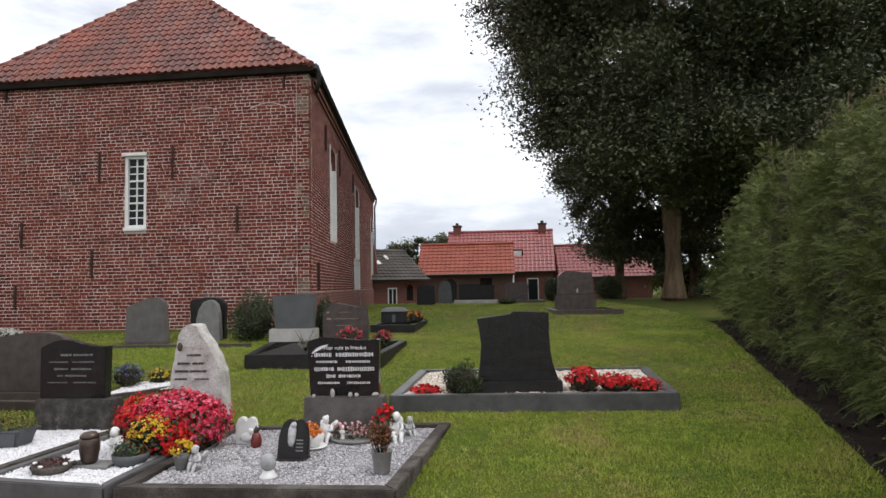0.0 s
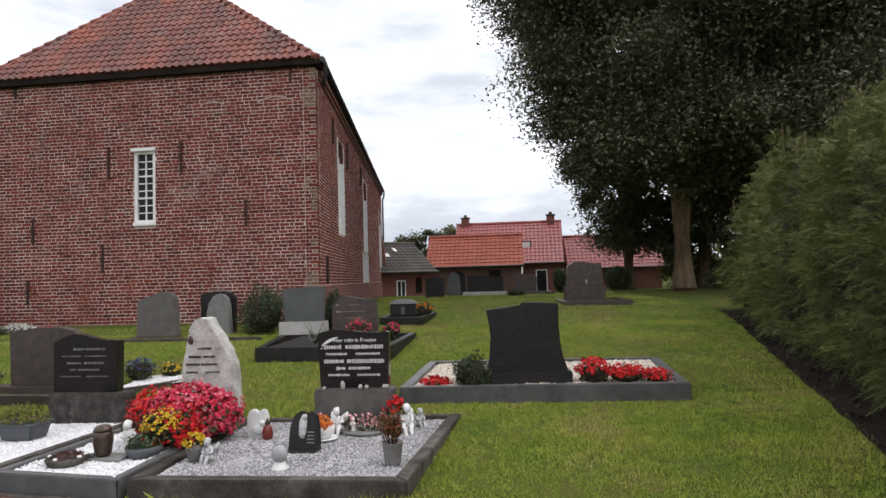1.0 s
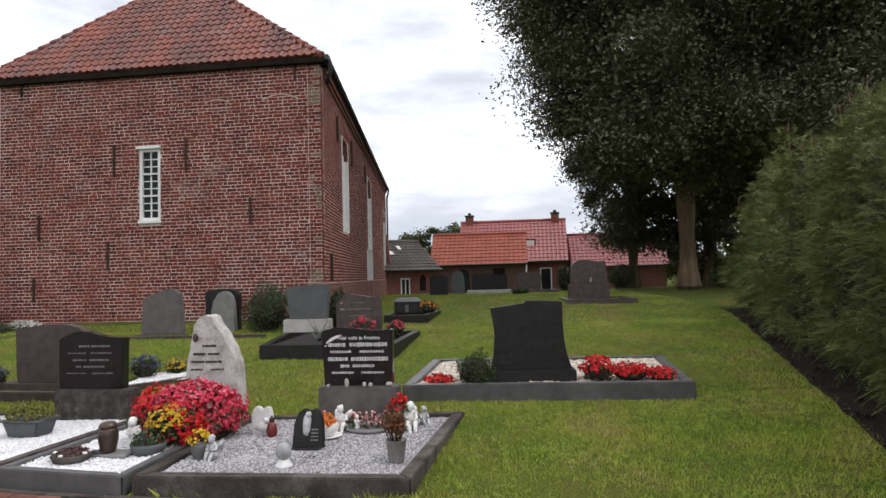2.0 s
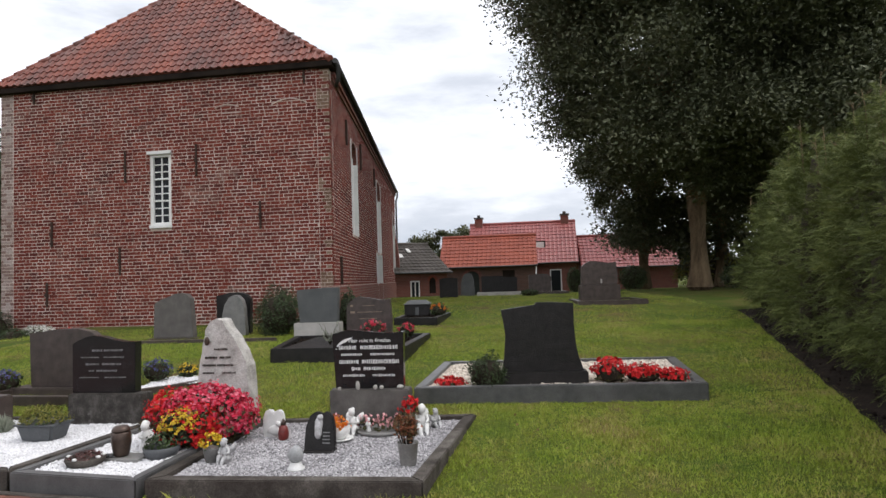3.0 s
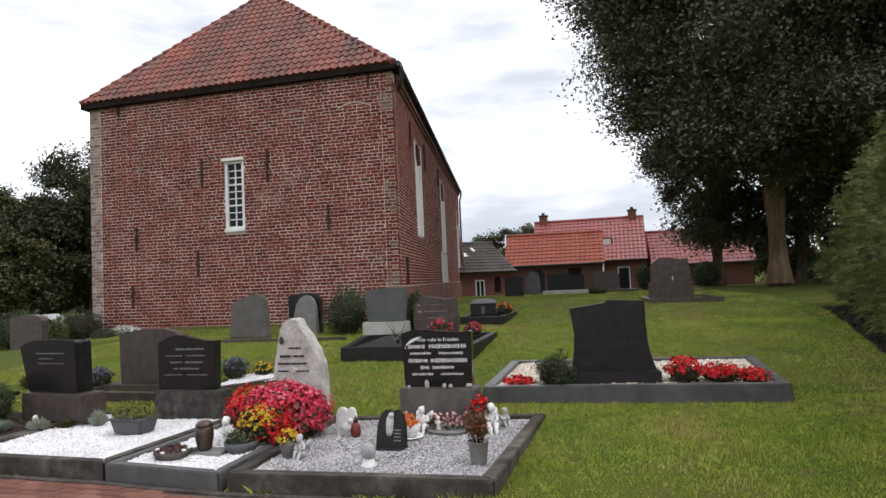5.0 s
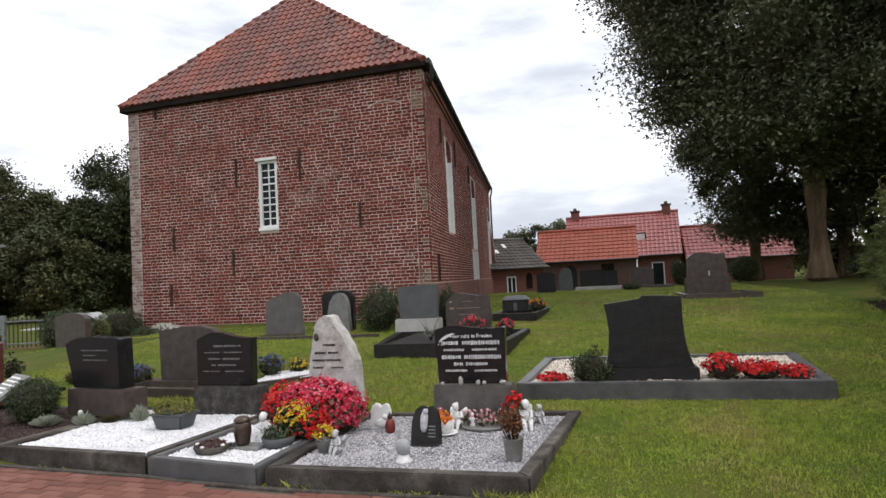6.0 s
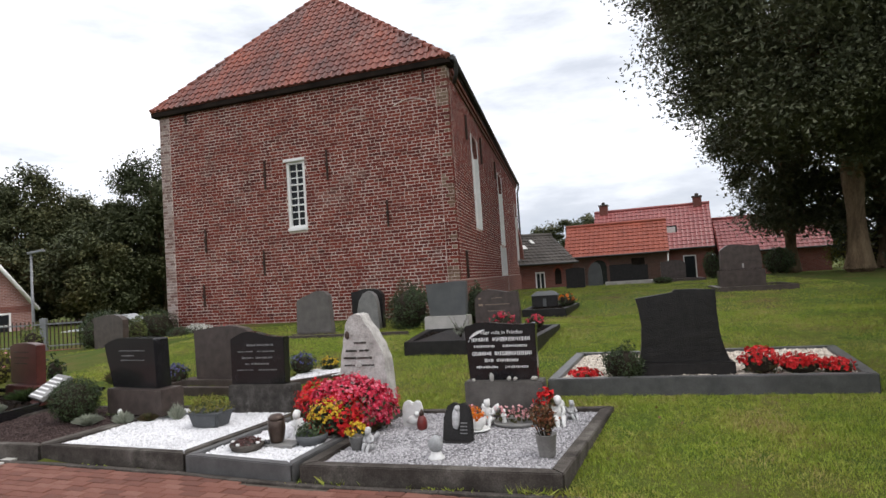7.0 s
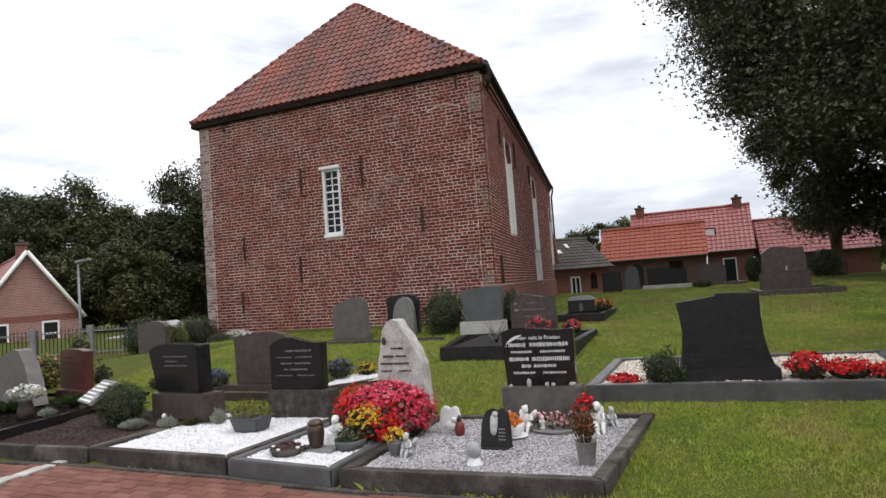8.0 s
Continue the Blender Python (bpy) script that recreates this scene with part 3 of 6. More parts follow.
tube(bm, [(LONG + 0.05, -0.17, EAVE + 0.02), (LONG + 0.05, -0.17, EAVE - 0.2), (LONG + 0.05, -0.08, EAVE - 0.5), (LONG + 0.05, -0.08, 0.6)], [0.05] * 4, 8)
part("downpipe", bm, "zinc", CH).matrix_basis = side_m
bm = bmesh.new()
tube(bm, [(0.2, -0.02, EAVE + 0.12), (0.24, 0.0, EAVE + 0.0), (0.2, 0.1, EAVE - 0.25), (0.1, 0.2, EAVE - 0.45)], [0.05] * 4, 8)
part("gutter_outlet", bm, "zinc", CH)

# roof: hip towards the graves, ridge along the nave
APEX = Vector((-4.87, 2.78, 10.62))
OV = 0.16
FL, FR = Vector((-WIDE - OV, -OV, EAVE + 0.11)), Vector((0.1, -OV, EAVE + 0.11))
run = Vector((-0.158, 0.987, 0)) * LONG
BACK = APEX + run * 0.86
BL, BR = FL + run, FR + run
bm = bmesh.new()
v = [bm.verts.new(p) for p in (FL, FR, APEX, BL, BR, BACK)]
for f in ((0, 1, 2), (1, 4, 5, 2), (4, 3, 5), (3, 0, 2, 5), (0, 3, 4, 1)):
    bm.faces.new([v[i] for i in f])
bmesh.ops.recalc_face_normals(bm, faces=bm.faces[:])
roof = part("roof", bm, "tile", CH, "weathered orange-red clay pantiles")

# front window

def bar_window(name, parent, x0, x1, z0, z1, y, cols, rows, bands, frame_w=0.06, m=None, tall_arch=False):
    """A white timber window: frame, sill, sashes with glazing bars, and the panes."""
    bm = bmesh.new()
    box(bm, x0, x0 + frame_w, y - 0.05, y + 0.06, z0, z1, 0.006)
    box(bm, x1 - frame_w, x1, y - 0.05, y + 0.06, z0, z1, 0.006)
    box(bm, x0 + frame_w, x1 - frame_w, y - 0.05, y + 0.06, z1 - frame_w, z1, 0.006)
    box(bm, x0 + frame_w, x1 - frame_w, y - 0.05, y + 0.06, z0, z0 + frame_w, 0.006)
    fr = part(name, bm, "white_paint", parent, "white painted timber window frame")
    h = (z1 - z0 - 2 * frame_w) / bands
    for k in range(1, bands):
        z = z0 + frame_w + k * h
        part("rail", a_box(x0 + frame_w, x1 - frame_w, y - 0.03, y + 0.04, z - 0.02, z + 0.02, bevel=0.004), "white_paint", fr)
    for i in range(1, cols):
        x = x0 + frame_w + (x1 - x0 - 2 * frame_w) * i / cols
        part("glazing_bar", a_box(x - 0.014, x + 0.014, y - 0.01, y + 0.02, z0 + frame_w, z1 - frame_w), "white_paint", fr)
    for k in range(bands):
        for r in range(1, rows):
            z = z0 + frame_w + k * h + r * h / rows
            part("glazing_bar", a_box(x0 + frame_w, x1 - frame_w, y - 0.008, y + 0.018, z - 0.012, z + 0.012), "white_paint", fr)
    for k in range(bands):
        part("pane", a_box(x0 + frame_w, x1 - frame_w, y + 0.022, y + 0.03, z0 + frame_w + k * h, z0 + frame_w + (k + 1) * h), "glass", fr)
    if m is not None:
        fr.matrix_basis = m
    return fr


win = bar_window("window", CH, *WIN, 0.06, 2, 3, 3, 0.075)
part("lintel_board", a_box(WIN[0] - 0.05, WIN[1] + 0.02, -0.07, 0.0, WIN[3] - 0.01, WIN[3] + 0.07, bevel=0.008), "white_paint", win)
part("sill", a_box(WIN[0] - 0.0, WIN[1] + 0.02, -0.07, 0.06, WIN[2] - 0.07, WIN[2] + 0.005, bevel=0.008), "white_paint", win)
for wx0, wx1, wz0, wz1 in WINS:
    f = bar_window("tall_window", CH, wx0, wx1, wz0, wz1, 0.16, 3, 3, 4, 0.08, side_m)
    part("reveal", a_box(wx1 - 0.01, wx1 + 0.02, -0.03, 0.14, wz0, wz1), "white_paint", f, "whitewashed window reveal")
    part("reveal", a_box(wx0 - 0.02, wx0 + 0.01, -0.03, 0.14, wz0, wz1), "white_paint", f, "whitewashed window reveal")
    rr, cxw = (wx1 - wx0) / 2, (wx0 + wx1) / 2
    for sgn in (-1, 1):
        curve = [(cxw + sgn * rr * math.cos(t), wz1 - rr + rr * math.sin(t)) for t in np.linspace(0, math.pi / 2, 9)]
        part("spandrel", slab(curve + [(cxw + sgn * rr, wz1)], 0.14, 0.0), "farm_brick", f, "brick beside the window arch").matrix_basis = pose(0, -0.01, 0)
d = part("side_door", a_box(DOOR[0] + 0.1, DOOR[1] - 0.1, 0.22, 0.28, DOOR[2], DOOR[3] - 0.1), "dark_wood", CH, "dark wooden church door")
d.matrix_basis = side_m
for dx in (DOOR[0] - 0.02, DOOR[1] - 0.03):
    part("door_reveal", a_box(dx, dx + 0.05, -0.06, 0.22, DOOR[2], DOOR[3]), "white_paint", CH, "whitewashed door reveal").matrix_basis = side_m

# wall anchors
for ax, z0, z1 in [(-5.34, 4.22, 5.0), (-3.43, 4.26, 5.06), (-1.79, 2.9, 3.57), (-7.4, 2.68, 3.33), (-5.51, 1.91, 2.6), (-7.54, 1.17, 1.78), (-7.9, 6.39, 6.7), (-0.62, 6.35, 6.7)]:
    bm = a_box(ax - 0.016, ax + 0.016, -0.06, 0.02, z0, z1, bevel=0.006)
    box(bm, ax - 0.024, ax + 0.024, -0.09, 0.0, (z0 + z1) / 2 - 0.05, (z0 + z1) / 2 + 0.05, bevel=0.01)
    part("wall_anchor", bm, "iron", CH, "rusty iron wall anchor")
for s, z0, z1 in [(2.45, 5.35, 6.05), (5.6, 5.2, 6.05), (1.0, 1.5, 2.2), (9.9, 5.3, 6.0)]:
    part("wall_anchor", a_box(s - 0.03, s + 0.03, -0.07, 0.02, z0, z1, bevel=0.008), "iron", CH, "rusty iron wall anchor").matrix_basis = side_m

# lime-pointed relieving arches of walled-up openings
for ax, az, aw, rise in [(-2.62, 5.92, 0.62, 0.07), (-1.02, 5.9, 0.9, 0.12), (-2.5, 5.78, 0.5, 0.0)]:
    bm = bmesh.new()
    tube(bm, [(ax + aw * (k / 8 - 0.5), -0.008, az + rise * math.sin(math.pi * k / 8)) for k in range(9)], [0.016] * 9, 5)
    part("pointed_arch", bm, "mortar", CH, "pale lime-pointed arch line")

# ---------------------------------------------------------------- farm buildings behind


def tiled_slope(a, b, c, d, rows, cols, step=0.035, wave=0.03):
    """A tiled roof slope: eave a to b, ridge d to c; each row laps the one below, each tile is waved."""
    a, b, c, d = Vector(a), Vector(b), Vector(c), Vector(d)
    n = (b - a).cross(d - a).normalized()
    if n.z < 0:
        n = -n
    k = cols * 3
    verts, faces = [], []
    for r in range(rows):
        for e in (0, 1):
            t = (r + e) / rows
            p, q = a.lerp(d, t), b.lerp(c, t)
            for i in range(k + 1):
                lift = step * (1 - e) + (wave if i % 3 == 1 else 0.0)
                verts.append(p.lerp(q, i / k) + n * lift)
    m = k + 1
    for r in range(rows):
        for e in range(2 if r < rows - 1 else 1):
            o = (2 * r + e) * m
            faces += [(o + i, o + i + 1, o + m + i + 1, o + m + i) for i in range(k)]
    return verts, faces


def gable_house(name, x, y, z, rz, length, depth, wall, ridge, roof_mat, wall_mat, label, rows=10, over=0.25, gable_trim=False):
    """A plain house: walls, two tiled slopes, gable ends; the long side looks along -y."""
    h = thing(name, x, y, z, rz, label, "house")
    part("long_wall", a_box(0.3, length - 0.3, 0, 0.3, -0.8, wall), wall_mat, h)
    part("long_wall", a_box(0.3, length - 0.3, depth - 0.3, depth, -0.8, wall), wall_mat, h)
    for gx in (0, length - 0.3):
        bm = bmesh.new()
        o = [(0.0, -0.8), (depth, -0.8), (depth, wall), (depth / 2, ridge - 0.06), (0.0, wall)]
        p = [bm.verts.new((gx, yy, zz)) for yy, zz in o]
        q = [bm.verts.new((gx + 0.3, yy, zz)) for yy, zz in o]
        bm.faces.new(p), bm.faces.new(q[::-1])
        for i in range(5):
            bm.faces.new((p[i], q[i], q[(i + 1) % 5], p[(i + 1) % 5]))
        bmesh.ops.recalc_face_normals(bm, faces=bm.faces[:])
        part("gable", bm, wall_mat, h)
    drop = over * (ridge - wall) / (depth / 2)
    cols = max(6, int((length + 0.4) / 0.3))
    for s in (0, 1):
        ye = -over if s == 0 else depth + over
        v, f = tiled_slope((-0.2, ye, wall - drop), (length + 0.2, ye, wall - drop), (length + 0.2, depth / 2, ridge), (-0.2, depth / 2, ridge), rows, cols)
        raw("roof", v, f, roof_mat, h)
    bm = bmesh.new()
    tube(bm, [(-0.22, depth / 2, ridge), (length + 0.22, depth / 2, ridge)], [0.13, 0.13], 8)
    part("ridge_tiles", bm, roof_mat, h)
    bm = bmesh.new()
    tube(bm, [(-0.2, -over - 0.06, wall - drop), (length + 0.2, -over - 0.06, wall - drop)], [0.06, 0.06], 8)
    part("gutter", bm, "zinc", h)
    return h


def chimney(h, x, y, z0, z1):
    c = part("chimney", a_box(x - 0.3, x + 0.3, y - 0.25, y + 0.25, z0, z1, bevel=0.02), "farm_brick", h)
    part("chimney_cap", a_box(x - 0.36, x + 0.36, y - 0.31, y + 0.31, z1, z1 + 0.12, bevel=0.02), "dark_tile", c)
    part("flue", turned([(0.14, 0), (0.12, 0.2)], 10, at=(x, y, z1 + 0.12)), "dark_tile", c)


def plain_window(h, x0, x1, z0, z1, y=0.0, bars=2):
    f = part("window", a_box(x0, x1, y - 0.03, y + 0.02, z0, z1, bevel=0.01), "white_paint", h, "white framed window")
    n = bars
    wd = (x1 - x0 - 0.08 * (n + 1)) / n
    for i in range(n):
        a = x0 + 0.08 + i * (wd + 0.08)
        part("pane", a_box(a, a + wd, y - 0.036, y - 0.028, z0 + 0.08, z1 - 0.08), "glass", f)
    return f


barn = gable_house("barn", -1.65, 41.8, 0, -5.0, 6.1, 5.0, 2.45, 4.42, "orange_tile", "grey_wall", "low dark brick barn with an orange clay-tile roof", 9)
bm = slab([(1.55, 0.3), (2.45, 0.3), (2.45, 1.6)] + [(2.0 + 0.45 * math.cos(t), 1.6 + 0.4 * math.sin(t)) for t in np.linspace(0, math.pi, 9)][1:-1] + [(1.55, 1.6)], 0.06, 0)
bmesh.ops.translate(bm, vec=(0, -0.03, 0), verts=bm.verts[:])
part("arched_door", bm, "barn_green", barn, "dark green arched barn door")
bm = bmesh.new()
for k in range(15):
    t_ = math.pi * (k + 0.5) / 15
    box(bm, -0.045, 0.045, -0.05, 0.0, 0.0, 0.2, 0.004, pose(2.0 + 0.46 * math.cos(t_), 0, 1.6 + 0.41 * math.sin(t_), 0, 90 - math.degrees(t_), 0))
part("door_arch", bm, "farm_brick", barn, "red brick arch over the barn door")
part("stable_door", a_box(4.0, 4.8, -0.03, 0.02, 0.3, 2.0), "dark_wood", barn)
part("downpipe", tube(bmesh.new(), [(6.2, -0.2, 2.2), (6.15, -0.1, 0.3)], [0.05, 0.05], 8), "white_paint", barn)
main = gable_house("farmhouse", 0.25, 47.3, 0, -7.0, 7.8, 5.4, 2.75, 5.75, "red_tile", "farm_brick", "red brick farmhouse with a glossy red tiled roof", 12)
chimney(main, 0.5, 2.7, 5.2, 6.2)
chimney(main, 7.2, 2.7, 5.2, 6.2)
plain_window(main, 5.9, 6.75, 0.3, 2.0, 0.0, 1)
sky_light = part("skylight", a_box(4.85, 5.65, 0.82, 0.92, 3.35, 4.2, bevel=0.02), "dark_wood", main, "roof window with a dark frame")
sky_light.matrix_basis = pose(0, 0.0, 0, 0, 0, 0)
part("pane", a_box(4.95, 5.55, 0.80, 0.83, 3.45, 4.1), "white_ceramic", sky_light)
wing = gable_house("farm_wing", 8.62, 46.6, 0, -5.0, 6.6, 5.2, 2.2, 4.5, "red_tile", "farm_brick", "lower farm wing with a glossy red tiled roof", 10)
dark_house = gable_house("dark_roofed_house", -5.6, 34.4, 0, 32, 5.2, 5.4, 2.1, 3.75, "dark_tile", "farm_brick", "brick cottage with a dark tiled roof", 10)
plain_window(dark_house, 2.75, 3.35, 0.2, 1.5, 0.0, 2)
for sx, sy, sw in ((2.7, 1.35, 0.5), (3.6, 1.9, 0.22), (1.9, 0.5, 0.2)):
    part("skylight", a_box(-sw / 2, sw / 2, -0.22, 0.22, 0.06, 0.12, bevel=0.015), "white_ceramic", dark_house, "pale roof window").matrix_basis = pose(sx, sy, 2.1 + sy * 1.65 / 2.7, 31, 0, 0)
arch = part("arched_window", slab([(4.0, 0.75), (4.0, 1.45), (4.06, 1.6), (4.2, 1.68), (4.34, 1.6), (4.4, 1.45), (4.4, 0.75)], 0.05, 0), "dark_wood", dark_house, "dark arched window")
arch.matrix_basis = pose(0, -0.03, 0)
bm = bmesh.new()
for k in range(9):
    t_ = math.pi * (k + 0.5) / 9
    box(bm, -0.035, 0.035, -0.04, 0.0, 0.0, 0.13, 0.004, pose(4.2 + 0.2 * math.cos(t_), 0, 1.45 + 0.22 * math.sin(t_), 0, 90 - math.degrees(t_), 0))
part("window_arch", bm, "orange_tile", dark_house, "bright red brick arch")
plain_window(dark_house, 4.75, 5.1, 0.7, 1.4, 0.0, 1)

# house beyond the fence, its gable towards the graves
lh = gable_house("gabled_house", -30.29, 28.43, -0.3, 148, 11, 4.8, 1.95, 5.3, "red_tile", "pale_brick", "red brick house with a white-edged gable and red roof", 12)
for sgn in (0, 1):
    y0, y1 = (-0.3, 2.4) if sgn == 0 else (5.1, 2.4)
    bm = bmesh.new()
    tube(bm, [(-0.26, y0, 1.58), (-0.26, y1, 5.36)], [0.11, 0.11], 4)
    part("barge_board", bm, "white_paint", lh, "white barge board along the gable")
chimney(lh, 1.6, 2.4, 4.7, 5.85)
for y0 in (0.95, 3.3):
    f = part("window", a_box(-0.04, 0.03, y0, y0 + 0.85, 0.0, 1.5, bevel=0.01), "white_paint", lh, "white framed window")
    part("pane", a_box(-0.05, -0.035, y0 + 0.1, y0 + 0.75, 0.85, 1.4), "glass", f)
    part("pane", a_box(-0.05, -0.035, y0 + 0.1, y0 + 0.75, 0.1, 0.77), "glass", f)
part("brick_band", a_box(-0.015, 0.0, 0.02, 4.78, 1.5, 1.85), "farm_brick", lh, "soldier course of bright red brick")

# ---------------------------------------------------------------- trees


def branchy(name, x, y, height, trunk_r, crown_c, crown_r, leaves, leaf_size, mat, label, seed, lumps=26, trunk_h=None, fork=9, skirt=(), clump=(0.18, 0.33)):
    """A tree: tapered trunk, limbs, and a crown of leaves gathered in clumps round the limb ends."""
    r = np.random.default_rng(seed)
    z0 = ground(x, y)
    t = thing(name, x, y, z0, 0, label, "tree")
    bm = bmesh.new()
    th = trunk_h or height * 0.45
    tube(bm, [(0, 0, -0.2), (0, 0, 0.12), (0.02, 0, 0.5), (0.04, 0.02, th * 0.5), (0.0, 0.05, th), (0.1, 0.1, height * 0.75)],
         [trunk_r * 1.5, trunk_r * 1.25, trunk_r, trunk_r * 0.88, trunk_r * 0.75, trunk_r * 0.2], 14)
    part("trunk", bm, "bark", t)
    c, rad = np.array(crown_c, float), np.array(crown_r, float)
    u = r.normal(size=(lumps, 3))
    u /= np.linalg.norm(u, axis=1, keepdims=True)
    centres = c + u * rad * (r.uniform(0.3, 1.0, (lumps, 1)) ** 0.4)
    if skirt:
        centres = np.concatenate([np.array(skirt, float), centres])
        lumps = len(centres)
    bm = bmesh.new()
    for k in centres[: fork * 2]:
        s = np.array([0, 0.05, th * r.uniform(0.75, 1.25)])
        mid = (s + k) / 2 + np.array([0, 0, 0.08 * rad[2]])
        tube(bm, [tuple(s), tuple(mid), tuple(k)], [trunk_r * 0.3, trunk_r * 0.18, trunk_r * 0.05], 6)
    tagged(part("limb", bm, "bark", t), kind="stuff")
    per = leaves // lumps
    pts, nor = [], []
    for k in centres:
        cr = rad.mean() * r.uniform(*clump)
        # twigs inside a clump, leaves along them
        twigs = 18
        d = r.normal(size=(twigs, 3))
        d /= np.linalg.norm(d, axis=1, keepdims=True)
        which = r.integers(0, twigs, per)
        along = r.uniform(0.15, 1.05, (per, 1))
        p = k + d[which] * along * cr * [1, 1, 0.6] + r.normal(size=(per, 3)).clip(-2, 2) * cr * 0.22
        n = r.normal(size=(per, 3)) * 0.75 + [0, 0, 1.0]
        pts.append(p), nor.append(n / np.linalg.norm(n, axis=1, keepdims=True))
    pts, nor = np.concatenate(pts), np.concatenate(nor)
    keep = pts[:, 2] > 0.3
    v, f = small_leaves(pts[keep], nor[keep], leaf_size * r.uniform(0.6, 1.3, keep.sum()), r)
    tagged(raw("crown", v, f, mat, t), kind="stuff")
    return t


branchy("oak_tree", 8.6, 23.6, 19, 0.40, (1.25, 0.2, 11.6), (7.5, 7.0, 8.0), 580000, 0.072, "oak_leaf", "large old oak with a dense dark crown over the lawn", 3, lumps=200, trunk_h=6.0, fork=12, clump=(0.15, 0.28),
         skirt=[(-3.0, -3.0, 5.4), (-1.2, -4.0, 5.0), (1.5, -4.2, 4.7), (3.5, -3.5, 4.6), (0.0, -3.0, 5.6), (2.0, -2.0, 5.2), (-2.0, -2.0, 5.5), (5.0, -2.0, 4.9), (-4.3, -1.0, 6.4), (0.4, -5.0, 5.4), (2.8, -5.0, 5.2), (5.5, -3.5, 5.6), (-0.4, -1.6, 4.6), (-2.2, -2.0, 9.9), (-2.6, 0.0, 10.6), (-1.4, -3.0, 9.0), (-3.2, -1.0, 9.0), (-5.2, -0.5, 10.0), (-4.6, -1.5, 8.2)])
branchy("oak_tree", 8.9, 32, 15, 0.33, (0.6, 0, 7.0), (3.7, 4.2, 5.2), 90000, 0.08, "oak_leaf", "dark oak standing beyond the larger oak", 4, lumps=60, trunk_h=4.0)
branchy("oak_tree", 15.5, 26.5, 16, 0.36, (0.5, 0, 8.5), (6.5, 5, 7.0), 110000, 0.085, "oak_leaf", "dark oak standing behind the tall hedge", 5, lumps=75, trunk_h=4.0)
for k, (tx, ty, th, cr) in enumerate([(-45.5, 35.5, 10.6, 4.2), (-39.5, 36, 11.0, 3.8), (-36.2, 38, 8.6, 3.2), (-33, 38, 8.4, 3.0), (-29.5, 38.5, 11.6, 3.7), (-25.5, 41, 11.0, 4.0), (-31, 33.5, 5.5, 2.6), (-36.0, 32.5, 5.6, 2.8)]):
    branchy("woodland_tree", tx, ty, th * 0.9, 0.22, (0, 0, th * 0.5), (cr * 1.1, cr, th * 0.5), 64000, 0.11, "wood_leaf", "dark leafy tree in the belt behind the fence", 30 + k, lumps=90, trunk_h=th * 0.3, clump=(0.2, 0.34))
for k, (tx, ty, th, cr) in enumerate([(12.5, 31.5, 12, 4.2), (19.5, 33, 13, 4.8), (25, 30, 13, 5.0), (16.2, 40, 12, 4.6), (30, 38, 13, 5.5), (20, 21.5, 14, 4.5)]):
    branchy("oak_tree", tx, ty, th, 0.28, (0, 0, th * 0.58), (cr, cr, th * 0.45), 17000, 0.15, "oak_leaf", "dark tree in the belt beyond the hedge", 60 + k, lumps=55, trunk_h=th * 0.33)
branchy("field_tree", -2.2, 78, 8, 0.3, (0, 0, 4.2), (5.2, 3.0, 3.6), 26000, 0.15, "wood_leaf", "distant round tree behind the farm roofs", 50, lumps=70, trunk_h=3)
branchy("field_tree", 20.5, 52, 6, 0.2, (0, 0, 2.6), (5.4, 3.0, 2.6), 20000, 0.15, "box_leaf", "light green shrubbery beyond the oaks", 51, lumps=26, trunk_h=2)


HEDGE_X, HEDGE_Y = [2.2, 3.3, 3.9, 4.62, 6.1], [2.0, 4.9, 6.75, 9.3, 14.4]


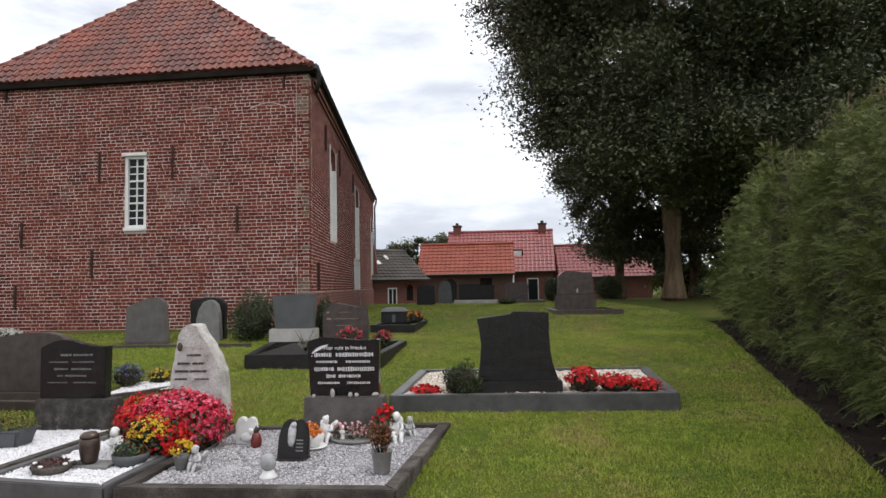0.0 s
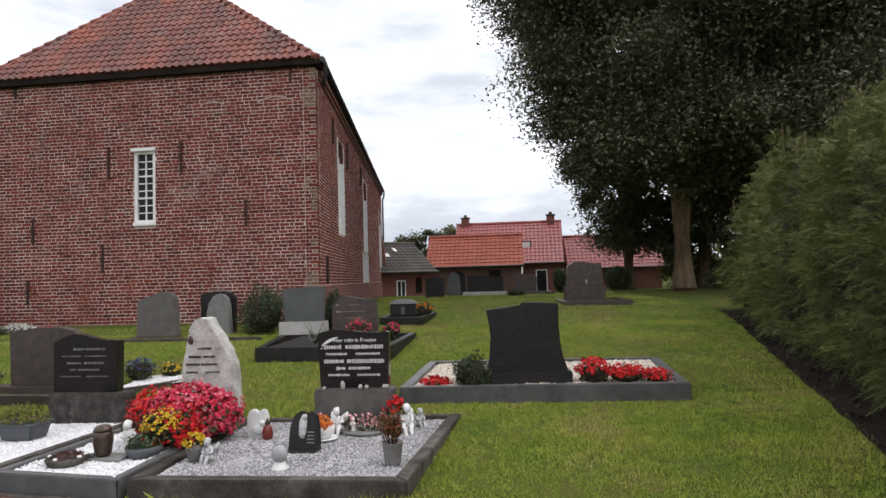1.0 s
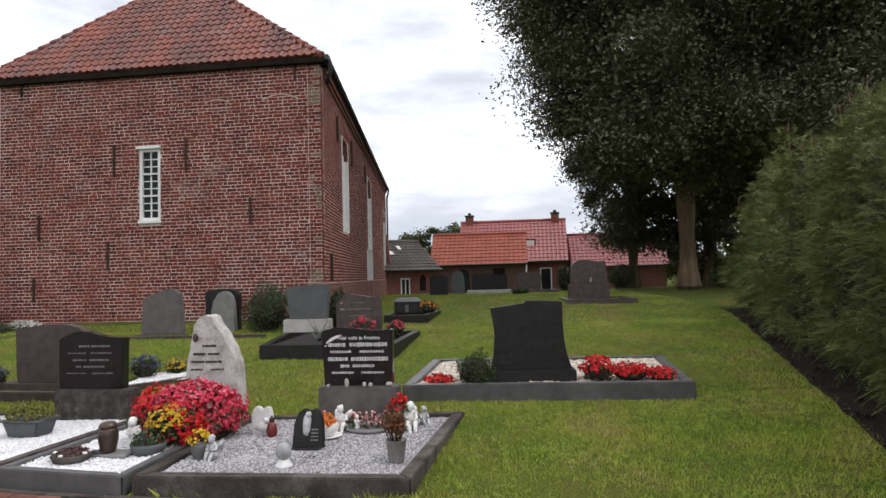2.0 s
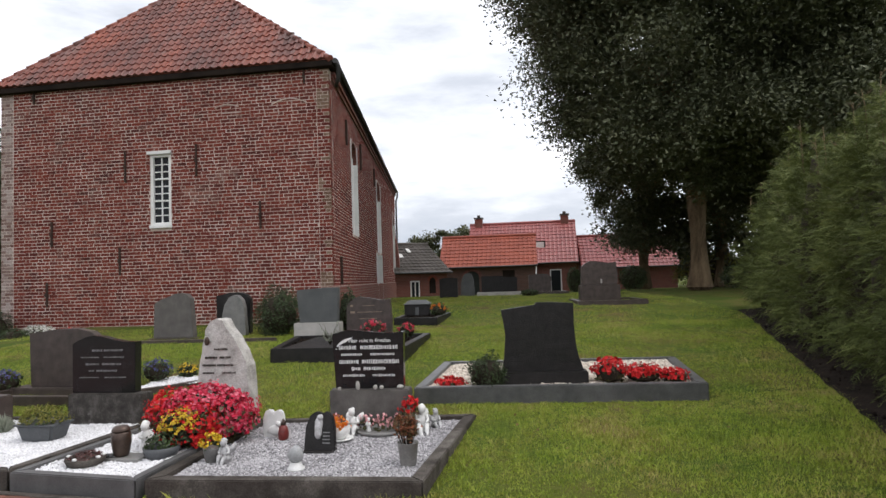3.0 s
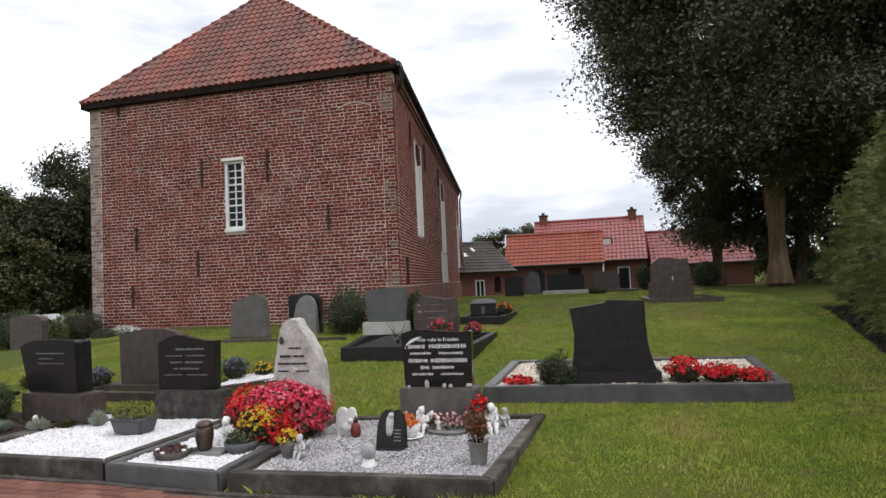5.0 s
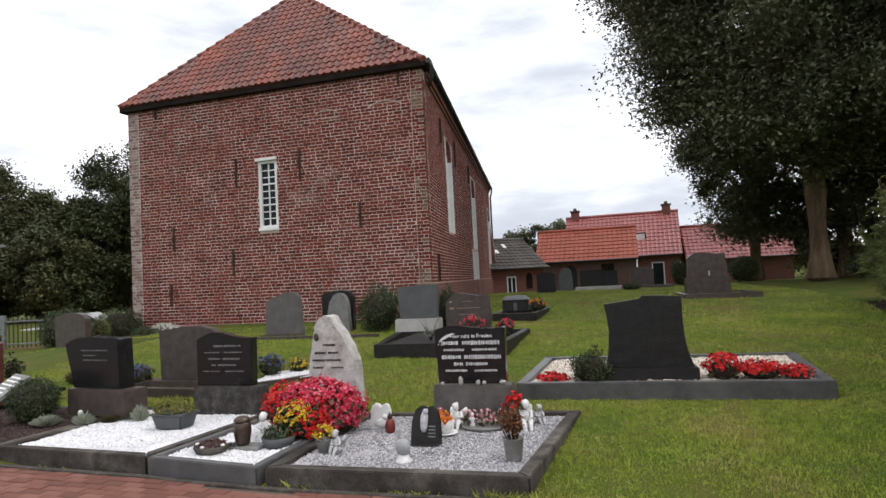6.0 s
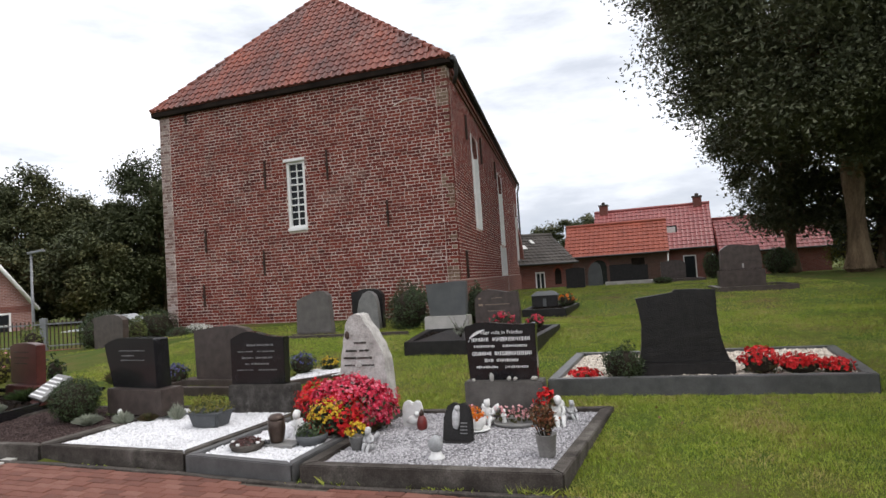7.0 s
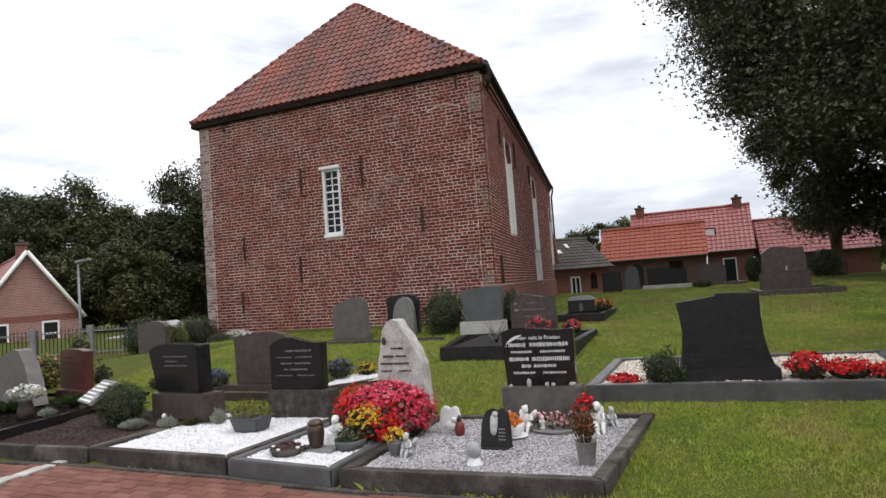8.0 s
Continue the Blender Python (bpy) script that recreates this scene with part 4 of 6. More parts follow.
def hedge_run(seed):
    """A row of tall conifers grown together, each a ragged cone of feathery plumes, and a dark bed along the foot."""
    r = np.random.default_rng(seed)
    t = thing("conifer_hedge", 0, 0, 0, 0, "tall green thuja hedge with ragged tops", "hedge")
    y = 2.3
    while y < 14.9:
        near = max(0.0, min(1.0, (14.5 - y) / 9))
        h = float(np.interp(y, [2, 5, 7, 9, 11, 13, 14.5], [3.4, 3.35, 3.3, 3.1, 2.9, 2.65, 2.45])) * r.uniform(0.86, 1.08)
        cx = float(np.interp(y, HEDGE_Y, HEDGE_X)) + 0.80 + r.uniform(-0.14, 0.14)
        z0 = ground(cx, y)
        R = r.uniform(0.56, 0.8)
        n_br, n_sp = int(62 + 26 * near), 26
        hh = r.uniform(0.02, 1.0, n_br)
        ang = r.uniform(0, 2 * math.pi, n_br)
        rad = R * np.where(hh < 0.15, 0.66 + hh * 2.27, 1 - np.clip((hh - 0.3) / 0.75, 0, 1) ** 1.4 * 0.9) * r.uniform(0.6, 1.15, n_br)
        rad = np.minimum(rad, 0.74)
        # each branch carries a tuft of sprays, with darker gaps between the tufts
        base = np.stack([cx + rad * np.cos(ang), y + rad * np.sin(ang), z0 + 0.08 + hh * h], -1)
        base = np.repeat(base, n_sp, 0) + r.normal(size=(n_br * n_sp, 3)) * [0.06, 0.06, 0.1]
        ang, hh = np.repeat(ang, n_sp) + r.normal(size=n_br * n_sp) * 0.5, np.repeat(hh, n_sp)
        keep = (base[:, 0] < cx + 0.3) & (base[:, 2] > z0 + 0.12)
        base, ang, hh = base[keep], ang[keep], hh[keep]
        m = len(base)
        # flat fern-like sprays: a drooping stem with leaflets to both sides
        out = np.stack([np.cos(ang), np.sin(ang), 0.15 + 0.9 * hh], -1) + r.normal(size=(m, 3)) * 0.5
        out /= np.linalg.norm(out, axis=1, keepdims=True)
        side = np.cross(out, r.normal(size=(m, 3)) * 0.45 + [0, 0, 1.0])
        side /= np.linalg.norm(side, axis=1, keepdims=True)
        size = r.uniform(0.6, 1.25, (m, 1, 1))
        a = np.repeat(np.linspace(0.05, 1.0, 10), 2)[None, :, None]
        flank = np.tile([1.0, -1.0], 10)[None, :, None]
        stem = base[:, None] + out[:, None] * a * 0.2 * size - np.array([0, 0, 0.09]) * a * a * size
        lean = out[:, None] * 0.8 + side[:, None] * flank * (0.8 - 0.3 * a) - np.array([0, 0, 0.25]) * a
        lean = lean + r.normal(size=lean.shape) * 0.12
        tip = stem + lean * size * 0.08 * (1.15 - 0.75 * a) * np.minimum(1.0, 0.5 + 3 * a)
        wide = (out * 0.6)[:, None] * 0.016 * size + side[:, None] * flank * 0.004
        v = np.stack([stem - wide, stem + wide, tip], 2).reshape(-1, 3).tolist()
        f = np.arange(len(v)).reshape(-1, 3).tolist()
        plant = raw("conifer", v, f, "thuja", t)
        tagged(plant, kind="stuff")
        bm = bmesh.new()
        tube(bm, [(cx + 0.1, y, z0 - 0.1), (cx + 0.1, y, z0 + h * 0.12), (cx + 0.1, y, z0 + h * 0.5), (cx + 0.1, y, z0 + h * 0.93)], [0.2, 0.36, 0.32, 0.05], 12)
        part("core", bm, "twig", plant)
        for k in range(2):
            sx, sy = cx + r.uniform(-0.25, 0.15), y + r.uniform(-0.25, 0.25)
            e = r.uniform(0.1, 0.42)
            bm = bmesh.new()
            tube(bm, [(sx, sy, z0 + h * 0.85), (sx, sy, z0 + h), (sx + r.uniform(-0.06, 0.06), sy, z0 + h + e)], [0.009, 0.007, 0.004], 4)
            for q in range(3):
                zq = z0 + h + e * r.uniform(0.2, 0.8)
                tube(bm, [(sx, sy, zq), (sx + r.uniform(-0.1, 0.1), sy + r.uniform(-0.1, 0.1), zq + 0.1)], [0.005, 0.003], 4)
            part("bare_shoot", bm, "bark", plant)
        y += r.uniform(0.68, 0.86)
    bm = bmesh.new()
    e = [(float(np.interp(b, HEDGE_Y, HEDGE_X)) - 0.0 + 0.05 * noise.noise(Vector((b * 2.5, 0, 0))), b) for b in np.linspace(2, 14.6, 70)]
    for i in range(len(e) - 1):
        (x1, y1), (x2, y2) = e[i], e[i + 1]
        bm.faces.new([bm.verts.new(p) for p in ((x1, y1, ground(x1, y1) + 0.02), (x1 + 1.3, y1, ground(x1, y1) + 0.08), (x2 + 1.3, y2, ground(x2, y2) + 0.08), (x2, y2, ground(x2, y2) + 0.02))])
    bmesh.ops.remove_doubles(bm, verts=bm.verts[:], dist=0.0005)
    tagged(part("soil_bed", bm, "soil"), "dark bare soil bed along the hedge", "soil", kind="structure")
    q = np.stack([r.uniform(0.05, 0.75, 260), r.uniform(2.5, 14, 260)], -1)
    pts = np.array([[float(np.interp(b, HEDGE_Y, HEDGE_X)) + a, b, ground(a, b) + 0.05] for a, b in q])
    tagged(stones("soil_clods", pts, 0.022, "soil", r), "loose soil clods on the bed below the hedge", "soil", kind="stuff")


hedge_run(11)

# ---------------------------------------------------------------- graves


def quad_points(q, n, r, inset=0.0):
    """n even-random places inside a four-cornered bed (front left, front right, back right, back left)."""
    u, v = r.uniform(inset, 1 - inset, (n, 1)), r.uniform(inset, 1 - inset, (n, 1))
    a, b, c, d = (np.array(p, float) for p in q)
    return (1 - v) * ((1 - u) * a + u * b) + v * ((1 - u) * d + u * c)


def kerb(name, q, top, mat, label, wide=0.1, low=-0.1, sides="frbl"):
    """A grave surround of four kerb stones: front, right, back, left."""
    p = [Vector((*c, 0)) for c in q]
    mid = sum(p, Vector()) / 4
    k = thing(name, *mid, 0, label, "grave kerb", "grave kerbs")
    inner = []
    for i in range(4):
        e0, e1 = (p[i] - p[i - 1]).normalized(), (p[(i + 1) % 4] - p[i]).normalized()
        n0, n1 = Vector((-e0.y, e0.x, 0)), Vector((-e1.y, e1.x, 0))
        inner.append(p[i] + (n0 + n1) * wide / (1 + n0.dot(n1)))
    for i, s in enumerate("frbl"):
        if s not in sides:
            continue
        j = (i + 1) % 4
        d = (p[j] - p[i]).normalized() * 0.003
        bm = bmesh.new()
        base = [p[i] + d, p[j] - d, inner[j] - d, inner[i] + d]
        lo = [bm.verts.new((c.x - mid.x, c.y - mid.y, low)) for c in base]
        hi = [bm.verts.new((c.x - mid.x, c.y - mid.y, top)) for c in base]
        bm.faces.new(lo[::-1]), bm.faces.new(hi)
        for m in range(4):
            bm.faces.new((lo[m], lo[(m + 1) % 4], hi[(m + 1) % 4], hi[m]))
        bmesh.ops.bevel(bm, geom=bm.edges[:], offset=0.008, segments=2, affect="EDGES")
        bmesh.ops.recalc_face_normals(bm, faces=bm.faces[:])
        part("kerb_stone", bm, mat, k)
    return [(c.x, c.y) for c in inner]


def gravel_bed(q, z, n, size, mat, label, seed, heap=0.02):
    r = np.random.default_rng(seed)
    bm = bmesh.new()
    bm.faces.new([bm.verts.new((x, y, z - size * 0.5)) for x, y in q])
    bed = part("gravel_bed", bm, mat)
    tagged(bed, label, "gravel", kind="stuff")
    xy = quad_points(q, n, r, 0.005)
    zz = z + heap * np.array([noise.noise(Vector((a * 2.3, b * 2.3, seed))) for a, b in xy]) + r.uniform(-0.3, 0.5, n) * size
    stones("loose_gravel", np.c_[xy, zz], size, mat, r, parent=bed)


def shape(kind):
    """Outlines of headstones in a unit square, from bottom left round over the top."""
    return {
        "wave": [(0.04, 0), (0.0, 0.93), (0.06, 0.955), (0.14, 0.985), (0.22, 1.0), (0.33, 0.995), (0.5, 0.97), (0.68, 0.945), (0.85, 0.94), (0.96, 0.955), (1.0, 0.95), (0.985, 0)],
        "crest": [(0.0, 0), (0.0, 0.86), (0.1, 0.92), (0.22, 0.98), (0.33, 1.0), (0.46, 0.985), (0.62, 0.93), (0.8, 0.89), (1.0, 0.88), (0.985, 0)],
        "boulder": [(0.0, 0), (0.06, 0.3), (0.11, 0.55), (0.17, 0.76), (0.22, 0.9), (0.3, 0.97), (0.42, 1.0), (0.52, 0.985), (0.6, 0.91), (0.72, 0.82), (0.84, 0.7), (0.93, 0.56), (0.975, 0.3), (1.0, 0)],
        "notch": [(-0.02, 0), (0.02, 0.2), (0.045, 0.5), (0.02, 0.75), (-0.01, 0.9), (0.2, 0.93), (0.46, 0.965), (0.49, 1.0), (0.75, 0.995), (0.99, 0.975), (0.985, 0.7), (1.0, 0.4), (1.04, 0.18), (1.1, 0)],
        "flare": [(0.07, 0), (0.0, 1.0 - 0.05), (0.3, 0.97), (0.7, 1.0), (1.0, 0.99), (0.96, 0)],
        "shoulder": [(0.0, 0), (0.03, 0.78), (0.18, 0.86), (0.4, 0.93), (0.55, 0.99), (0.68, 1.0), (0.82, 0.98), (0.93, 0.88), (1.0, 0)],
        "round": [(0.0, 0), (0.03, 0.55), (0.12, 0.78), (0.3, 0.94), (0.5, 1.0), (0.68, 0.98), (0.85, 0.88), (0.93, 0.7), (1.0, 0)],
        "hood": [(0.02, 0), (0.0, 0.93), (0.2, 0.96), (0.4, 1.0), (0.7, 1.0), (0.88, 0.95), (1.0, 0.84), (0.98, 0)],
        "sway": [(0.0, 0), (0.02, 0.78), (0.1, 0.88), (0.2, 0.97), (0.3, 1.0), (0.5, 0.97), (0.75, 0.91), (0.96, 0.93), (1.0, 0.4), (0.98, 0)],
        "prism": [(0.16, 0), (0.02, 0.72), (0.0, 0.86), (0.1, 0.93), (0.25, 0.99), (0.4, 1.0), (0.95, 0.975), (0.97, 0.95), (1.0, 0)],
        "block": [(0.0, 0), (0.0, 0.93), (0.12, 0.97), (0.3, 1.0), (0.7, 1.0), (0.95, 0.97), (1.0, 0.94), (0.99, 0)],
        "leaning": [(0.0, 0), (0.0, 0.82), (0.2, 0.9), (0.45, 1.0), (0.62, 0.98), (0.78, 0.7), (0.9, 0.35), (1.0, 0)],
        "plain": [(0.0, 0), (0.0, 1.0), (1.0, 1.0), (1.0, 0)],
    }[kind]


def headstone(x0, x1, y, z0, z1, thick, kind, mat, label, rz=-4, base=None, base_mat=None, rough=0.0, rows=(), ink="letter_white", lean=0.0, category="gravestone"):
    """An upright stone between x0 and x1, on a base block (x0, x1, height below z0, depth). rows: lines of bars, each (height, thickness, [(from, to), ...]) in shares of its face."""
    cx, w, h = (x0 + x1) / 2, x1 - x0, z1 - z0
    t = thing("gravestone", cx, y, z0, rz, label, category, "gravestones")
    bm = slab([((u - 0.5) * w, v * h) for u, v in shape(kind)], thick, 0.006 if not rough else 0.0, rough, seed=int(abs(cx) * 10))
    st = part("stone", bm, mat, t)
    if lean:
        st.matrix_basis = pose(0, 0, 0, lean, 0, 0)
    for v, full, spans in rows:
        bm = bmesh.new()
        for a, b in spans:
            tall = full * random.uniform(0.6, 1.0)
            box(bm, (a - 0.5) * w, (b - 0.5) * w, -0.004 - rough * 0.6, 0.002, v * h - tall * h * 0.3, v * h + tall * h * 0.3)
        tagged(part("inscription", bm, ink, st), kind="stuff")
    if base:
        bx0, bx1, bh, bd = base
        part("base", slab([(bx0 - cx, -bh), (bx0 - cx, -0.004), (bx1 - cx, -0.004), (bx1 - cx, -bh)], bd, 0.01, 0.006 if base_mat == "rough_granite" else 0.0), base_mat or mat, t).matrix_basis = pose(0, -(bd - thick) / 2 - 0.02, 0)
    return t


def words(seed, spans):
    """Breaks long bars into letter-wide strokes with gaps between them."""
    r = random.Random(seed)
    out = []
    for a, b in spans:
        x = a
        while x < b - 0.012:
            e = min(b, x + r.uniform(0.007, 0.016))
            out.append((x, e))
            x = e + r.uniform(0.008, 0.015)
    return out


# the five graves along the path
GA = [(-2.35, 4.49), (-0.33, 4.32), (0.06, 6.42), (-2.16, 6.42)]
GB = [(-3.53, 4.74), (-2.40, 4.47), (-2.18, 6.40), (-3.20, 6.52)]
GC = [(-5.36, 5.06), (-3.56, 4.77), (-3.22, 6.56), (-5.08, 6.86)]
GD = [(-7.3, 5.24), (-5.38, 5.06), (-5.10, 6.88), (-7.1, 7.0)]
GE = [(-9.9, 5.5), (-7.02, 5.28), (-7.14, 7.9), (-9.9, 8.1)]
ia = kerb("grave_kerb", GA, 0.18, "concrete", "weathered washed-concrete grave kerb edging grey gravel", 0.11)
ib = kerb("grave_kerb", GB, 0.185, "kerb_granite", "smooth grey granite grave kerb edging white gravel", 0.085)
ic = kerb("grave_kerb", GC, 0.185, "concrete", "weathered concrete grave kerb edging bright white gravel", 0.1)
idd = kerb("grave_kerb", GD, 0.18, "concrete", "weathered concrete grave kerb edging brown gravel", 0.1)
ie = kerb("grave_kerb", GE, 0.27, "black_granite", "polished black granite grave kerb round a planted bed", 0.1)
gravel_bed(ia, 0.15, 21000, 0.0102, "gravel_grey", "light grey angular gravel on a grave", 1)
gravel_bed(ib, 0.155, 7500, 0.0125, "gravel_white", "white marble gravel on a narrow grave", 2)
gravel_bed(ic, 0.16, 12000, 0.0125, "gravel_white", "bright white marble gravel on a grave", 3)
gravel_bed(idd, 0.15, 11000, 0.014, "gravel_brown", "reddish-brown lava gravel on a grave", 4)
gravel_bed(ie, 0.22, 2500, 0.018, "soil", "dark planting soil in a grave bed", 5)

# the wide grave on the lawn, seen from behind its stone
GF = [(-0.62, 7.05), (2.56, 6.88), (2.92, 9.1), (-0.36, 9.25)]
kf = kerb("grave_kerb", GF, 0.345, "kerb_granite", "wide smooth grey granite grave kerb on the lawn", 0.12, 0.1)
gravel_bed(kf, 0.31, 9000, 0.018, "gravel_cream", "cream and buff pebbles on a wide grave", 6)
headstone(0.40, 1.24, 7.34, 0.45, 1.24, 0.14, "notch", "dark_granite", "dark granite headstone with a stepped top and plain rough back", -2, (0.32, 1.36, 0.17, 0.26), "dark_granite", rough=0.004)

headstone(-1.335, -0.62, 6.14, 0.51, 1.075, 0.10, "wave", "black_granite", "polished black granite headstone with white lettering and a feather", -5,
          (-1.35, -0.57, 0.33, 0.2), "base_granite",
          rows=[(0.70, 0.125, words(1, [(0.1, 0.36), (0.4, 0.92)])), (0.58, 0.075, words(2, [(0.13, 0.44), (0.54, 0.88)])), (0.455, 0.125, words(3, [(0.1, 0.38), (0.42, 0.93)])), (0.335, 0.1, words(4, [(0.27, 0.4), (0.44, 0.75)])), (0.22, 0.075, words(5, [(0.15, 0.46), (0.56, 0.88)]))])
headstone(-2.80, -2.18, 6.3, 0.12, 1.22, 0.2, "boulder", "light_granite", "pale rough granite boulder headstone with dark lettering", -5, rough=0.01, ink="letter_dark",
          rows=[(0.72, 0.035, words(6, [(0.38, 0.62)])), (0.645, 0.04, words(7, [(0.22, 0.44), (0.47, 0.66)])), (0.575, 0.04, words(8, [(0.17, 0.4), (0.43, 0.72)])), (0.505, 0.03, words(9, [(0.18, 0.38), (0.5, 0.74)]))])
headstone(-4.21, -3.47, 6.52, 0.47, 1.07, 0.11, "crest", "black_granite", "dark polished headstone with faded grey lettering on a rough block", -7,
          (-4.21, -3.36, 0.32, 0.22), "rough_granite", ink="letter_grey",
          rows=[(0.74, 0.07, words(10, [(0.32, 0.48), (0.51, 0.8)])), (0.62, 0.04, words(11, [(0.14, 0.44), (0.5, 0.84)])), (0.50, 0.07, words(12, [(0.22, 0.44), (0.48, 0.78)])), (0.385, 0.06, words(13, [(0.27, 0.35), (0.39, 0.72)])), (0.27, 0.04, words(14, [(0.12, 0.44), (0.52, 0.85)]))])
headstone(-5.76, -4.74, 8.0, 0.32, 1.06, 0.13, "hood", "brown_granite", "brown granite headstone standing in a kerbed grave", -8, (-6.0, -4.74, 0.14, 0.3), "brown_granite", ink="letter_gold")
headstone(-5.86, -4.94, 6.35, 0.50, 1.08, 0.2, "prism", "black_granite", "black polished granite headstone with slanted shoulders, on a red base", -14, (-5.74, -4.78, 0.3, 0.3), "brown_granite", ink="letter_grey",
          rows=[(0.74, 0.04, words(15, [(0.3, 0.8)])), (0.64, 0.04, words(16, [(0.35, 0.6)])), (0.55, 0.04, words(17, [(0.33, 0.78)]))])
headstone(-8.82, -7.98, 7.7, 0.38, 0.98, 0.13, "block", "red_granite", "polished red granite headstone on a low red base", -20, (-8.7, -7.7, 0.2, 0.35), "red_granite", ink="letter_dark",
          rows=[(0.78, 0.05, words(18, [(0.15, 0.75)])), (0.64, 0.05, words(19, [(0.15, 0.75)])), (0.5, 0.05, words(20, [(0.15, 0.7)]))])
headstone(-9.7, -8.30, 7.25, 0.25, 1.05, 0.2, "leaning", "taupe_granite", "grey rough-edged headstone with a slanted shoulder", -22, rough=0.008)

# back row below the church wall
KG = [(-3.05, 9.6), (-0.95, 9.45), (-0.70, 11.7), (-3.3, 12.0)]
kg = kerb("grave_kerb", KG, 0.56, "dark_granite", "dark granite grave kerb with a flat cover slab", 0.12, 0.2)
cover = thing("cover_slab", (kg[0][0] + kg[2][0]) / 2 - 0.45, 10.7, 0.5, -3, "dark wet-looking granite cover slab with a small shrub", "slab")
part("slab", a_box(-0.55, 0.75, -1.0, 1.0, -0.1, 0.045, bevel=0.01), "dark_granite", cover)
gravel_bed(kg, 0.50, 500, 0.03, "soil", "dark soil inside a grave kerb", 8)
headstone(-3.28, -2.45, 11.95, 0.80, 1.46, 0.14, "flare", "slate", "plain grey slate headstone on a pale base block", -4, (-3.32, -2.42, 0.3, 0.25), "pale_concrete")
headstone(-2.26, -1.40, 11.6, 0.52, 1.27, 0.15, "sway", "brown_granite", "brown granite headstone with faded gilt lettering", -4, ink="letter_gold",
          rows=[(0.78, 0.05, words(21, [(0.38, 0.62)])), (0.62, 0.05, words(22, [(0.25, 0.8)])), (0.46, 0.05, words(23, [(0.3, 0.7)])), (0.78, 0.12, [(0.1, 0.16)]), (0.62, 0.1, [(0.1, 0.2)])])
headstone(-6.33, -5.47, 12.4, 0.55, 1.44, 0.16, "shoulder", "taupe_granite", "grey-brown headstone with a curved shoulder, seen from behind", -6, (-6.42, -5.38, 0.2, 0.3), "brown_granite")
headstone(-5.32, -4.56, 13.1, 0.5, 1.41, 0.14, "hood", "dark_granite", "dark headstone standing behind a grey one", -6)
headstone(-5.06, -4.54, 12.75, 0.5, 1.36, 0.14, "round", "grey_granite", "grey round-topped headstone with a chipped edge", -6, rough=0.006)
kerb("grave_kerb", [(-6.5, 11.9), (-3.6, 11.75), (-3.55, 12.05), (-6.5, 12.2)], 0.55, "brown_granite", "low brown kerb of the back row", 0.1, 0.2, "f")
KS = [(-1.62, 13.7), (-0.66, 13.5), (-0.42, 15.5), (-1.5, 15.7)]
ks = kerb("grave_kerb", KS, 0.73, "dark_granite", "dark granite kerb of a small grave", 0.1, 0.4)
gravel_bed(ks, 0.68, 300, 0.03, "soil", "dark soil in a small grave", 9)
ch = thing("gravestone", -1.19, 15.0, 0.70, -3, "low dark block monument with a grey hipped stone cap", "gravestone", "gravestones")
part("stone", a_box(-0.3, 0.3, -0.16, 0.16, 0, 0.27, bevel=0.012), "dark_granite", ch)
part("inlay", a_box(-0.04, 0.04, -0.172, -0.158, 0.02, 0.2, bevel=0.004), "slate", ch, "grey upright inlay")
bm = bmesh.new()
lo = [bm.verts.new(p) for p in ((-0.33, -0.19, 0.27), (0.33, -0.19, 0.27), (0.33, 0.19, 0.27), (-0.33, 0.19, 0.27))]
hi = [bm.verts.new(p) for p in ((-0.2, -0.04, 0.37), (0.2, -0.04, 0.37), (0.2, 0.04, 0.37), (-0.2, 0.04, 0.37))]
bm.faces.new(lo[::-1]), bm.faces.new(hi)
for k in range(4):
    bm.faces.new((lo[k], lo[(k + 1) % 4], hi[(k + 1) % 4], hi[k]))
bmesh.ops.bevel(bm, geom=bm.edges[:], offset=0.008, segments=1, affect="EDGES")
part("cap", bm, "slate", ch, "grey hipped stone cap")

# stones beside the oak and in front of the barn
kt = kerb("grave_kerb", [(2.95, 16.9), (4.75, 16.7), (4.85, 18.6), (3.0, 18.7)], 0.84, "brown_granite", "weathered brown kerb round a tall old grave", 0.14, 0.5)
headstone(3.26, 4.28, 18.0, 1.24, 1.92, 0.26, "sway", "brown_granite", "broad weathered brown monument with a pale inlay", -2, (3.2, 4.32, 0.5, 0.4), "brown_granite", ink="pale_concrete", rows=[(0.15, 0.3, [(0.52, 0.56)])])
for k, (x0, x1, y, z1, kind, m) in enumerate([(-1.06, -0.36, 24, 1.59, "block", "dark_granite"), (-0.28, 0.31, 26, 1.77, "round", "slate"), (0.61, 1.53, 27, 1.61, "plain", "dark_granite"), (1.54, 2.15, 27.2, 1.55, "plain", "dark_granite"), (2.53, 3.46, 26, 1.64, "hood", "brown_granite")]):
    headstone(x0, x1, y, ground(x0, y), z1, 0.16, kind, m, "dark headstone in the row before the barn", -2, (x0 - 0.1, x1 + 0.1, 0.1, 0.4), m)
kerb("grave_kerb", [(0.4, 25.6), (2.3, 25.5), (2.3, 26.8), (0.4, 26.9)], 0.93, "pale_concrete", "pale kerb of a grave before the barn", 0.12, 0.6)
kerb("grave_kerb", [(2.4, 24.4), (3.9, 24.3), (3.9, 25.7), (2.4, 25.8)], 0.93, "brown_granite", "brown kerb of a grave before the barn", 0.12, 0.6)

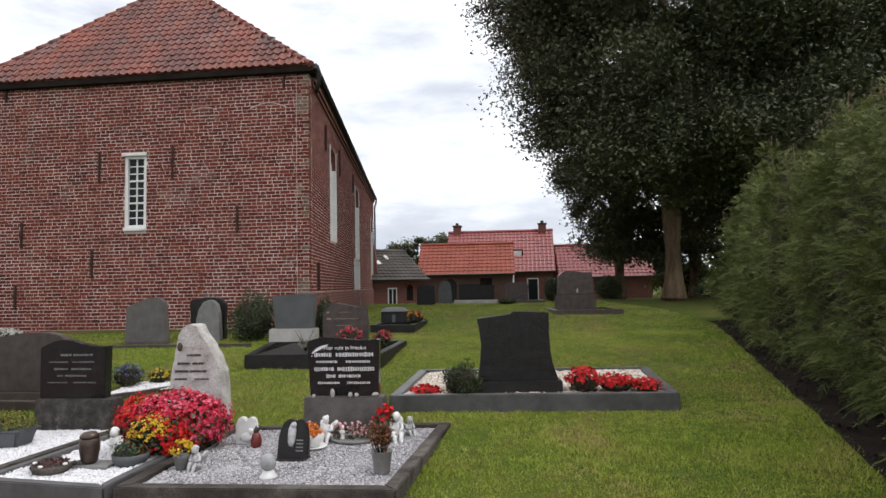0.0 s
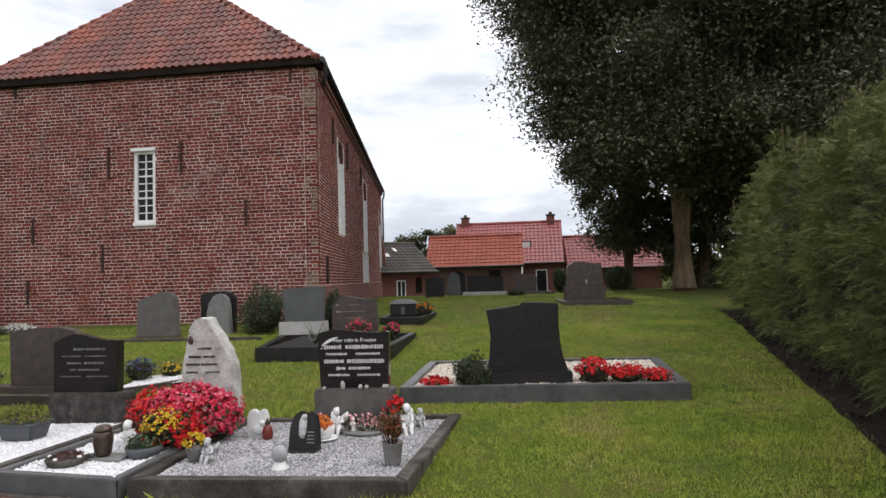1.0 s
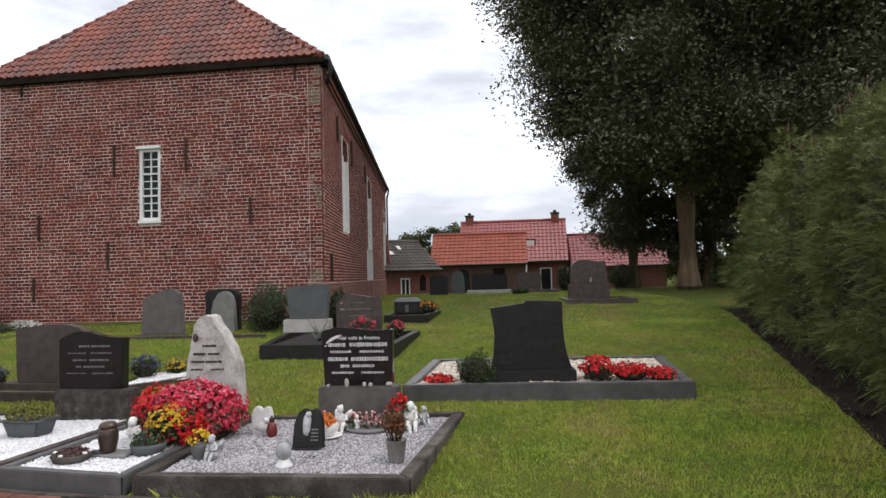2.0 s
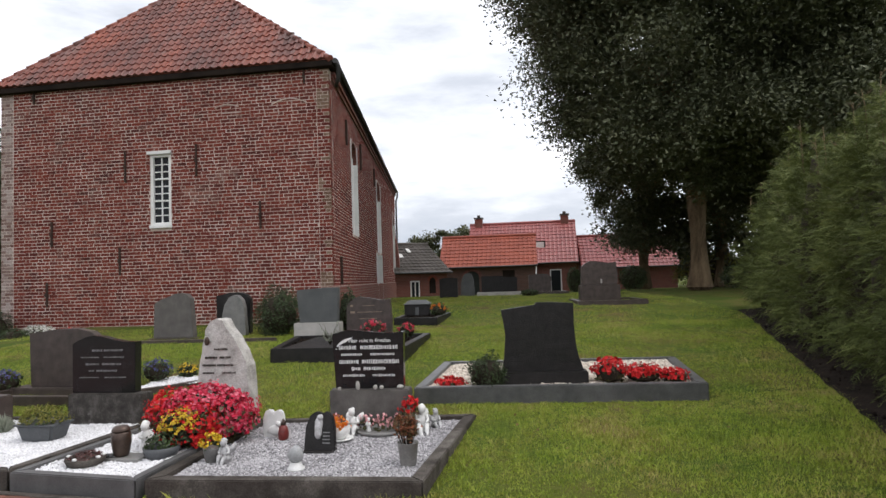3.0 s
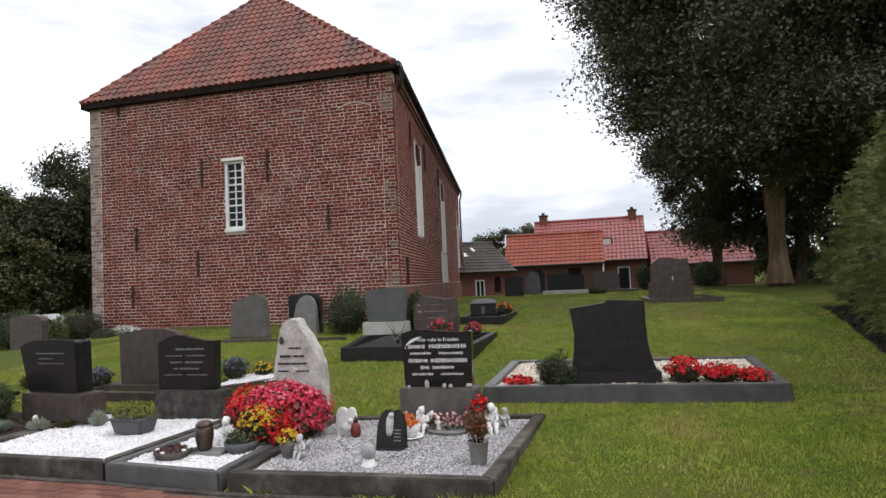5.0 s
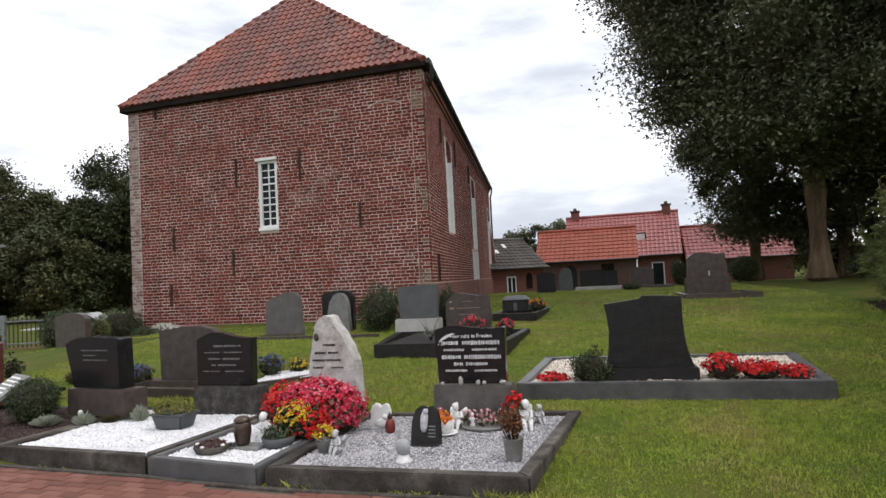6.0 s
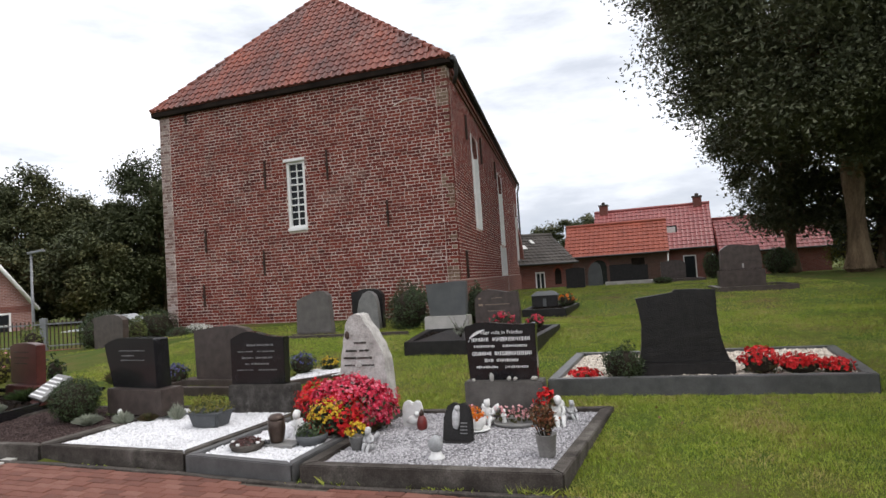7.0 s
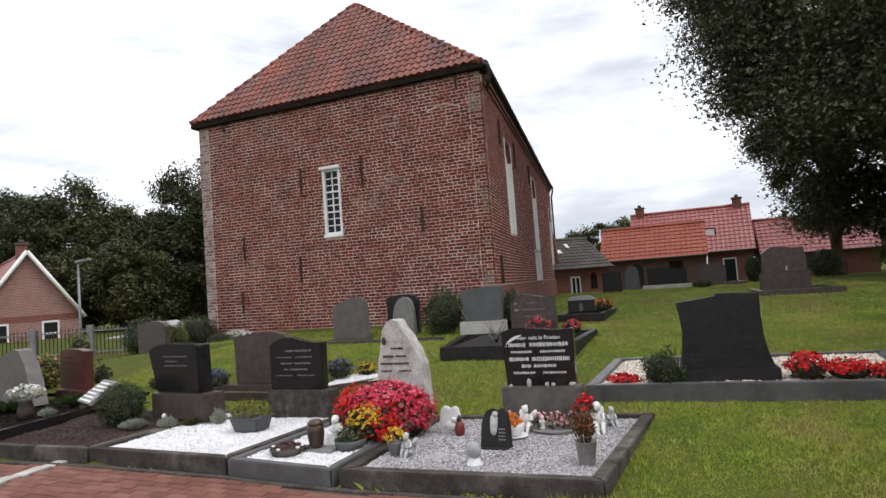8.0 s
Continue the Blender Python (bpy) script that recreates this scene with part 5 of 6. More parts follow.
# beyond the lawn on the lower side
headstone(-12.45, -11.3, 13.3, 0.30, 1.17, 0.16, "hood", "brown_granite", "reddish-brown headstone on a pale flat kerb", -14, (-12.4, -11.35, 0.15, 0.3), "brown_granite")
kerb("grave_kerb", [(-12.4, 12.75), (-9.0, 13.0), (-9.0, 14.4), (-12.3, 14.9)], 0.27, "pale_concrete", "pale flat concrete grave kerb beside the church", 0.22, -0.1)
kerb("grave_kerb", [(-6.2, 7.55), (-4.4, 7.3), (-2.95, 9.15), (-5.4, 9.5)], 0.30, "brown_granite", "brown granite kerb of a grave behind the front row", 0.1, 0.0)
gravel_bed([(-4.3, 7.6), (-3.6, 8.3), (-3.1, 9.0), (-4.2, 9.2)], 0.29, 2500, 0.013, "gravel_white", "white gravel strip on a rear grave", 10)

# feather and opening words on the black stone
fe = bmesh.new()
for k in range(14):
    a = k / 13
    x, z = -0.315 + 0.16 * a, 0.385 + 0.105 * math.sqrt(a)
    half = 0.018 * math.sin(math.pi * (0.12 + 0.8 * a))
    fe.faces.new([fe.verts.new(p) for p in ((x - 0.006, -0.004, z - half), (x + 0.008, -0.004, z - half + 0.004), (x + 0.010, -0.004, z + half), (x - 0.004, -0.004, z + half - 0.004))])
spar = [o for o in scene.objects if o.name.startswith("stone") and o.parent and "feather" in o.parent.get("label", "")][0]
tagged(part("feather", fe, "letter_white", spar, "white engraved feather"), kind="stuff")
txt = bpy.data.curves.new("epitaph", "FONT")
txt.body, txt.size, txt.align_x, txt.extrude = "Hier ruht in Frieden", 0.052, "CENTER", 0.002
txt.materials.append(M["letter_white"])
ep = new("epitaph", txt)
ep.parent = spar
ep.matrix_basis = pose(0.02, -0.004, 0.445, 90, 0, 0)
tagged(ep, "white engraved epitaph")


# ---------------------------------------------------------------- plants and flowers


def dome(n, r, c, rad, low=-0.2, jitter=0.08):
    """Places and outward directions on an uneven dome."""
    u = r.normal(size=(n, 3))
    u /= np.linalg.norm(u, axis=1, keepdims=True)
    u = u[u[:, 2] > low]
    k = 1 + jitter * r.normal(size=(len(u), 1)) - np.abs(r.normal(size=(len(u), 1))) * 0.06
    return np.array(c) + u * np.array(rad) * k, u


def shrub(name, x, y, z, rx, ry, rz, n, size, mat, label, seed, category="bush", aspect=0.5, wild=0.12):
    r = np.random.default_rng(seed)
    t = thing(name, x, y, z, 0, label, category)
    part("core", blob(bmesh.new(), (0, 0, rz * 0.92), 1, (rx * 0.86, ry * 0.86, rz * 0.86), 0.12, seed), "twig", t)
    p, u = dome(n, r, (0, 0, rz), (rx, ry, rz), -0.95)
    p = p + (p - [0, 0, rz]) * wild * np.array([[noise.noise(Vector((a * 1.9 + seed, b * 1.9, c * 1.9)))] for a, b, c in u])
    v, f = leaf_cards(p, (u + r.normal(size=u.shape) * 0.5), size * r.uniform(0.6, 1.3, len(p)), r, aspect)
    tagged(raw("foliage", v, f, mat, t), kind="stuff")
    return t


def blossoms(parent, c, rad, n, size, mat, seed, name="blossom", low=-0.1):
    """Small five-petalled heads strewn over a dome."""
    r = np.random.default_rng(seed)
    p, u = dome(n, r, c, rad, low, 0.07)
    pts, nor = [], []
    for k in range(4):
        pts.append(p + r.normal(size=p.shape) * size * 0.55)
        nn = u + r.normal(size=u.shape) * 0.45
        nor.append(nn / np.linalg.norm(nn, axis=1, keepdims=True))
    pts, nor = np.concatenate(pts), np.concatenate(nor)
    v, f = leaf_cards(pts, nor, size * r.uniform(0.6, 1.1, len(pts)), r, 0.8, 0.0, 0.3)
    return tagged(raw(name, v, f, mat, parent), kind="stuff")


# the flower mound before the boulder
fm = shrub("begonia_mound", -2.43, 5.62, 0.13, 0.46, 0.34, 0.22, 900, 0.028, "begonia_leaf", "mound of red and pink begonias on white gravel", 61, "flowers")
blossoms(fm, (0.04, 0.05, 0.24), (0.44, 0.33, 0.28), 1500, 0.021, "pink_petal", 62, low=-0.45)
blossoms(fm, (0.03, -0.17, 0.18), (0.27, 0.22, 0.22), 480, 0.022, "red_petal", 63, low=-0.4)
blossoms(fm, (-0.3, 0.02, 0.24), (0.18, 0.22, 0.25), 240, 0.021, "red_petal", 64)
yc = shrub("yellow_chrysanthemum", -2.47, 5.36, 0.17, 0.17, 0.15, 0.17, 400, 0.022, "box_leaf", "yellow chrysanthemum in a dark bowl beside the begonias", 65, "flowers")
blossoms(yc, (0.0, -0.02, 0.19), (0.18, 0.15, 0.16), 420, 0.011, "yellow_petal", 66)
db = thing("planter_bowl", -2.55, 5.16, 0.15, 0, "dark planter bowl with grey-green foliage", "planter")
part("bowl", turned([(0.10, 0), (0.135, 0.05), (0.145, 0.1), (0.13, 0.1), (0.12, 0.06)], 20), "grey_plastic", db)
r_ = np.random.default_rng(67)
p_, u_ = dome(420, r_, (0, 0, 0.11), (0.13, 0.11, 0.09), -0.2, 0.1)
v_, f_ = leaf_cards(p_, u_, 0.018 * r_.uniform(0.6, 1.3, len(p_)), r_)
tagged(raw("foliage", v_, f_, "box_leaf", db), kind="stuff")

# bushes
shrub("box_ball", -6.04, 6.2, 0.15, 0.27, 0.27, 0.25, 5200, 0.012, "box_leaf", "clipped round box bush on brown gravel", 70, wild=0.04)
shrub("dwarf_conifer", 0.2, 7.27, 0.27, 0.2, 0.18, 0.19, 3400, 0.014, "box_leaf", "small dark green shrub beside a dark headstone", 71, wild=0.6)
shrub("evergreen_shrub", -3.85, 12.7, 0.5, 0.42, 0.36, 0.46, 6500, 0.022, "box_leaf", "dense dark evergreen shrub among the headstones", 72, wild=0.55)
shrub("evergreen_shrub", -2.35, 12.5, 0.5, 0.24, 0.24, 0.42, 3000, 0.022, "box_leaf", "dark evergreen shrub between two headstones", 73, wild=0.5)
shrub("round_bush", 4.4, 26.0, 0.8, 0.28, 0.28, 0.53, 1500, 0.035, "box_leaf", "clipped dark bush before the farm", 74)
shrub("round_bush", 7.3, 28.0, 0.8, 0.58, 0.5, 0.53, 2600, 0.04, "box_leaf", "wide clipped dark bush beneath the oak", 75)
shrub("evergreen_shrub", 11.0, 25.2, 0.8, 1.0, 0.6, 0.5, 2600, 0.05, "box_leaf", "dark low shrubbery beside the oak trunk", 85, wild=0.4)
shrub("light_shrub", 13.2, 34, 0.6, 1.9, 1.0, 0.95, 4000, 0.06, "heather", "light yellowish-green shrub beyond the oak", 86, wild=0.4)
shrub("round_bush", 2.3, 23.3, 0.82, 0.32, 0.25, 0.12, 800, 0.03, "box_leaf", "low dark bush on a grave before the barn", 76)
shrub("evergreen_shrub", -13.7, 15.2, 0.1, 0.7, 0.6, 0.56, 4500, 0.03, "box_leaf", "clipped green hedge bush behind a headstone", 77)
shrub("conical_shrub", -11.95, 14.4, 0.2, 0.24, 0.24, 0.42, 1800, 0.022, "thuja", "small light green conical conifer", 78)
shrub("round_bush", -12.0, 15.2, 0.2, 0.6, 0.5, 0.5, 2600, 0.025, "box_leaf", "round clipped bush near the church corner", 79)
shrub("round_bush", -10.3, 13.9, 0.25, 0.3, 0.3, 0.25, 2200, 0.02, "box_leaf", "low round clipped bush beside white flowers", 80)
wf = shrub("white_flowers", -10.2, 14.55, 0.35, 0.42, 0.3, 0.2, 900, 0.025, "silver_leaf", "bushy white flowers at the foot of the church", 81, "flowers")
blossoms(wf, (0, 0, 0.22), (0.42, 0.3, 0.2), 330, 0.02, "white_petal", 82)
rf = shrub("red_flowers", -9.65, 14.75, 0.35, 0.18, 0.15, 0.16, 300, 0.025, "begonia_leaf", "red flowers at the foot of the church", 83, "flowers")
blossoms(rf, (0, 0, 0.17), (0.18, 0.15, 0.17), 80, 0.025, "red_petal", 84)
# red begonias in the wide grave
for k, (bx, by, rx, rz_) in enumerate([(1.60, 7.3, 0.2, 0.14), (1.98, 7.28, 0.24, 0.1), (2.32, 7.25, 0.16, 0.07), (-0.22, 7.35, 0.16, 0.04)]):
    b = shrub("red_begonia", bx, by, 0.30, rx * 0.9, 0.18, rz_ * 0.85, 110, 0.028, "begonia_leaf", "red begonias in cream pebbles on the wide grave", 90 + k, "flowers")
    blossoms(b, (0, 0, rz_ * 1.05), (rx, 0.2, rz_), int(700 * rx), 0.024, "red_petal", 95 + k)
# flowers of the back graves
for bx, by, bz, rx, mat, lab in [(-1.62, 10.8, 0.55, 0.22, "pink_petal", "pink cyclamen on a dark grave cover"), (-1.08, 11.0, 0.55, 0.16, "pink_petal", "pink flowers in a red pot"), (-0.66, 14.5, 0.7, 0.2, "orange_petal", "orange and yellow flowers on a small grave"),
                                 (-4.25, 8.45, 0.28, 0.2, "blue_petal", "blue-violet flowers in a rear grave"), (-3.95, 8.75, 0.28, 0.13, "yellow_petal", "yellow flowers in a rear grave"), (-6.1, 8.1, 0.24, 0.2, "blue_petal", "bluish flowers beside a brown headstone")]:
    b = shrub("grave_flowers", bx, by, bz, rx, rx * 0.8, rx * 0.72, 260, 0.024, "box_leaf", lab, int(100 + bx * 7), "flowers")
    blossoms(b, (0, 0, rx * 0.8), (rx, rx * 0.8, rx * 0.72), int(500 * rx), 0.018, mat, int(120 + bx * 7))
# shrubs and flowers on the lower side
pk = shrub("flowering_shrub", -9.93, 8.6, 0.2, 0.26, 0.24, 0.33, 1500, 0.026, "heather", "loose yellowish shrub with faded pink flowers behind headstones", 105, "bush", wild=0.7)
blossoms(pk, (0, 0, 0.36), (0.26, 0.24, 0.3), 14, 0.022, "pale_pink", 106)
shrub("leafy_plant", -9.05, 8.9, 0.2, 0.13, 0.13, 0.2, 260, 0.035, "box_leaf", "broad-leaved green plant beside the red headstone", 107, "plant", wild=0.8)
shrub("fence_shrub", -14.9, 14.0, 0.1, 0.3, 0.25, 0.4, 700, 0.04, "thuja", "light green shrub in front of the metal fence", 108, wild=0.8)
for fx, fy in ((-10.75, 13.35), (-10.45, 13.5), (-11.1, 13.6)):
    rd = shrub("red_flowers", fx, fy, 0.22, 0.14, 0.12, 0.14, 200, 0.025, "begonia_leaf", "red flowers on a pale-kerbed grave", int(109 + fx * 3), "flowers")
    blossoms(rd, (0, 0, 0.16), (0.14, 0.12, 0.14), 45, 0.024, "red_petal", int(140 + fx * 3))
# leggy shrub on the cover slab
bm = bmesh.new()
r_ = np.random.default_rng(130)
sh = thing("leggy_shrub", -2.25, 10.2, 0.53, 0, "thin grey-green shrub on a dark cover slab", "bush")
pts = []
for k in range(16):
    e = Vector((r_.uniform(-0.2, 0.2), r_.uniform(-0.1, 0.1), r_.uniform(0.15, 0.4)))
    tube(bm, [(0, 0, 0), tuple(e * 0.5 + Vector((0, 0, 0.04))), tuple(e)], [0.005, 0.004, 0.002], 4)
    pts += [np.array(e) * a + r_.normal(size=3) * 0.012 for a in np.linspace(0.4, 1, 9)]
tagged(part("stem", bm, "twig", sh), kind="stuff")
pts = np.array(pts)
nn = r_.normal(size=pts.shape)
v_, f_ = leaf_cards(pts, nn / np.linalg.norm(nn, axis=1, keepdims=True), 0.02 * r_.uniform(0.6, 1.3, len(pts)), r_)
tagged(raw("foliage", v_, f_, "silver_leaf", sh), kind="stuff")

# ---------------------------------------------------------------- small things on the graves


def leafy(parent, c, rad, n, size, mat, seed, low=-0.3, name="foliage"):
    r = np.random.default_rng(seed)
    p, u = dome(n, r, c, rad, low, 0.12)
    v, f = leaf_cards(p, u + r.normal(size=u.shape) * 0.4, size * r.uniform(0.6, 1.3, len(p)), r)
    return tagged(raw(name, v, f, mat, parent), kind="stuff")


# zinc cone vase with a reddish plant, and the second pot beside it
vase = thing("flower_vase", -0.475, 4.82, 0.15, 0, "grey-green tapered vase with a bronze-red leafy plant", "vase")
part("vase", turned([(0.058, 0.0), (0.062, 0.015), (0.08, 0.165), (0.085, 0.172), (0.078, 0.172), (0.068, 0.13)], 22), "ceramic", vase)
bm = bmesh.new()
r_ = np.random.default_rng(140)
tips = []
for k in range(22):
    e = Vector((r_.uniform(-0.1, 0.1), r_.uniform(-0.07, 0.07), r_.uniform(0.28, 0.4)))
    tube(bm, [(e.x * 0.3, e.y * 0.3, 0.13), (e.x * 0.8, e.y * 0.8, 0.25), tuple(e)], [0.004, 0.003, 0.002], 4)
    tips += [np.array([e.x * a, e.y * a, 0.14 + (e.z - 0.14) * a]) + r_.normal(size=3) * 0.013 for a in np.linspace(0.35, 1, 26)]
tagged(part("stem", bm, "twig", vase), kind="stuff")
tips = np.array(tips)
nn = r_.normal(size=tips.shape)
v_, f_ = leaf_cards(tips, nn / np.linalg.norm(nn, axis=1, keepdims=True), 0.016 * r_.uniform(0.6, 1.3, len(tips)), r_)
tagged(raw("foliage", v_, f_, "bronze_leaf", vase), kind="stuff")
rp = thing("red_flower_pot", -0.55, 5.8, 0.15, 0, "bright red begonia in a small dark pot", "flowers")
part("pot", turned([(0.06, 0), (0.085, 0.12), (0.075, 0.12)], 16), "grey_plastic", rp)
leafy(rp, (0, 0, 0.17), (0.1, 0.09, 0.1), 140, 0.025, "begonia_leaf", 141)
blossoms(rp, (0, 0, 0.22), (0.08, 0.07, 0.1), 34, 0.024, "red_petal", 142)

# lidded bronze urn lantern on its tray
tray = thing("stone_tray", -2.86, 5.14, 0.152, -8, "flat grey stone tray on white gravel", "tray")
part("tray", a_box(-0.17, 0.2, -0.1, 0.1, 0, 0.03, bevel=0.006), "grey_granite", tray)
urn = thing("grave_urn", -2.87, 5.13, 0.183, 0, "dark bronze urn-shaped grave light with a lid", "grave light")
part("body", turned([(0.045, 0), (0.062, 0.02), (0.078, 0.12), (0.074, 0.19), (0.066, 0.2)], 22), "bronze", urn)
part("lid", turned([(0.07, 0.2), (0.075, 0.215), (0.05, 0.245), (0.012, 0.252)], 22), "bronze", urn)
for sx in (-0.1, -0.07):
    o = thing("small_ornament", -2.86 + sx, 5.08, 0.182, 0, "tiny dark ornament on a stone tray", "ornament")
    part("figure", blob(bmesh.new(), (0, 0, 0.018), 0.016, (1, 1, 1.25), 0.3, int(sx * 100)), "kerb_granite", o)

# shallow stone bowl with russet sedum
bowl = thing("stone_bowl", -3.08, 4.98, 0.15, 0, "shallow stone bowl planted with russet sedum", "planter")
part("bowl", turned([(0.09, 0), (0.13, 0.02), (0.15, 0.06), (0.145, 0.075), (0.125, 0.07), (0.11, 0.055)], 22), "concrete", bowl)
leafy(bowl, (0, 0, 0.065), (0.12, 0.12, 0.045), 520, 0.012, "red_granite", 143, 0.0)
for k in range(5):
    p = thing("white_pebble", -3.08 + 0.13 * math.cos(k * 1.4 + 0.4), 4.98 + 0.12 * math.sin(k * 1.4 + 0.4), 0.222, 0, "white pebble on the rim of a stone bowl", "pebble", "rim pebbles")
    part("pebble", blob(bmesh.new(), (0, 0, 0.008), 0.017, (1.2, 1, 0.7), 0.2, k), "white_ceramic", p)

# grey oblong planter with yellow heather
pc = thing("planter", -4.02, 5.85, 0.155, -8, "dark grey plastic planter with yellowish heather", "planter")
bm = bmesh.new()
lo = [bm.verts.new(p) for p in ((-0.155, -0.1, 0), (0.155, -0.1, 0), (0.155, 0.1, 0), (-0.155, 0.1, 0))]
hi = [bm.verts.new(p) for p in ((-0.2, -0.13, 0.165), (0.2, -0.13, 0.165), (0.2, 0.13, 0.165), (-0.2, 0.13, 0.165))]
bm.faces.new(lo[::-1]), bm.faces.new(hi)
for k in range(4):
    bm.faces.new((lo[k], lo[(k + 1) % 4], hi[(k + 1) % 4], hi[k]))
bmesh.ops.bevel(bm, geom=bm.edges[:], offset=0.02, segments=3, affect="EDGES")
part("pot", bm, "grey_plastic", pc)
part("rim", a_box(-0.208, 0.208, -0.138, 0.138, 0.15, 0.168, bevel=0.006), "grey_plastic", pc)
leafy(pc, (0, 0, 0.19), (0.22, 0.15, 0.12), 1500, 0.014, "heather", 144, -0.1)
leafy(pc, (0, 0, 0.17), (0.2, 0.14, 0.09), 400, 0.016, "box_leaf", 145, -0.1, "stem_foliage")

# heart stone, red lantern
heart = thing("heart_stone", -1.80, 5.75, 0.15, -5, "white heart-shaped memorial stone with a resting figure", "memorial")
hp = [(0.02, 0), (0.86, 0), (0.98, 0.35), (1.0, 0.7), (0.93, 0.93), (0.8, 1.0), (0.66, 0.97), (0.54, 0.88), (0.42, 0.98), (0.25, 1.0), (0.1, 0.93), (0.0, 0.72), (0.0, 0.4)]
part("stone", slab([((u - 0.5) * 0.2, v * 0.25) for u, v in hp[::-1]], 0.05, 0.008), "white_ceramic", heart)
bm = blob(bmesh.new(), (0.01, -0.005, 0.07), 0.05, (1.35, 0.5, 0.9), 0.3, 5)
blob(bm, (0.05, -0.012, 0.13), 0.026, (1, 0.8, 1), 0.15, 6)
part("relief", bm, "white_ceramic", heart, "resting figure in relief")
lan = thing("red_lantern", -1.68, 5.66, 0.15, 0, "small dark red glass grave lantern", "grave light")
part("glass", turned([(0.03, 0), (0.044, 0.015), (0.05, 0.06), (0.036, 0.115), (0.018, 0.135)], 16), "red_plastic", lan)
part("cap", turned([(0.022, 0.135), (0.026, 0.15), (0.012, 0.175), (0.004, 0.19)], 12), "bronze", lan)
# book-shaped dark plaque with figure relief
bk = thing("memorial_plaque", -1.25, 5.2, 0.15, -8, "dark upright memorial plaque with a grey relief", "memorial")
part("plaque", slab([(-0.135, 0), (-0.125, 0.2), (-0.09, 0.3), (-0.03, 0.335), (0.02, 0.315), (0.055, 0.335), (0.105, 0.29), (0.125, 0.2), (0.135, 0)], 0.055, 0.006), "dark_granite", bk).matrix_basis = pose(0, 0, 0, -9, 0, 0)
bm = bmesh.new()
blob(bm, (-0.01, -0.006, 0.2), 0.05, (0.75, 0.4, 1.9), 0.5, 3)
blob(bm, (0.005, -0.012, 0.285), 0.026, (1, 0.7, 1), 0.2, 4)
part("relief", bm, "grey_plaster", bk, "mottled grey relief").matrix_basis = pose(0, 0, 0, -9, 0, 0)
for k in range(4):
    part("text_bar", a_box(0.03, 0.09, -0.004, 0.0, 0.16 - 0.028 * k, 0.17 - 0.028 * k), "letter_grey", bk).matrix_basis = pose(0, -0.003, 0, -9, 0, 0)
part("foot", a_box(-0.125, 0.125, -0.05, 0.1, 0, 0.022, bevel=0.006), "dark_granite", bk)
cup = thing("grave_light", -1.27, 5.5, 0.15, 0, "grey lidded grave light behind the plaque", "grave light")
part("body", turned([(0.05, 0), (0.055, 0.2), (0.058, 0.22), (0.05, 0.25), (0.02, 0.26)], 16), "grey_granite", cup)
# glass ball on a white collar
gl = thing("ball_light", -1.32, 4.76, 0.15, 0, "white ball-shaped grave light on a flared foot", "grave light")
part("foot", turned([(0.066, 0), (0.068, 0.012), (0.045, 0.035), (0.038, 0.06)], 22), "white_ceramic", gl)
part("ball", turned([(0.03, 0.058), (0.05, 0.075), (0.06, 0.11), (0.052, 0.15), (0.03, 0.172), (0.006, 0.18)], 22), "frosted_glass", gl, "frosted greyish glass ball")


def figurine(x, y, z, h, label, mat="white_ceramic", wings=True, seed=0, rz=0):
    """A small statue as one plain mesh: seated or standing body, bowed head, arms, legs and wings grown together."""
    r = random.Random(seed)
    bm = bmesh.new()
    tilt = r.uniform(-0.05, 0.05)
    if wings:
        # seated: hips, knees drawn up before the body
        blob(bm, (0, 0.03, 0.16), 0.2, (1.0, 0.9, 0.8), 0.25, seed)
        blob(bm, (tilt * 0.5, 0.04, 0.42), 0.17, (0.95, 0.75, 1.35), 0.2, seed + 1)
        for k in (-1, 1):
            tube(bm, [(0.1 * k, 0.0, 0.14), (0.13 * k, -0.2, 0.3), (0.1 * k, -0.27, 0.14), (0.1 * k, -0.3, 0.02), (0.1 * k, -0.38, 0.01)], [0.09, 0.085, 0.07, 0.055, 0.04], 9)
            tube(bm, [(0.15 * k + tilt, 0.02, 0.57), (0.23 * k, -0.06, 0.42), (0.1 * k, -0.2, 0.36 + 0.1 * r.random())], [0.065, 0.06, 0.045], 8)
            tube(bm, [(0.06 * k, 0.16, 0.34), (0.17 * k, 0.22, 0.52), (0.29 * k, 0.24, 0.64), (0.31 * k, 0.23, 0.74)], [0.05, 0.12, 0.1, 0.02], 8)
    else:
        turned([(0.19, 0), (0.21, 0.04), (0.17, 0.2), (0.14, 0.4), (0.15, 0.52), (0.13, 0.62), (0.06, 0.69)], 16, bm)
        for k in (-1, 1):
            tube(bm, [(0.12 * k, 0, 0.6), (0.18 * k, -0.05, 0.47), (0.05 * k, -0.16, 0.45)], [0.06, 0.055, 0.04], 8)
    blob(bm, (tilt, -0.03, 0.78), 0.135, (0.95, 1.0, 1.08), 0.12, seed + 2)
    blob(bm, (tilt, 0.01, 0.86), 0.12, (1.0, 1.0, 0.75), 0.45, seed + 3)
    bmesh.ops.scale(bm, vec=(h, h, h), verts=bm.verts[:])
    for v in bm.verts:
        v.co += noise.noise_vector(v.co * (9 / h) + Vector((seed * 3.1, 0, 0))) * 0.012 * h
        v.co.z = max(0.0, v.co.z)
    me = bpy.data.meshes.new("figurine")
    bm.to_mesh(me)
    bm.free()
    me.materials.append(M[mat])
    ob = new("figurine", me)
    ob.matrix_basis = pose(x, y, z, 0, 0, rz)
    return tagged(ob, label, "figurine", "grave figurines")


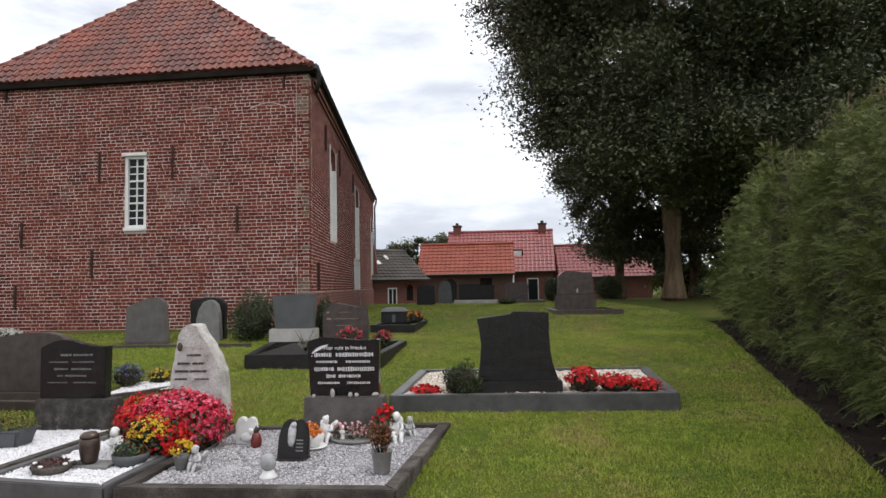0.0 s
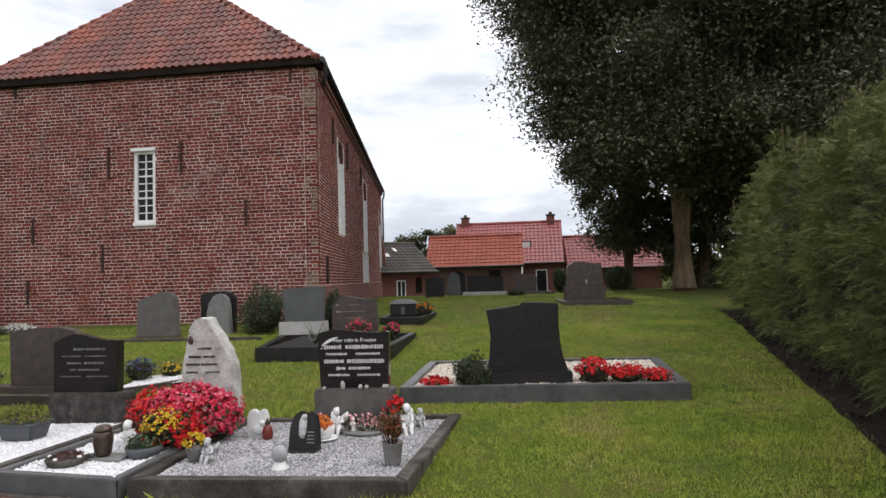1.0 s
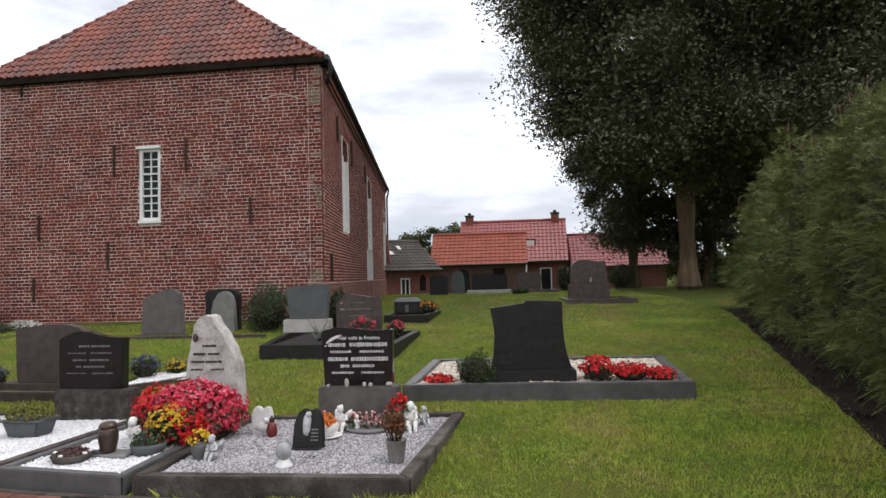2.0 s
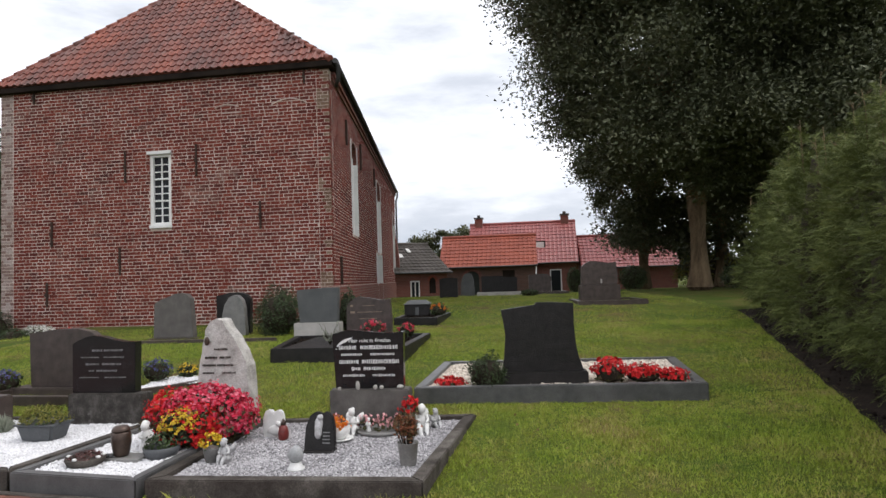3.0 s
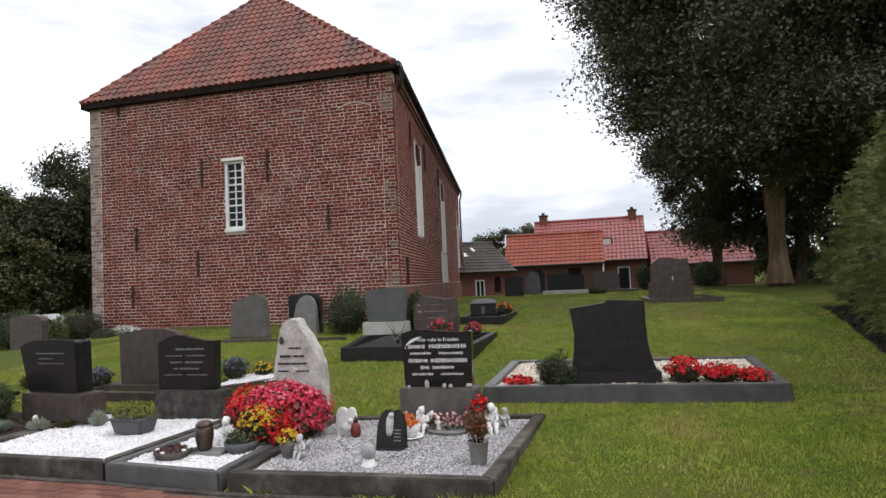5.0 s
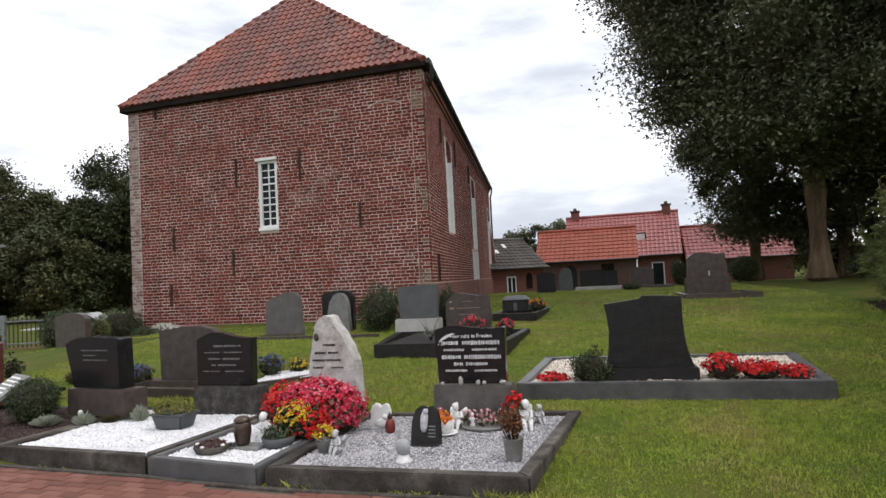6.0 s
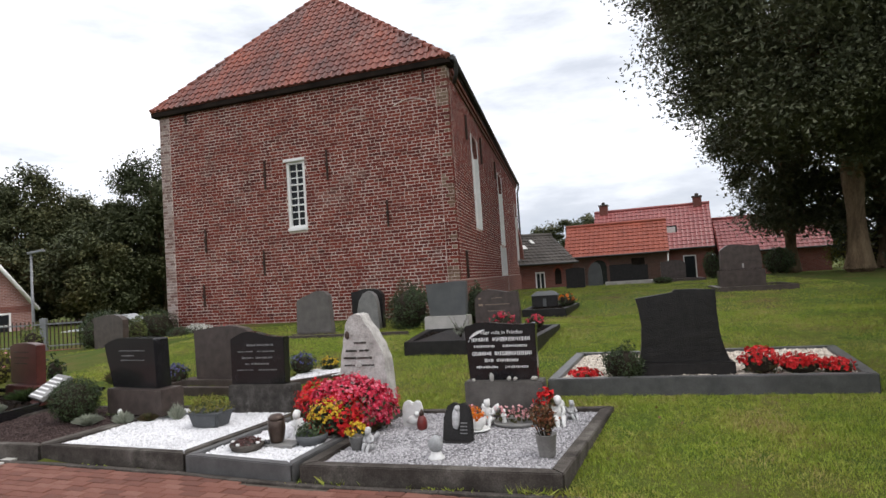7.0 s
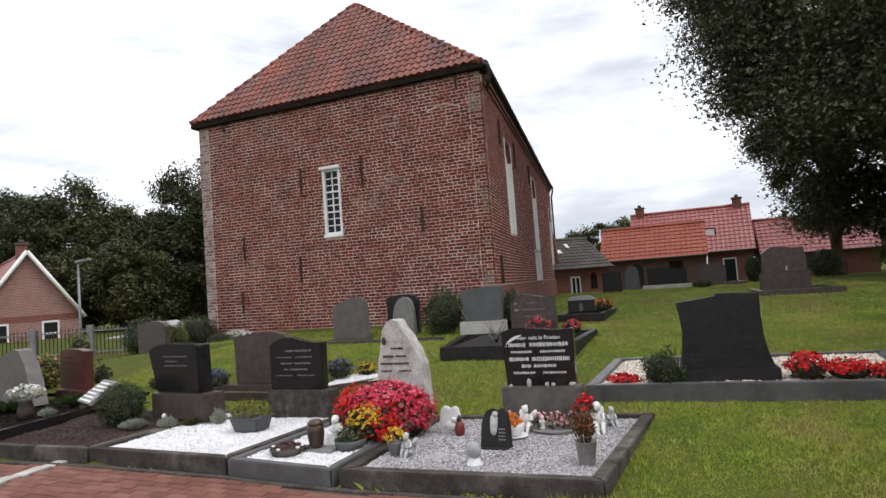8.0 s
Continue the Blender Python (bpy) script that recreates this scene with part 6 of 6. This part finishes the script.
figurine(-1.08, 5.83, 0.15, 0.25, "white seated angel figurine among grave flowers", seed=1, rz=-10)
figurine(-0.45, 5.78, 0.15, 0.28, "white winged angel figurine on grey gravel", seed=2, rz=25)
figurine(-1.94, 4.96, 0.15, 0.21, "mottled grey crouching angel figurine beside yellow flowers", "grey_plaster", seed=3, rz=-20)
figurine(-2.78, 5.36, 0.15, 0.28, "white standing figurine beside the flower mound", wings=False, seed=4)
figurine(-0.94, 5.83, 0.17, 0.13, "small white round-headed figurine in a dish", wings=False, seed=5)
figurine(-0.33, 5.95, 0.15, 0.2, "grey kneeling figurine beside a white angel", "grey_plaster", seed=6, rz=40)
figurine(-5.27, 6.02, 0.15, 0.18, "small white figurine among silvery plants", wings=False, seed=7)
figurine(-7.0, 6.9, 0.24, 0.16, "small white bird-like figurine on a planted grave", wings=False, seed=8)
# flower dish in front of the base
dish = thing("flower_dish", -0.83, 5.86, 0.15, -5, "oval dish of pale pink flowers before the headstone", "planter")
part("dish", turned([(0.2, 0), (0.225, 0.03), (0.21, 0.035), (0.18, 0.02)], 26), "grey_granite", dish)
for k, (dx, dz) in enumerate([(-0.14, 0.07), (0.02, 0.06), (0.14, 0.07)]):
    leafy(dish, (dx, 0.02, 0.05), (0.09, 0.08, 0.08), 90, 0.02, "begonia_leaf", 150 + k)
    blossoms(dish, (dx, 0.0, 0.08), (0.085, 0.07, 0.09), 40, 0.014, "pale_pink", 153 + k)
cupd = thing("cup_planter", -1.16, 5.6, 0.15, 0, "white cup and saucer planter with orange flowers", "planter")
part("saucer", turned([(0.06, 0), (0.125, 0.018), (0.12, 0.026), (0.05, 0.012)], 24), "white_ceramic", cupd)
part("cup", turned([(0.045, 0.012), (0.075, 0.05), (0.085, 0.12), (0.078, 0.12), (0.06, 0.06)], 24), "white_ceramic", cupd)
part("handle", tube(bmesh.new(), [(-0.07, -0.03, 0.1), (-0.11, -0.04, 0.085), (-0.105, -0.04, 0.05), (-0.065, -0.03, 0.04)], [0.008] * 4, 6), "white_ceramic", cupd)
blossoms(cupd, (0, 0, 0.13), (0.085, 0.08, 0.07), 26, 0.024, "orange_petal", 158)
blossoms(cupd, (-0.06, 0.03, 0.16), (0.07, 0.06, 0.06), 26, 0.016, "pale_pink", 159, "pink_blossom")
yp = thing("yellow_flower_pot", -2.06, 5.0, 0.15, 0, "grey pot of yellow blossoms beside a crouching angel", "flowers")
part("pot", turned([(0.05, 0), (0.07, 0.11), (0.074, 0.12), (0.065, 0.12)], 18), "grey_granite", yp)
leafy(yp, (0, 0, 0.13), (0.07, 0.07, 0.06), 100, 0.015, "box_leaf", 160)
blossoms(yp, (0, 0, 0.15), (0.085, 0.08, 0.085), 60, 0.018, "yellow_petal", 161)
# pebbles and birds on the base block
for k, (dx, s, sq) in enumerate([(-1.25, 0.018, 1.0), (-1.07, 0.022, 1.9), (-0.90, 0.022, 1.1), (-0.84, 0.022, 0.9), (-0.66, 0.035, 0.6)]):
    o = thing("base_ornament", dx, 6.07, 0.508, 0, "small pale ornament on the headstone base", "ornament", "base ornaments")
    part("figure", blob(bmesh.new(), (0, 0, s * sq * 0.95), s, (1, 0.8, sq), 0.35, k + 20), "pale_concrete", o)
# medallion on the boulder
md = thing("photo_medallion", -2.50, 6.27, 0.68, -5, "small round medallion on the boulder headstone", "medallion")
part("disc", turned([(0.028, 0), (0.03, 0.01), (0.02, 0.016)], 18, m=pose(0, 0, 0, 90, 0, 0)), "pale_concrete", md)
md2 = thing("bronze_emblem", -2.62, 6.27, 1.0, -5, "dark oval bronze emblem on the boulder headstone", "emblem")
part("disc", turned([(0.03, 0), (0.035, 0.012), (0.018, 0.02)], 18, m=pose(0, 0, 0, 90, 0, 0) @ Matrix.Diagonal((0.8, 1.3, 1, 1))), "bronze", md2)


def tuft(x, y, z, rx, h, mat, label, seed):
    """A low plant of narrow leaves that spread from one root."""
    r = np.random.default_rng(seed)
    t = thing("grave_plant", x, y, z, 0, label, "plant")
    n = 260
    a, s = r.uniform(0, 6.28, n), r.uniform(0.15, 1.0, n) ** 0.6
    tip = np.stack([np.cos(a) * s * rx, np.sin(a) * s * rx * 0.8, h * (1.15 - 0.75 * s) * r.uniform(0.6, 1.2, n) + 0.02], -1)
    root = tip * [0.25, 0.25, 0.0]
    mid = (root + tip) / 2 + np.c_[np.zeros((n, 2)), 0.15 * h * np.ones(n)]
    w = np.stack([-np.sin(a), np.cos(a), np.zeros(n)], -1) * 0.007
    v = np.stack([root - w * 0.6, root + w * 0.6, mid + w, tip, mid - w], 1)
    f = np.arange(n * 5).reshape(-1, 5)
    tagged(raw("foliage", v.reshape(-1, 3).tolist(), f.tolist(), mat, t), kind="stuff")


# silvery plants on the brown gravel and the planted grave
for k, (px, py, pz, rx, rz_, m, lab) in enumerate([(-5.68, 6.0, 0.15, 0.2, 0.12, "silver_leaf", "spiky silvery plant on brown gravel"), (-5.2, 5.98, 0.15, 0.14, 0.16, "silver_leaf", "silvery plant before a black headstone"), (-4.68, 6.2, 0.15, 0.12, 0.18, "silver_leaf", "grey-leaved plant beside a headstone base"),
                                                   (-7.3, 6.3, 0.24, 0.14, 0.12, "silver_leaf", "low silvery plant in a black-kerbed grave"), (-7.7, 7.1, 0.24, 0.34, 0.18, "box_leaf", "low green cushion plant in a black-kerbed grave"), (-8.5, 6.7, 0.24, 0.4, 0.16, "box_leaf", "low green cushion plant before a grey headstone"),
                                                   (-7.2, 8.3, 0.2, 0.3, 0.35, "begonia_leaf", "reddish shrub behind the red headstone")]):
    tuft(px, py, pz, rx, rz_, m, lab, 170 + k)
tuft(-4.98, 6.1, 0.15, 0.14, 0.1, "begonia_leaf", "dark red low plant before a black headstone", 178)
hb = thing("white_hydrangea", -7.6, 6.25, 0.24, 0, "pale pink and white flowers in a dark grave vase", "flowers")
part("vase", turned([(0.08, 0), (0.1, 0.1), (0.07, 0.2), (0.09, 0.24)], 16), "brown_granite", hb)
leafy(hb, (0, 0, 0.28), (0.2, 0.18, 0.1), 200, 0.03, "silver_leaf", 180)
blossoms(hb, (0, 0, 0.32), (0.2, 0.18, 0.1), 110, 0.02, "white_petal", 181)
ob_ = thing("open_book_plaque", -7.2, 7.0, 0.28, -30, "grey slanted memorial slab with rows of letters", "memorial")
pb = part("slab", a_box(-0.3, 0.3, -0.22, 0.22, -0.02, 0.03, bevel=0.008), "grey_granite", ob_)
pb.matrix_basis = pose(0, 0, 0.14, 33, 0, 0)
for k in range(6):
    part("text_bar", a_box(-0.26, 0.26 - 0.07 * (k % 3), -0.19 + 0.065 * k, -0.165 + 0.065 * k, 0.03, 0.034), "letter_white", pb)
part("wedge", slab([(-0.2, -0.28 + 0.24), (0.2, -0.04), (0.2, 0.26)], 0.5, 0.0), "red_granite", ob_).matrix_basis = pose(-0.25, 0, 0, 0, 0, 90) @ Matrix.Translation((0, -0.5, 0))

# ---------------------------------------------------------------- fence, lamp, cars
fence = thing("metal_fence", -14.6, 15.65, 0.15, 0, "grey metal railing fence with upright bars and square posts", "fence")
fd = Vector((-3.9, -1.12, 0.0)).normalized()
L = 5.6
ang = math.degrees(math.atan2(fd.y, fd.x))
for k in range(3):
    p = part("post", a_box(-0.06 + 1.35 + 1.75 * (k - 0) - 0.06, 1.35 + 1.75 * k + 0.06, -0.06, 0.06, -0.2, 0.98, bevel=0.01), "steel", fence)
    p.matrix_basis = pose(0, 0, 0, 0, 0, ang)
for z in (0.14, 0.78):
    part("rail", a_box(0, L, -0.02, 0.02, z, z + 0.04, bevel=0.006), "steel", fence).matrix_basis = pose(0, 0, 0, 0, 0, ang)
for k in range(46):
    x = 0.06 + k * 0.12
    part("picket", a_box(x - 0.012, x + 0.012, -0.012, 0.012, 0.05, 0.9), "iron", fence).matrix_basis = pose(0, 0, 0, 0, 0, ang)
part("footing", a_box(-0.5, L, -0.1, 0.1, -0.3, 0.03, bevel=0.01), "farm_brick", fence, "low brick footing").matrix_basis = pose(0, 0, 0, 0, 0, ang)

lamp = thing("street_lamp", -22.83, 21.5, -0.4, 0, "grey street lamp with a flat angled head", "street lamp")
part("pole", turned([(0.075, 0), (0.06, 1.0), (0.045, 4.1)], 12), "steel", lamp)
part("head", box(bmesh.new(), -0.3, 0.35, -0.11, 0.11, -0.05, 0.06, 0.03, pose(0.15, 0.08, 4.14, 0, -8, 20)), "steel", lamp, "flat grey lamp head")


def parked_car(x, y, z, rz, paint, label):
    c = thing("parked_car", x, y, z, rz, label, "car")
    body = slab([(-2.0, 0.25), (-2.05, 0.7), (-1.9, 0.85), (-1.0, 0.92), (-0.4, 1.38), (0.9, 1.42), (1.6, 1.0), (2.0, 0.92), (2.05, 0.3)], 1.65, 0.06)
    part("body", body, paint, c)
    part("side_window", slab([(-0.85, 0.95), (-0.38, 1.3), (0.85, 1.34), (1.35, 0.98)], 0.02, 0), "glass", c).matrix_basis = pose(0, -0.012, 0)
    for wx in (-1.3, 1.25):
        w_ = part("wheel", turned([(0.3, -0.1), (0.32, -0.06), (0.32, 0.06), (0.3, 0.1)], 18, m=pose(wx, 0.08, 0.32, 90, 0, 0)), "dark_wood", c)
        part("rim", turned([(0.19, 0.1), (0.17, 0.112)], 14, m=pose(wx, 0.08, 0.32, 90, 0, 0)), "steel", w_)


parked_car(-22.0, 24.5, -0.6, 25, "car_paint", "pale grey car parked behind the fence")
parked_car(-17.4, 26.0, -0.6, 25, "car_paint", "silver car parked beside the church")

# leaves blown over the lawn
r_ = np.random.default_rng(199)
xy = np.c_[r_.uniform(-0.5, 3.2, 90), r_.uniform(4.5, 13, 90)]
xy = xy[(xy[:, 0] > 0.3) & ~((xy[:, 0] < 3.0) & (xy[:, 1] > 6.8) & (xy[:, 1] < 9.3))]
pts = np.array([[a, b, ground(a, b) + 0.028] for a, b in xy])
nn = r_.normal(size=pts.shape) * 0.3 + [0, 0, 1]
v_, f_ = leaf_cards(pts, nn / np.linalg.norm(nn, axis=1, keepdims=True), r_.uniform(0.012, 0.026, len(pts)), r_)
tagged(raw("fallen_leaves", v_, f_, "fallen_leaf"), "scattered dry brown leaves on the lawn", "leaves", kind="stuff")

# ---------------------------------------------------------------- grass
def grass(name, x0, x1, y0, y1, n, size, seed, label):
    r = np.random.default_rng(seed)
    x, y = r.uniform(x0, x1, n), r.uniform(y0, y1, n) 
    keep = y > np.interp(x, [-9.5, -5.4, -3.55, -2.4, -0.33, -0.3, 2.5], [5.9, 5.65, 5.3, 5.0, 4.9, 4.24, 4.08])
    keep &= x < np.interp(y, HEDGE_Y, HEDGE_X) + 0.04 + r.normal(size=n) * 0.03
    for q in (GA, GB, GC, GD, GE, GF, KG, KS):
        inside = np.ones(n, bool)
        for i in range(4):
            (ax, ay), (bx, by) = q[i], q[(i + 1) % 4]
            inside &= (bx - ax) * (y - ay) - (by - ay) * (x - ax) > -0.01
        keep &= ~inside
    # stay off the church
    keep &= ~((y > 14.5) & (x < -2.9))
    x, y = x[keep], y[keep]
    m = len(x)
    z = np.array([ground(a, b) for a, b in zip(x, y)]) - 0.004
    a = r.uniform(0, 6.28, m)
    h = size * r.uniform(0.45, 1.3, m) * (0.75 + 0.5 * np.array([noise.noise(Vector((p * 0.8, q * 0.8, 3))) + 0.9 * noise.noise(Vector((p * 7, q * 7, 1))) for p, q in zip(x, y)]).clip(-1.2, 1.2))
    lean = r.normal(size=(m, 2)) * 0.5 * h[:, None]
    wd = size * 0.085
    v = np.empty((m, 3, 3))
    v[:, 0] = np.stack([x - wd * np.cos(a), y - wd * np.sin(a), z], -1)
    v[:, 1] = np.stack([x + wd * np.cos(a), y + wd * np.sin(a), z], -1)
    v[:, 2] = np.stack([x + lean[:, 0], y + lean[:, 1], z + h], -1)
    f = np.arange(m * 3).reshape(-1, 3)
    tagged(raw(name, v.reshape(-1, 3).tolist(), f.tolist(), "blade"), label, "grass", kind="stuff")


grass("near_grass", -8, 4.2, 3.9, 7.2, 260000, 0.042, 200, "short lawn grass beside the graves")
grass("middle_grass", -9, 6, 7.2, 13, 190000, 0.045, 201, "short lawn grass between the graves")
grass("far_grass", -13, 13, 13, 27, 150000, 0.055, 202, "lawn grass on the slope beside the church")

# weeds in the joint between the path and the kerbs
r_ = np.random.default_rng(210)
pts, tips = [], []
for wx, many, tall in [(-2.05, 22, 0.05), (-1.3, 40, 0.022), (-1.1, 40, 0.02), (-0.62, 40, 0.06), (-2.3, 16, 0.02), (-4.6, 12, 0.02), (-0.3, 60, 0.05)]:
    for k in range(many):
        px_ = wx + r_.normal() * 0.09
        pts.append((px_, edge_y(px_) + r_.uniform(0.02, 0.085), 0.05))
        tips.append((r_.normal() * tall * 0.6, -abs(r_.normal()) * tall * 0.5, tall * r_.uniform(0.5, 1.4)))
pts, tips = np.array(pts), np.array(tips)
wd_ = np.c_[r_.normal(size=(len(pts), 2)) * 0.004, np.zeros(len(pts))]
v_ = np.stack([pts - wd_, pts + wd_, pts + tips], 1).reshape(-1, 3)
tagged(raw("weeds", v_.tolist(), np.arange(len(v_)).reshape(-1, 3).tolist(), "blade"), "small green weeds in the joint below the kerbs", "weeds", kind="stuff")

# ---------------------------------------------------------------- bricks, tiles and pavers


def laid(cells, take, where, parent, mats, m=None, label=""):
    """Bricks of a wall: those that take() picks are parts of their own, the rest one joined part."""
    near = [c for c in cells if take(c)][:300]
    chosen = set(near)
    rest = [c for c in cells if c not in chosen]
    v, f = bricks(rest, 0.05, 0.008, where)
    ob = raw("brickwork", v.reshape(-1, 3).tolist(), f.reshape(-1, 4).tolist(), mats[0], parent, label)
    tagged(ob, kind="stuff")
    if m is not None:
        ob.matrix_basis = m
    # a few brick bodies, shared between bricks of like size
    kinds = {}
    for c in near:
        wid, hgt = round((c[1] - c[0]) / 0.02) * 0.02, round((c[3] - c[2]) / 0.001) * 0.001
        if (wid, hgt) not in kinds:
            vv, ff = bricks([(-wid / 2, wid / 2, -hgt / 2, hgt / 2)], 0.05, 0.008, where)
            me = bpy.data.meshes.new("brick")
            me.from_pydata(vv.reshape(-1, 3).tolist(), [], ff.reshape(-1, 4).tolist())
            me.materials.append(M[mats[1]])
            kinds[(wid, hgt)] = me
        b = new("brick", kinds[(wid, hgt)])
        b.parent = parent
        b.matrix_basis = pose((c[0] + c[1]) / 2, where.uniform(-0.003, 0.004), (c[2] + c[3]) / 2)


wr = np.random.default_rng(300)
cells = bond(-WIDE + 0.36, -0.32, FOOT, EAVE - 0.03, 0.083, 0.245, 0.118, wr, [(WIN[0] - 0.0, WIN[1] + 0.0, WIN[2] - 0.07, WIN[3] + 0.07)])
laid(cells, lambda c: c[0] > -2.6 and 1.25 < c[2] < 4.3, wr, CH, ("brick", "brick_part"))
quoin = bond(-WIDE, -WIDE + 0.36, FOOT, EAVE - 0.03, 0.083, 0.245, 0.118, wr)
right = bond(-0.32, 0, FOOT, EAVE - 0.03, 0.083, 0.245, 0.118, wr)
pale = [c for c in right if noise.noise(Vector((c[0] * 5, 0, c[2] * 1.6))) > 0.05]
for some, mat, lab in ((quoin, "limed_brick", "limewashed greyish corner bricks"), (pale, "grey_brick", "brownish weathered corner bricks"), ([c for c in right if c not in pale], "brick", "")):
    v, f = bricks(some, 0.05, 0.012, wr)
    tagged(raw("corner_brickwork", v.reshape(-1, 3).tolist(), f.reshape(-1, 4).tolist(), mat, CH, lab), kind="stuff")
cells = bond(0.03, LONG, 1.47, EAVE - 0.25, 0.083, 0.245, 0.118, wr, [(a - 0.02, b + 0.02, c, d) for a, b, c, d in [*WINS, DOOR]])
v, f = bricks(cells, 0.05, 0.008, wr)
ob = tagged(raw("side_brickwork", v.reshape(-1, 3).tolist(), f.reshape(-1, 4).tolist(), "brick", CH), kind="stuff")
ob.matrix_basis = side_m


# pantiles of the hip, lapping upwards; rows from the eave
def pantile(w, l):
    """One S-curved tile, its head tucked under the next row."""
    prof = [(-0.5, 0.014), (-0.28, 0.0), (-0.05, 0.006), (0.18, 0.038), (0.36, 0.046), (0.52, 0.016)]
    vs = []
    for y, up in ((0.0, 0.032), (l, 0.0)):
        vs += [(u * w, y, h + up) for u, h in prof]
    vs += [(u * w, 0.0, h - 0.002) for u, h in prof]
    k = len(prof)
    fs = [(i, i + 1, k + i + 1, k + i) for i in range(k - 1)] + [(2 * k + i, 2 * k + i + 1, i + 1, i) for i in range(k - 1)]
    return vs, fs


ex = (FR - FL).normalized()
mid_e = FL.lerp(FR, (APEX - FL).dot(ex) / (FR - FL).length)
up = (APEX - mid_e).normalized()
nz = ex.cross(up).normalized()
slope = (APEX - mid_e).length
tw, tl = 0.2, 0.25
tv, tf = pantile(tw, tl * 1.18)
tile_me = bpy.data.meshes.new("tile")
tile_me.from_pydata(tv, [], tf)
tile_me.materials.append(M["tile_part"])
base_m = Matrix((ex, up, nz)).transposed().to_4x4()
tr = np.random.default_rng(310)
JV, JF, count = [], [], 0
half_l, half_r = (mid_e - FL).length, (FR - mid_e).length
for r in range(int(slope / tl)):
    s = (r + 0.5) * tl / slope
    k0, k1 = -half_l * (1 - s), half_r * (1 - s)
    x = math.ceil(k0 / tw) * tw + tw / 2
    while x + tw / 2 < k1:
        jit = tr.uniform(-0.006, 0.006, 3)
        m = Matrix.Translation(mid_e + ex * (x + jit[0]) + up * (r * tl + jit[1]) + nz * (0.012 + abs(jit[2]))) @ base_m @ pose(0, 0, 0, tr.uniform(-0.8, 0.8), tr.uniform(-1.5, 1.5), tr.uniform(-0.8, 0.8))
        if count < 300:
            o = new("tile", tile_me)
            o.parent = roof
            o.matrix_basis = m
            count += 1
        else:
            o0 = len(JV)
            JV += [tuple(m @ Vector(p)) for p in tv]
            JF += [tuple(i + o0 for i in q) for q in tf]
        x += tw
tagged(raw("upper_tiles", JV, JF, "tile", roof), kind="stuff")
for a, b in ((FL, APEX), (FR, APEX)):
    n = int((b - a).length / 0.33)
    for k in range(n):
        p, q = a.lerp(b, k / n), a.lerp(b, (k + 1.12) / n)
        bm = bmesh.new()
        tube(bm, [tuple(p + Vector((0, 0, 0.012))), tuple(q + Vector((0, 0, -0.012)))], [0.085, 0.07], 10)
        part("hip_tile", bm, "tile", roof)

# path pavers in running bond, parallel to the grave fronts
pd = Vector((-0.988, 0.154, 0)).normalized()
pr = np.random.default_rng(320)
pm = bpy.data.meshes.new("paver")
bm = a_box(-0.098, 0.098, -0.047, 0.047, -0.05, 0.0)
bmesh.ops.bevel(bm, geom=[e for e in bm.edges if e.verts[0].co.z > -0.01 and e.verts[1].co.z > -0.01], offset=0.005, segments=1, affect="EDGES")
bm.to_mesh(pm)
bm.free()
pm.materials.append(M["paver_part"])
pv = [tuple(v.co) for v in pm.vertices]
pf = [tuple(p.vertices) for p in pm.polygons]
turn = math.degrees(math.atan2(pd.y, pd.x))
JV, JF, count = [], [], 0
strip = lambda x, y: abs((x + 5.72) * 0.988 + (y - 4.75) * 0.06) < 0.09
for row in range(-10, 66):
    for k in range(76):
        c = Vector((3.57, 3.63, 0)) + pd * (k * 0.202 + 0.1 * (row % 2)) - Vector((0.154, 0.988, 0)) * (row * 0.1 - 0.35)
        if c.y > edge_y(c.x) - 0.02 or c.y < -2.5 or c.x > 1.8 or strip(c.x, c.y):
            continue
        m = pose(c.x, c.y, 0.048 + pr.uniform(-0.003, 0.003), pr.uniform(-1, 1), pr.uniform(-1, 1), turn + pr.uniform(-0.8, 0.8))
        if count < 300 and c.x < -1.2 and c.y > 3.9:
            o = new("paver", pm)
            o.parent = path
            o.matrix_basis = m
            count += 1
        else:
            o0 = len(JV)
            JV += [tuple(m @ Vector(p)) for p in pv]
            JF += [tuple(i + o0 for i in q) for q in pf]
tagged(raw("paving", JV, JF, "paver", path), kind="stuff")
for k in range(24):
    o = part("edging_stone", a_box(-0.075, 0.075, -0.145, 0.145, -0.05, 0.004, bevel=0.006), "pale_concrete", path, "pale concrete edging stone")
    o.matrix_basis = pose(-5.74 - 0.018 * k, 5.05 - 0.3 * k, 0.05, 0, 0, 2)
xs_ = np.linspace(-9.2, -0.4, 12)
for a, b in zip(xs_, xs_[1:]):
    ya, yb = edge_y(a) + 0.015, edge_y(b) + 0.015
    o = part("path_edging", a_box(-math.hypot(b - a, yb - ya) / 2 + 0.003, math.hypot(b - a, yb - ya) / 2 - 0.003, -0.03, 0.03, -0.06, 0.006, bevel=0.006), "concrete", path, "thin concrete path edging")
    o.matrix_basis = pose((a + b) / 2, (ya + yb) / 2, 0.05, 0, 0, math.degrees(math.atan2(yb - ya, b - a)))
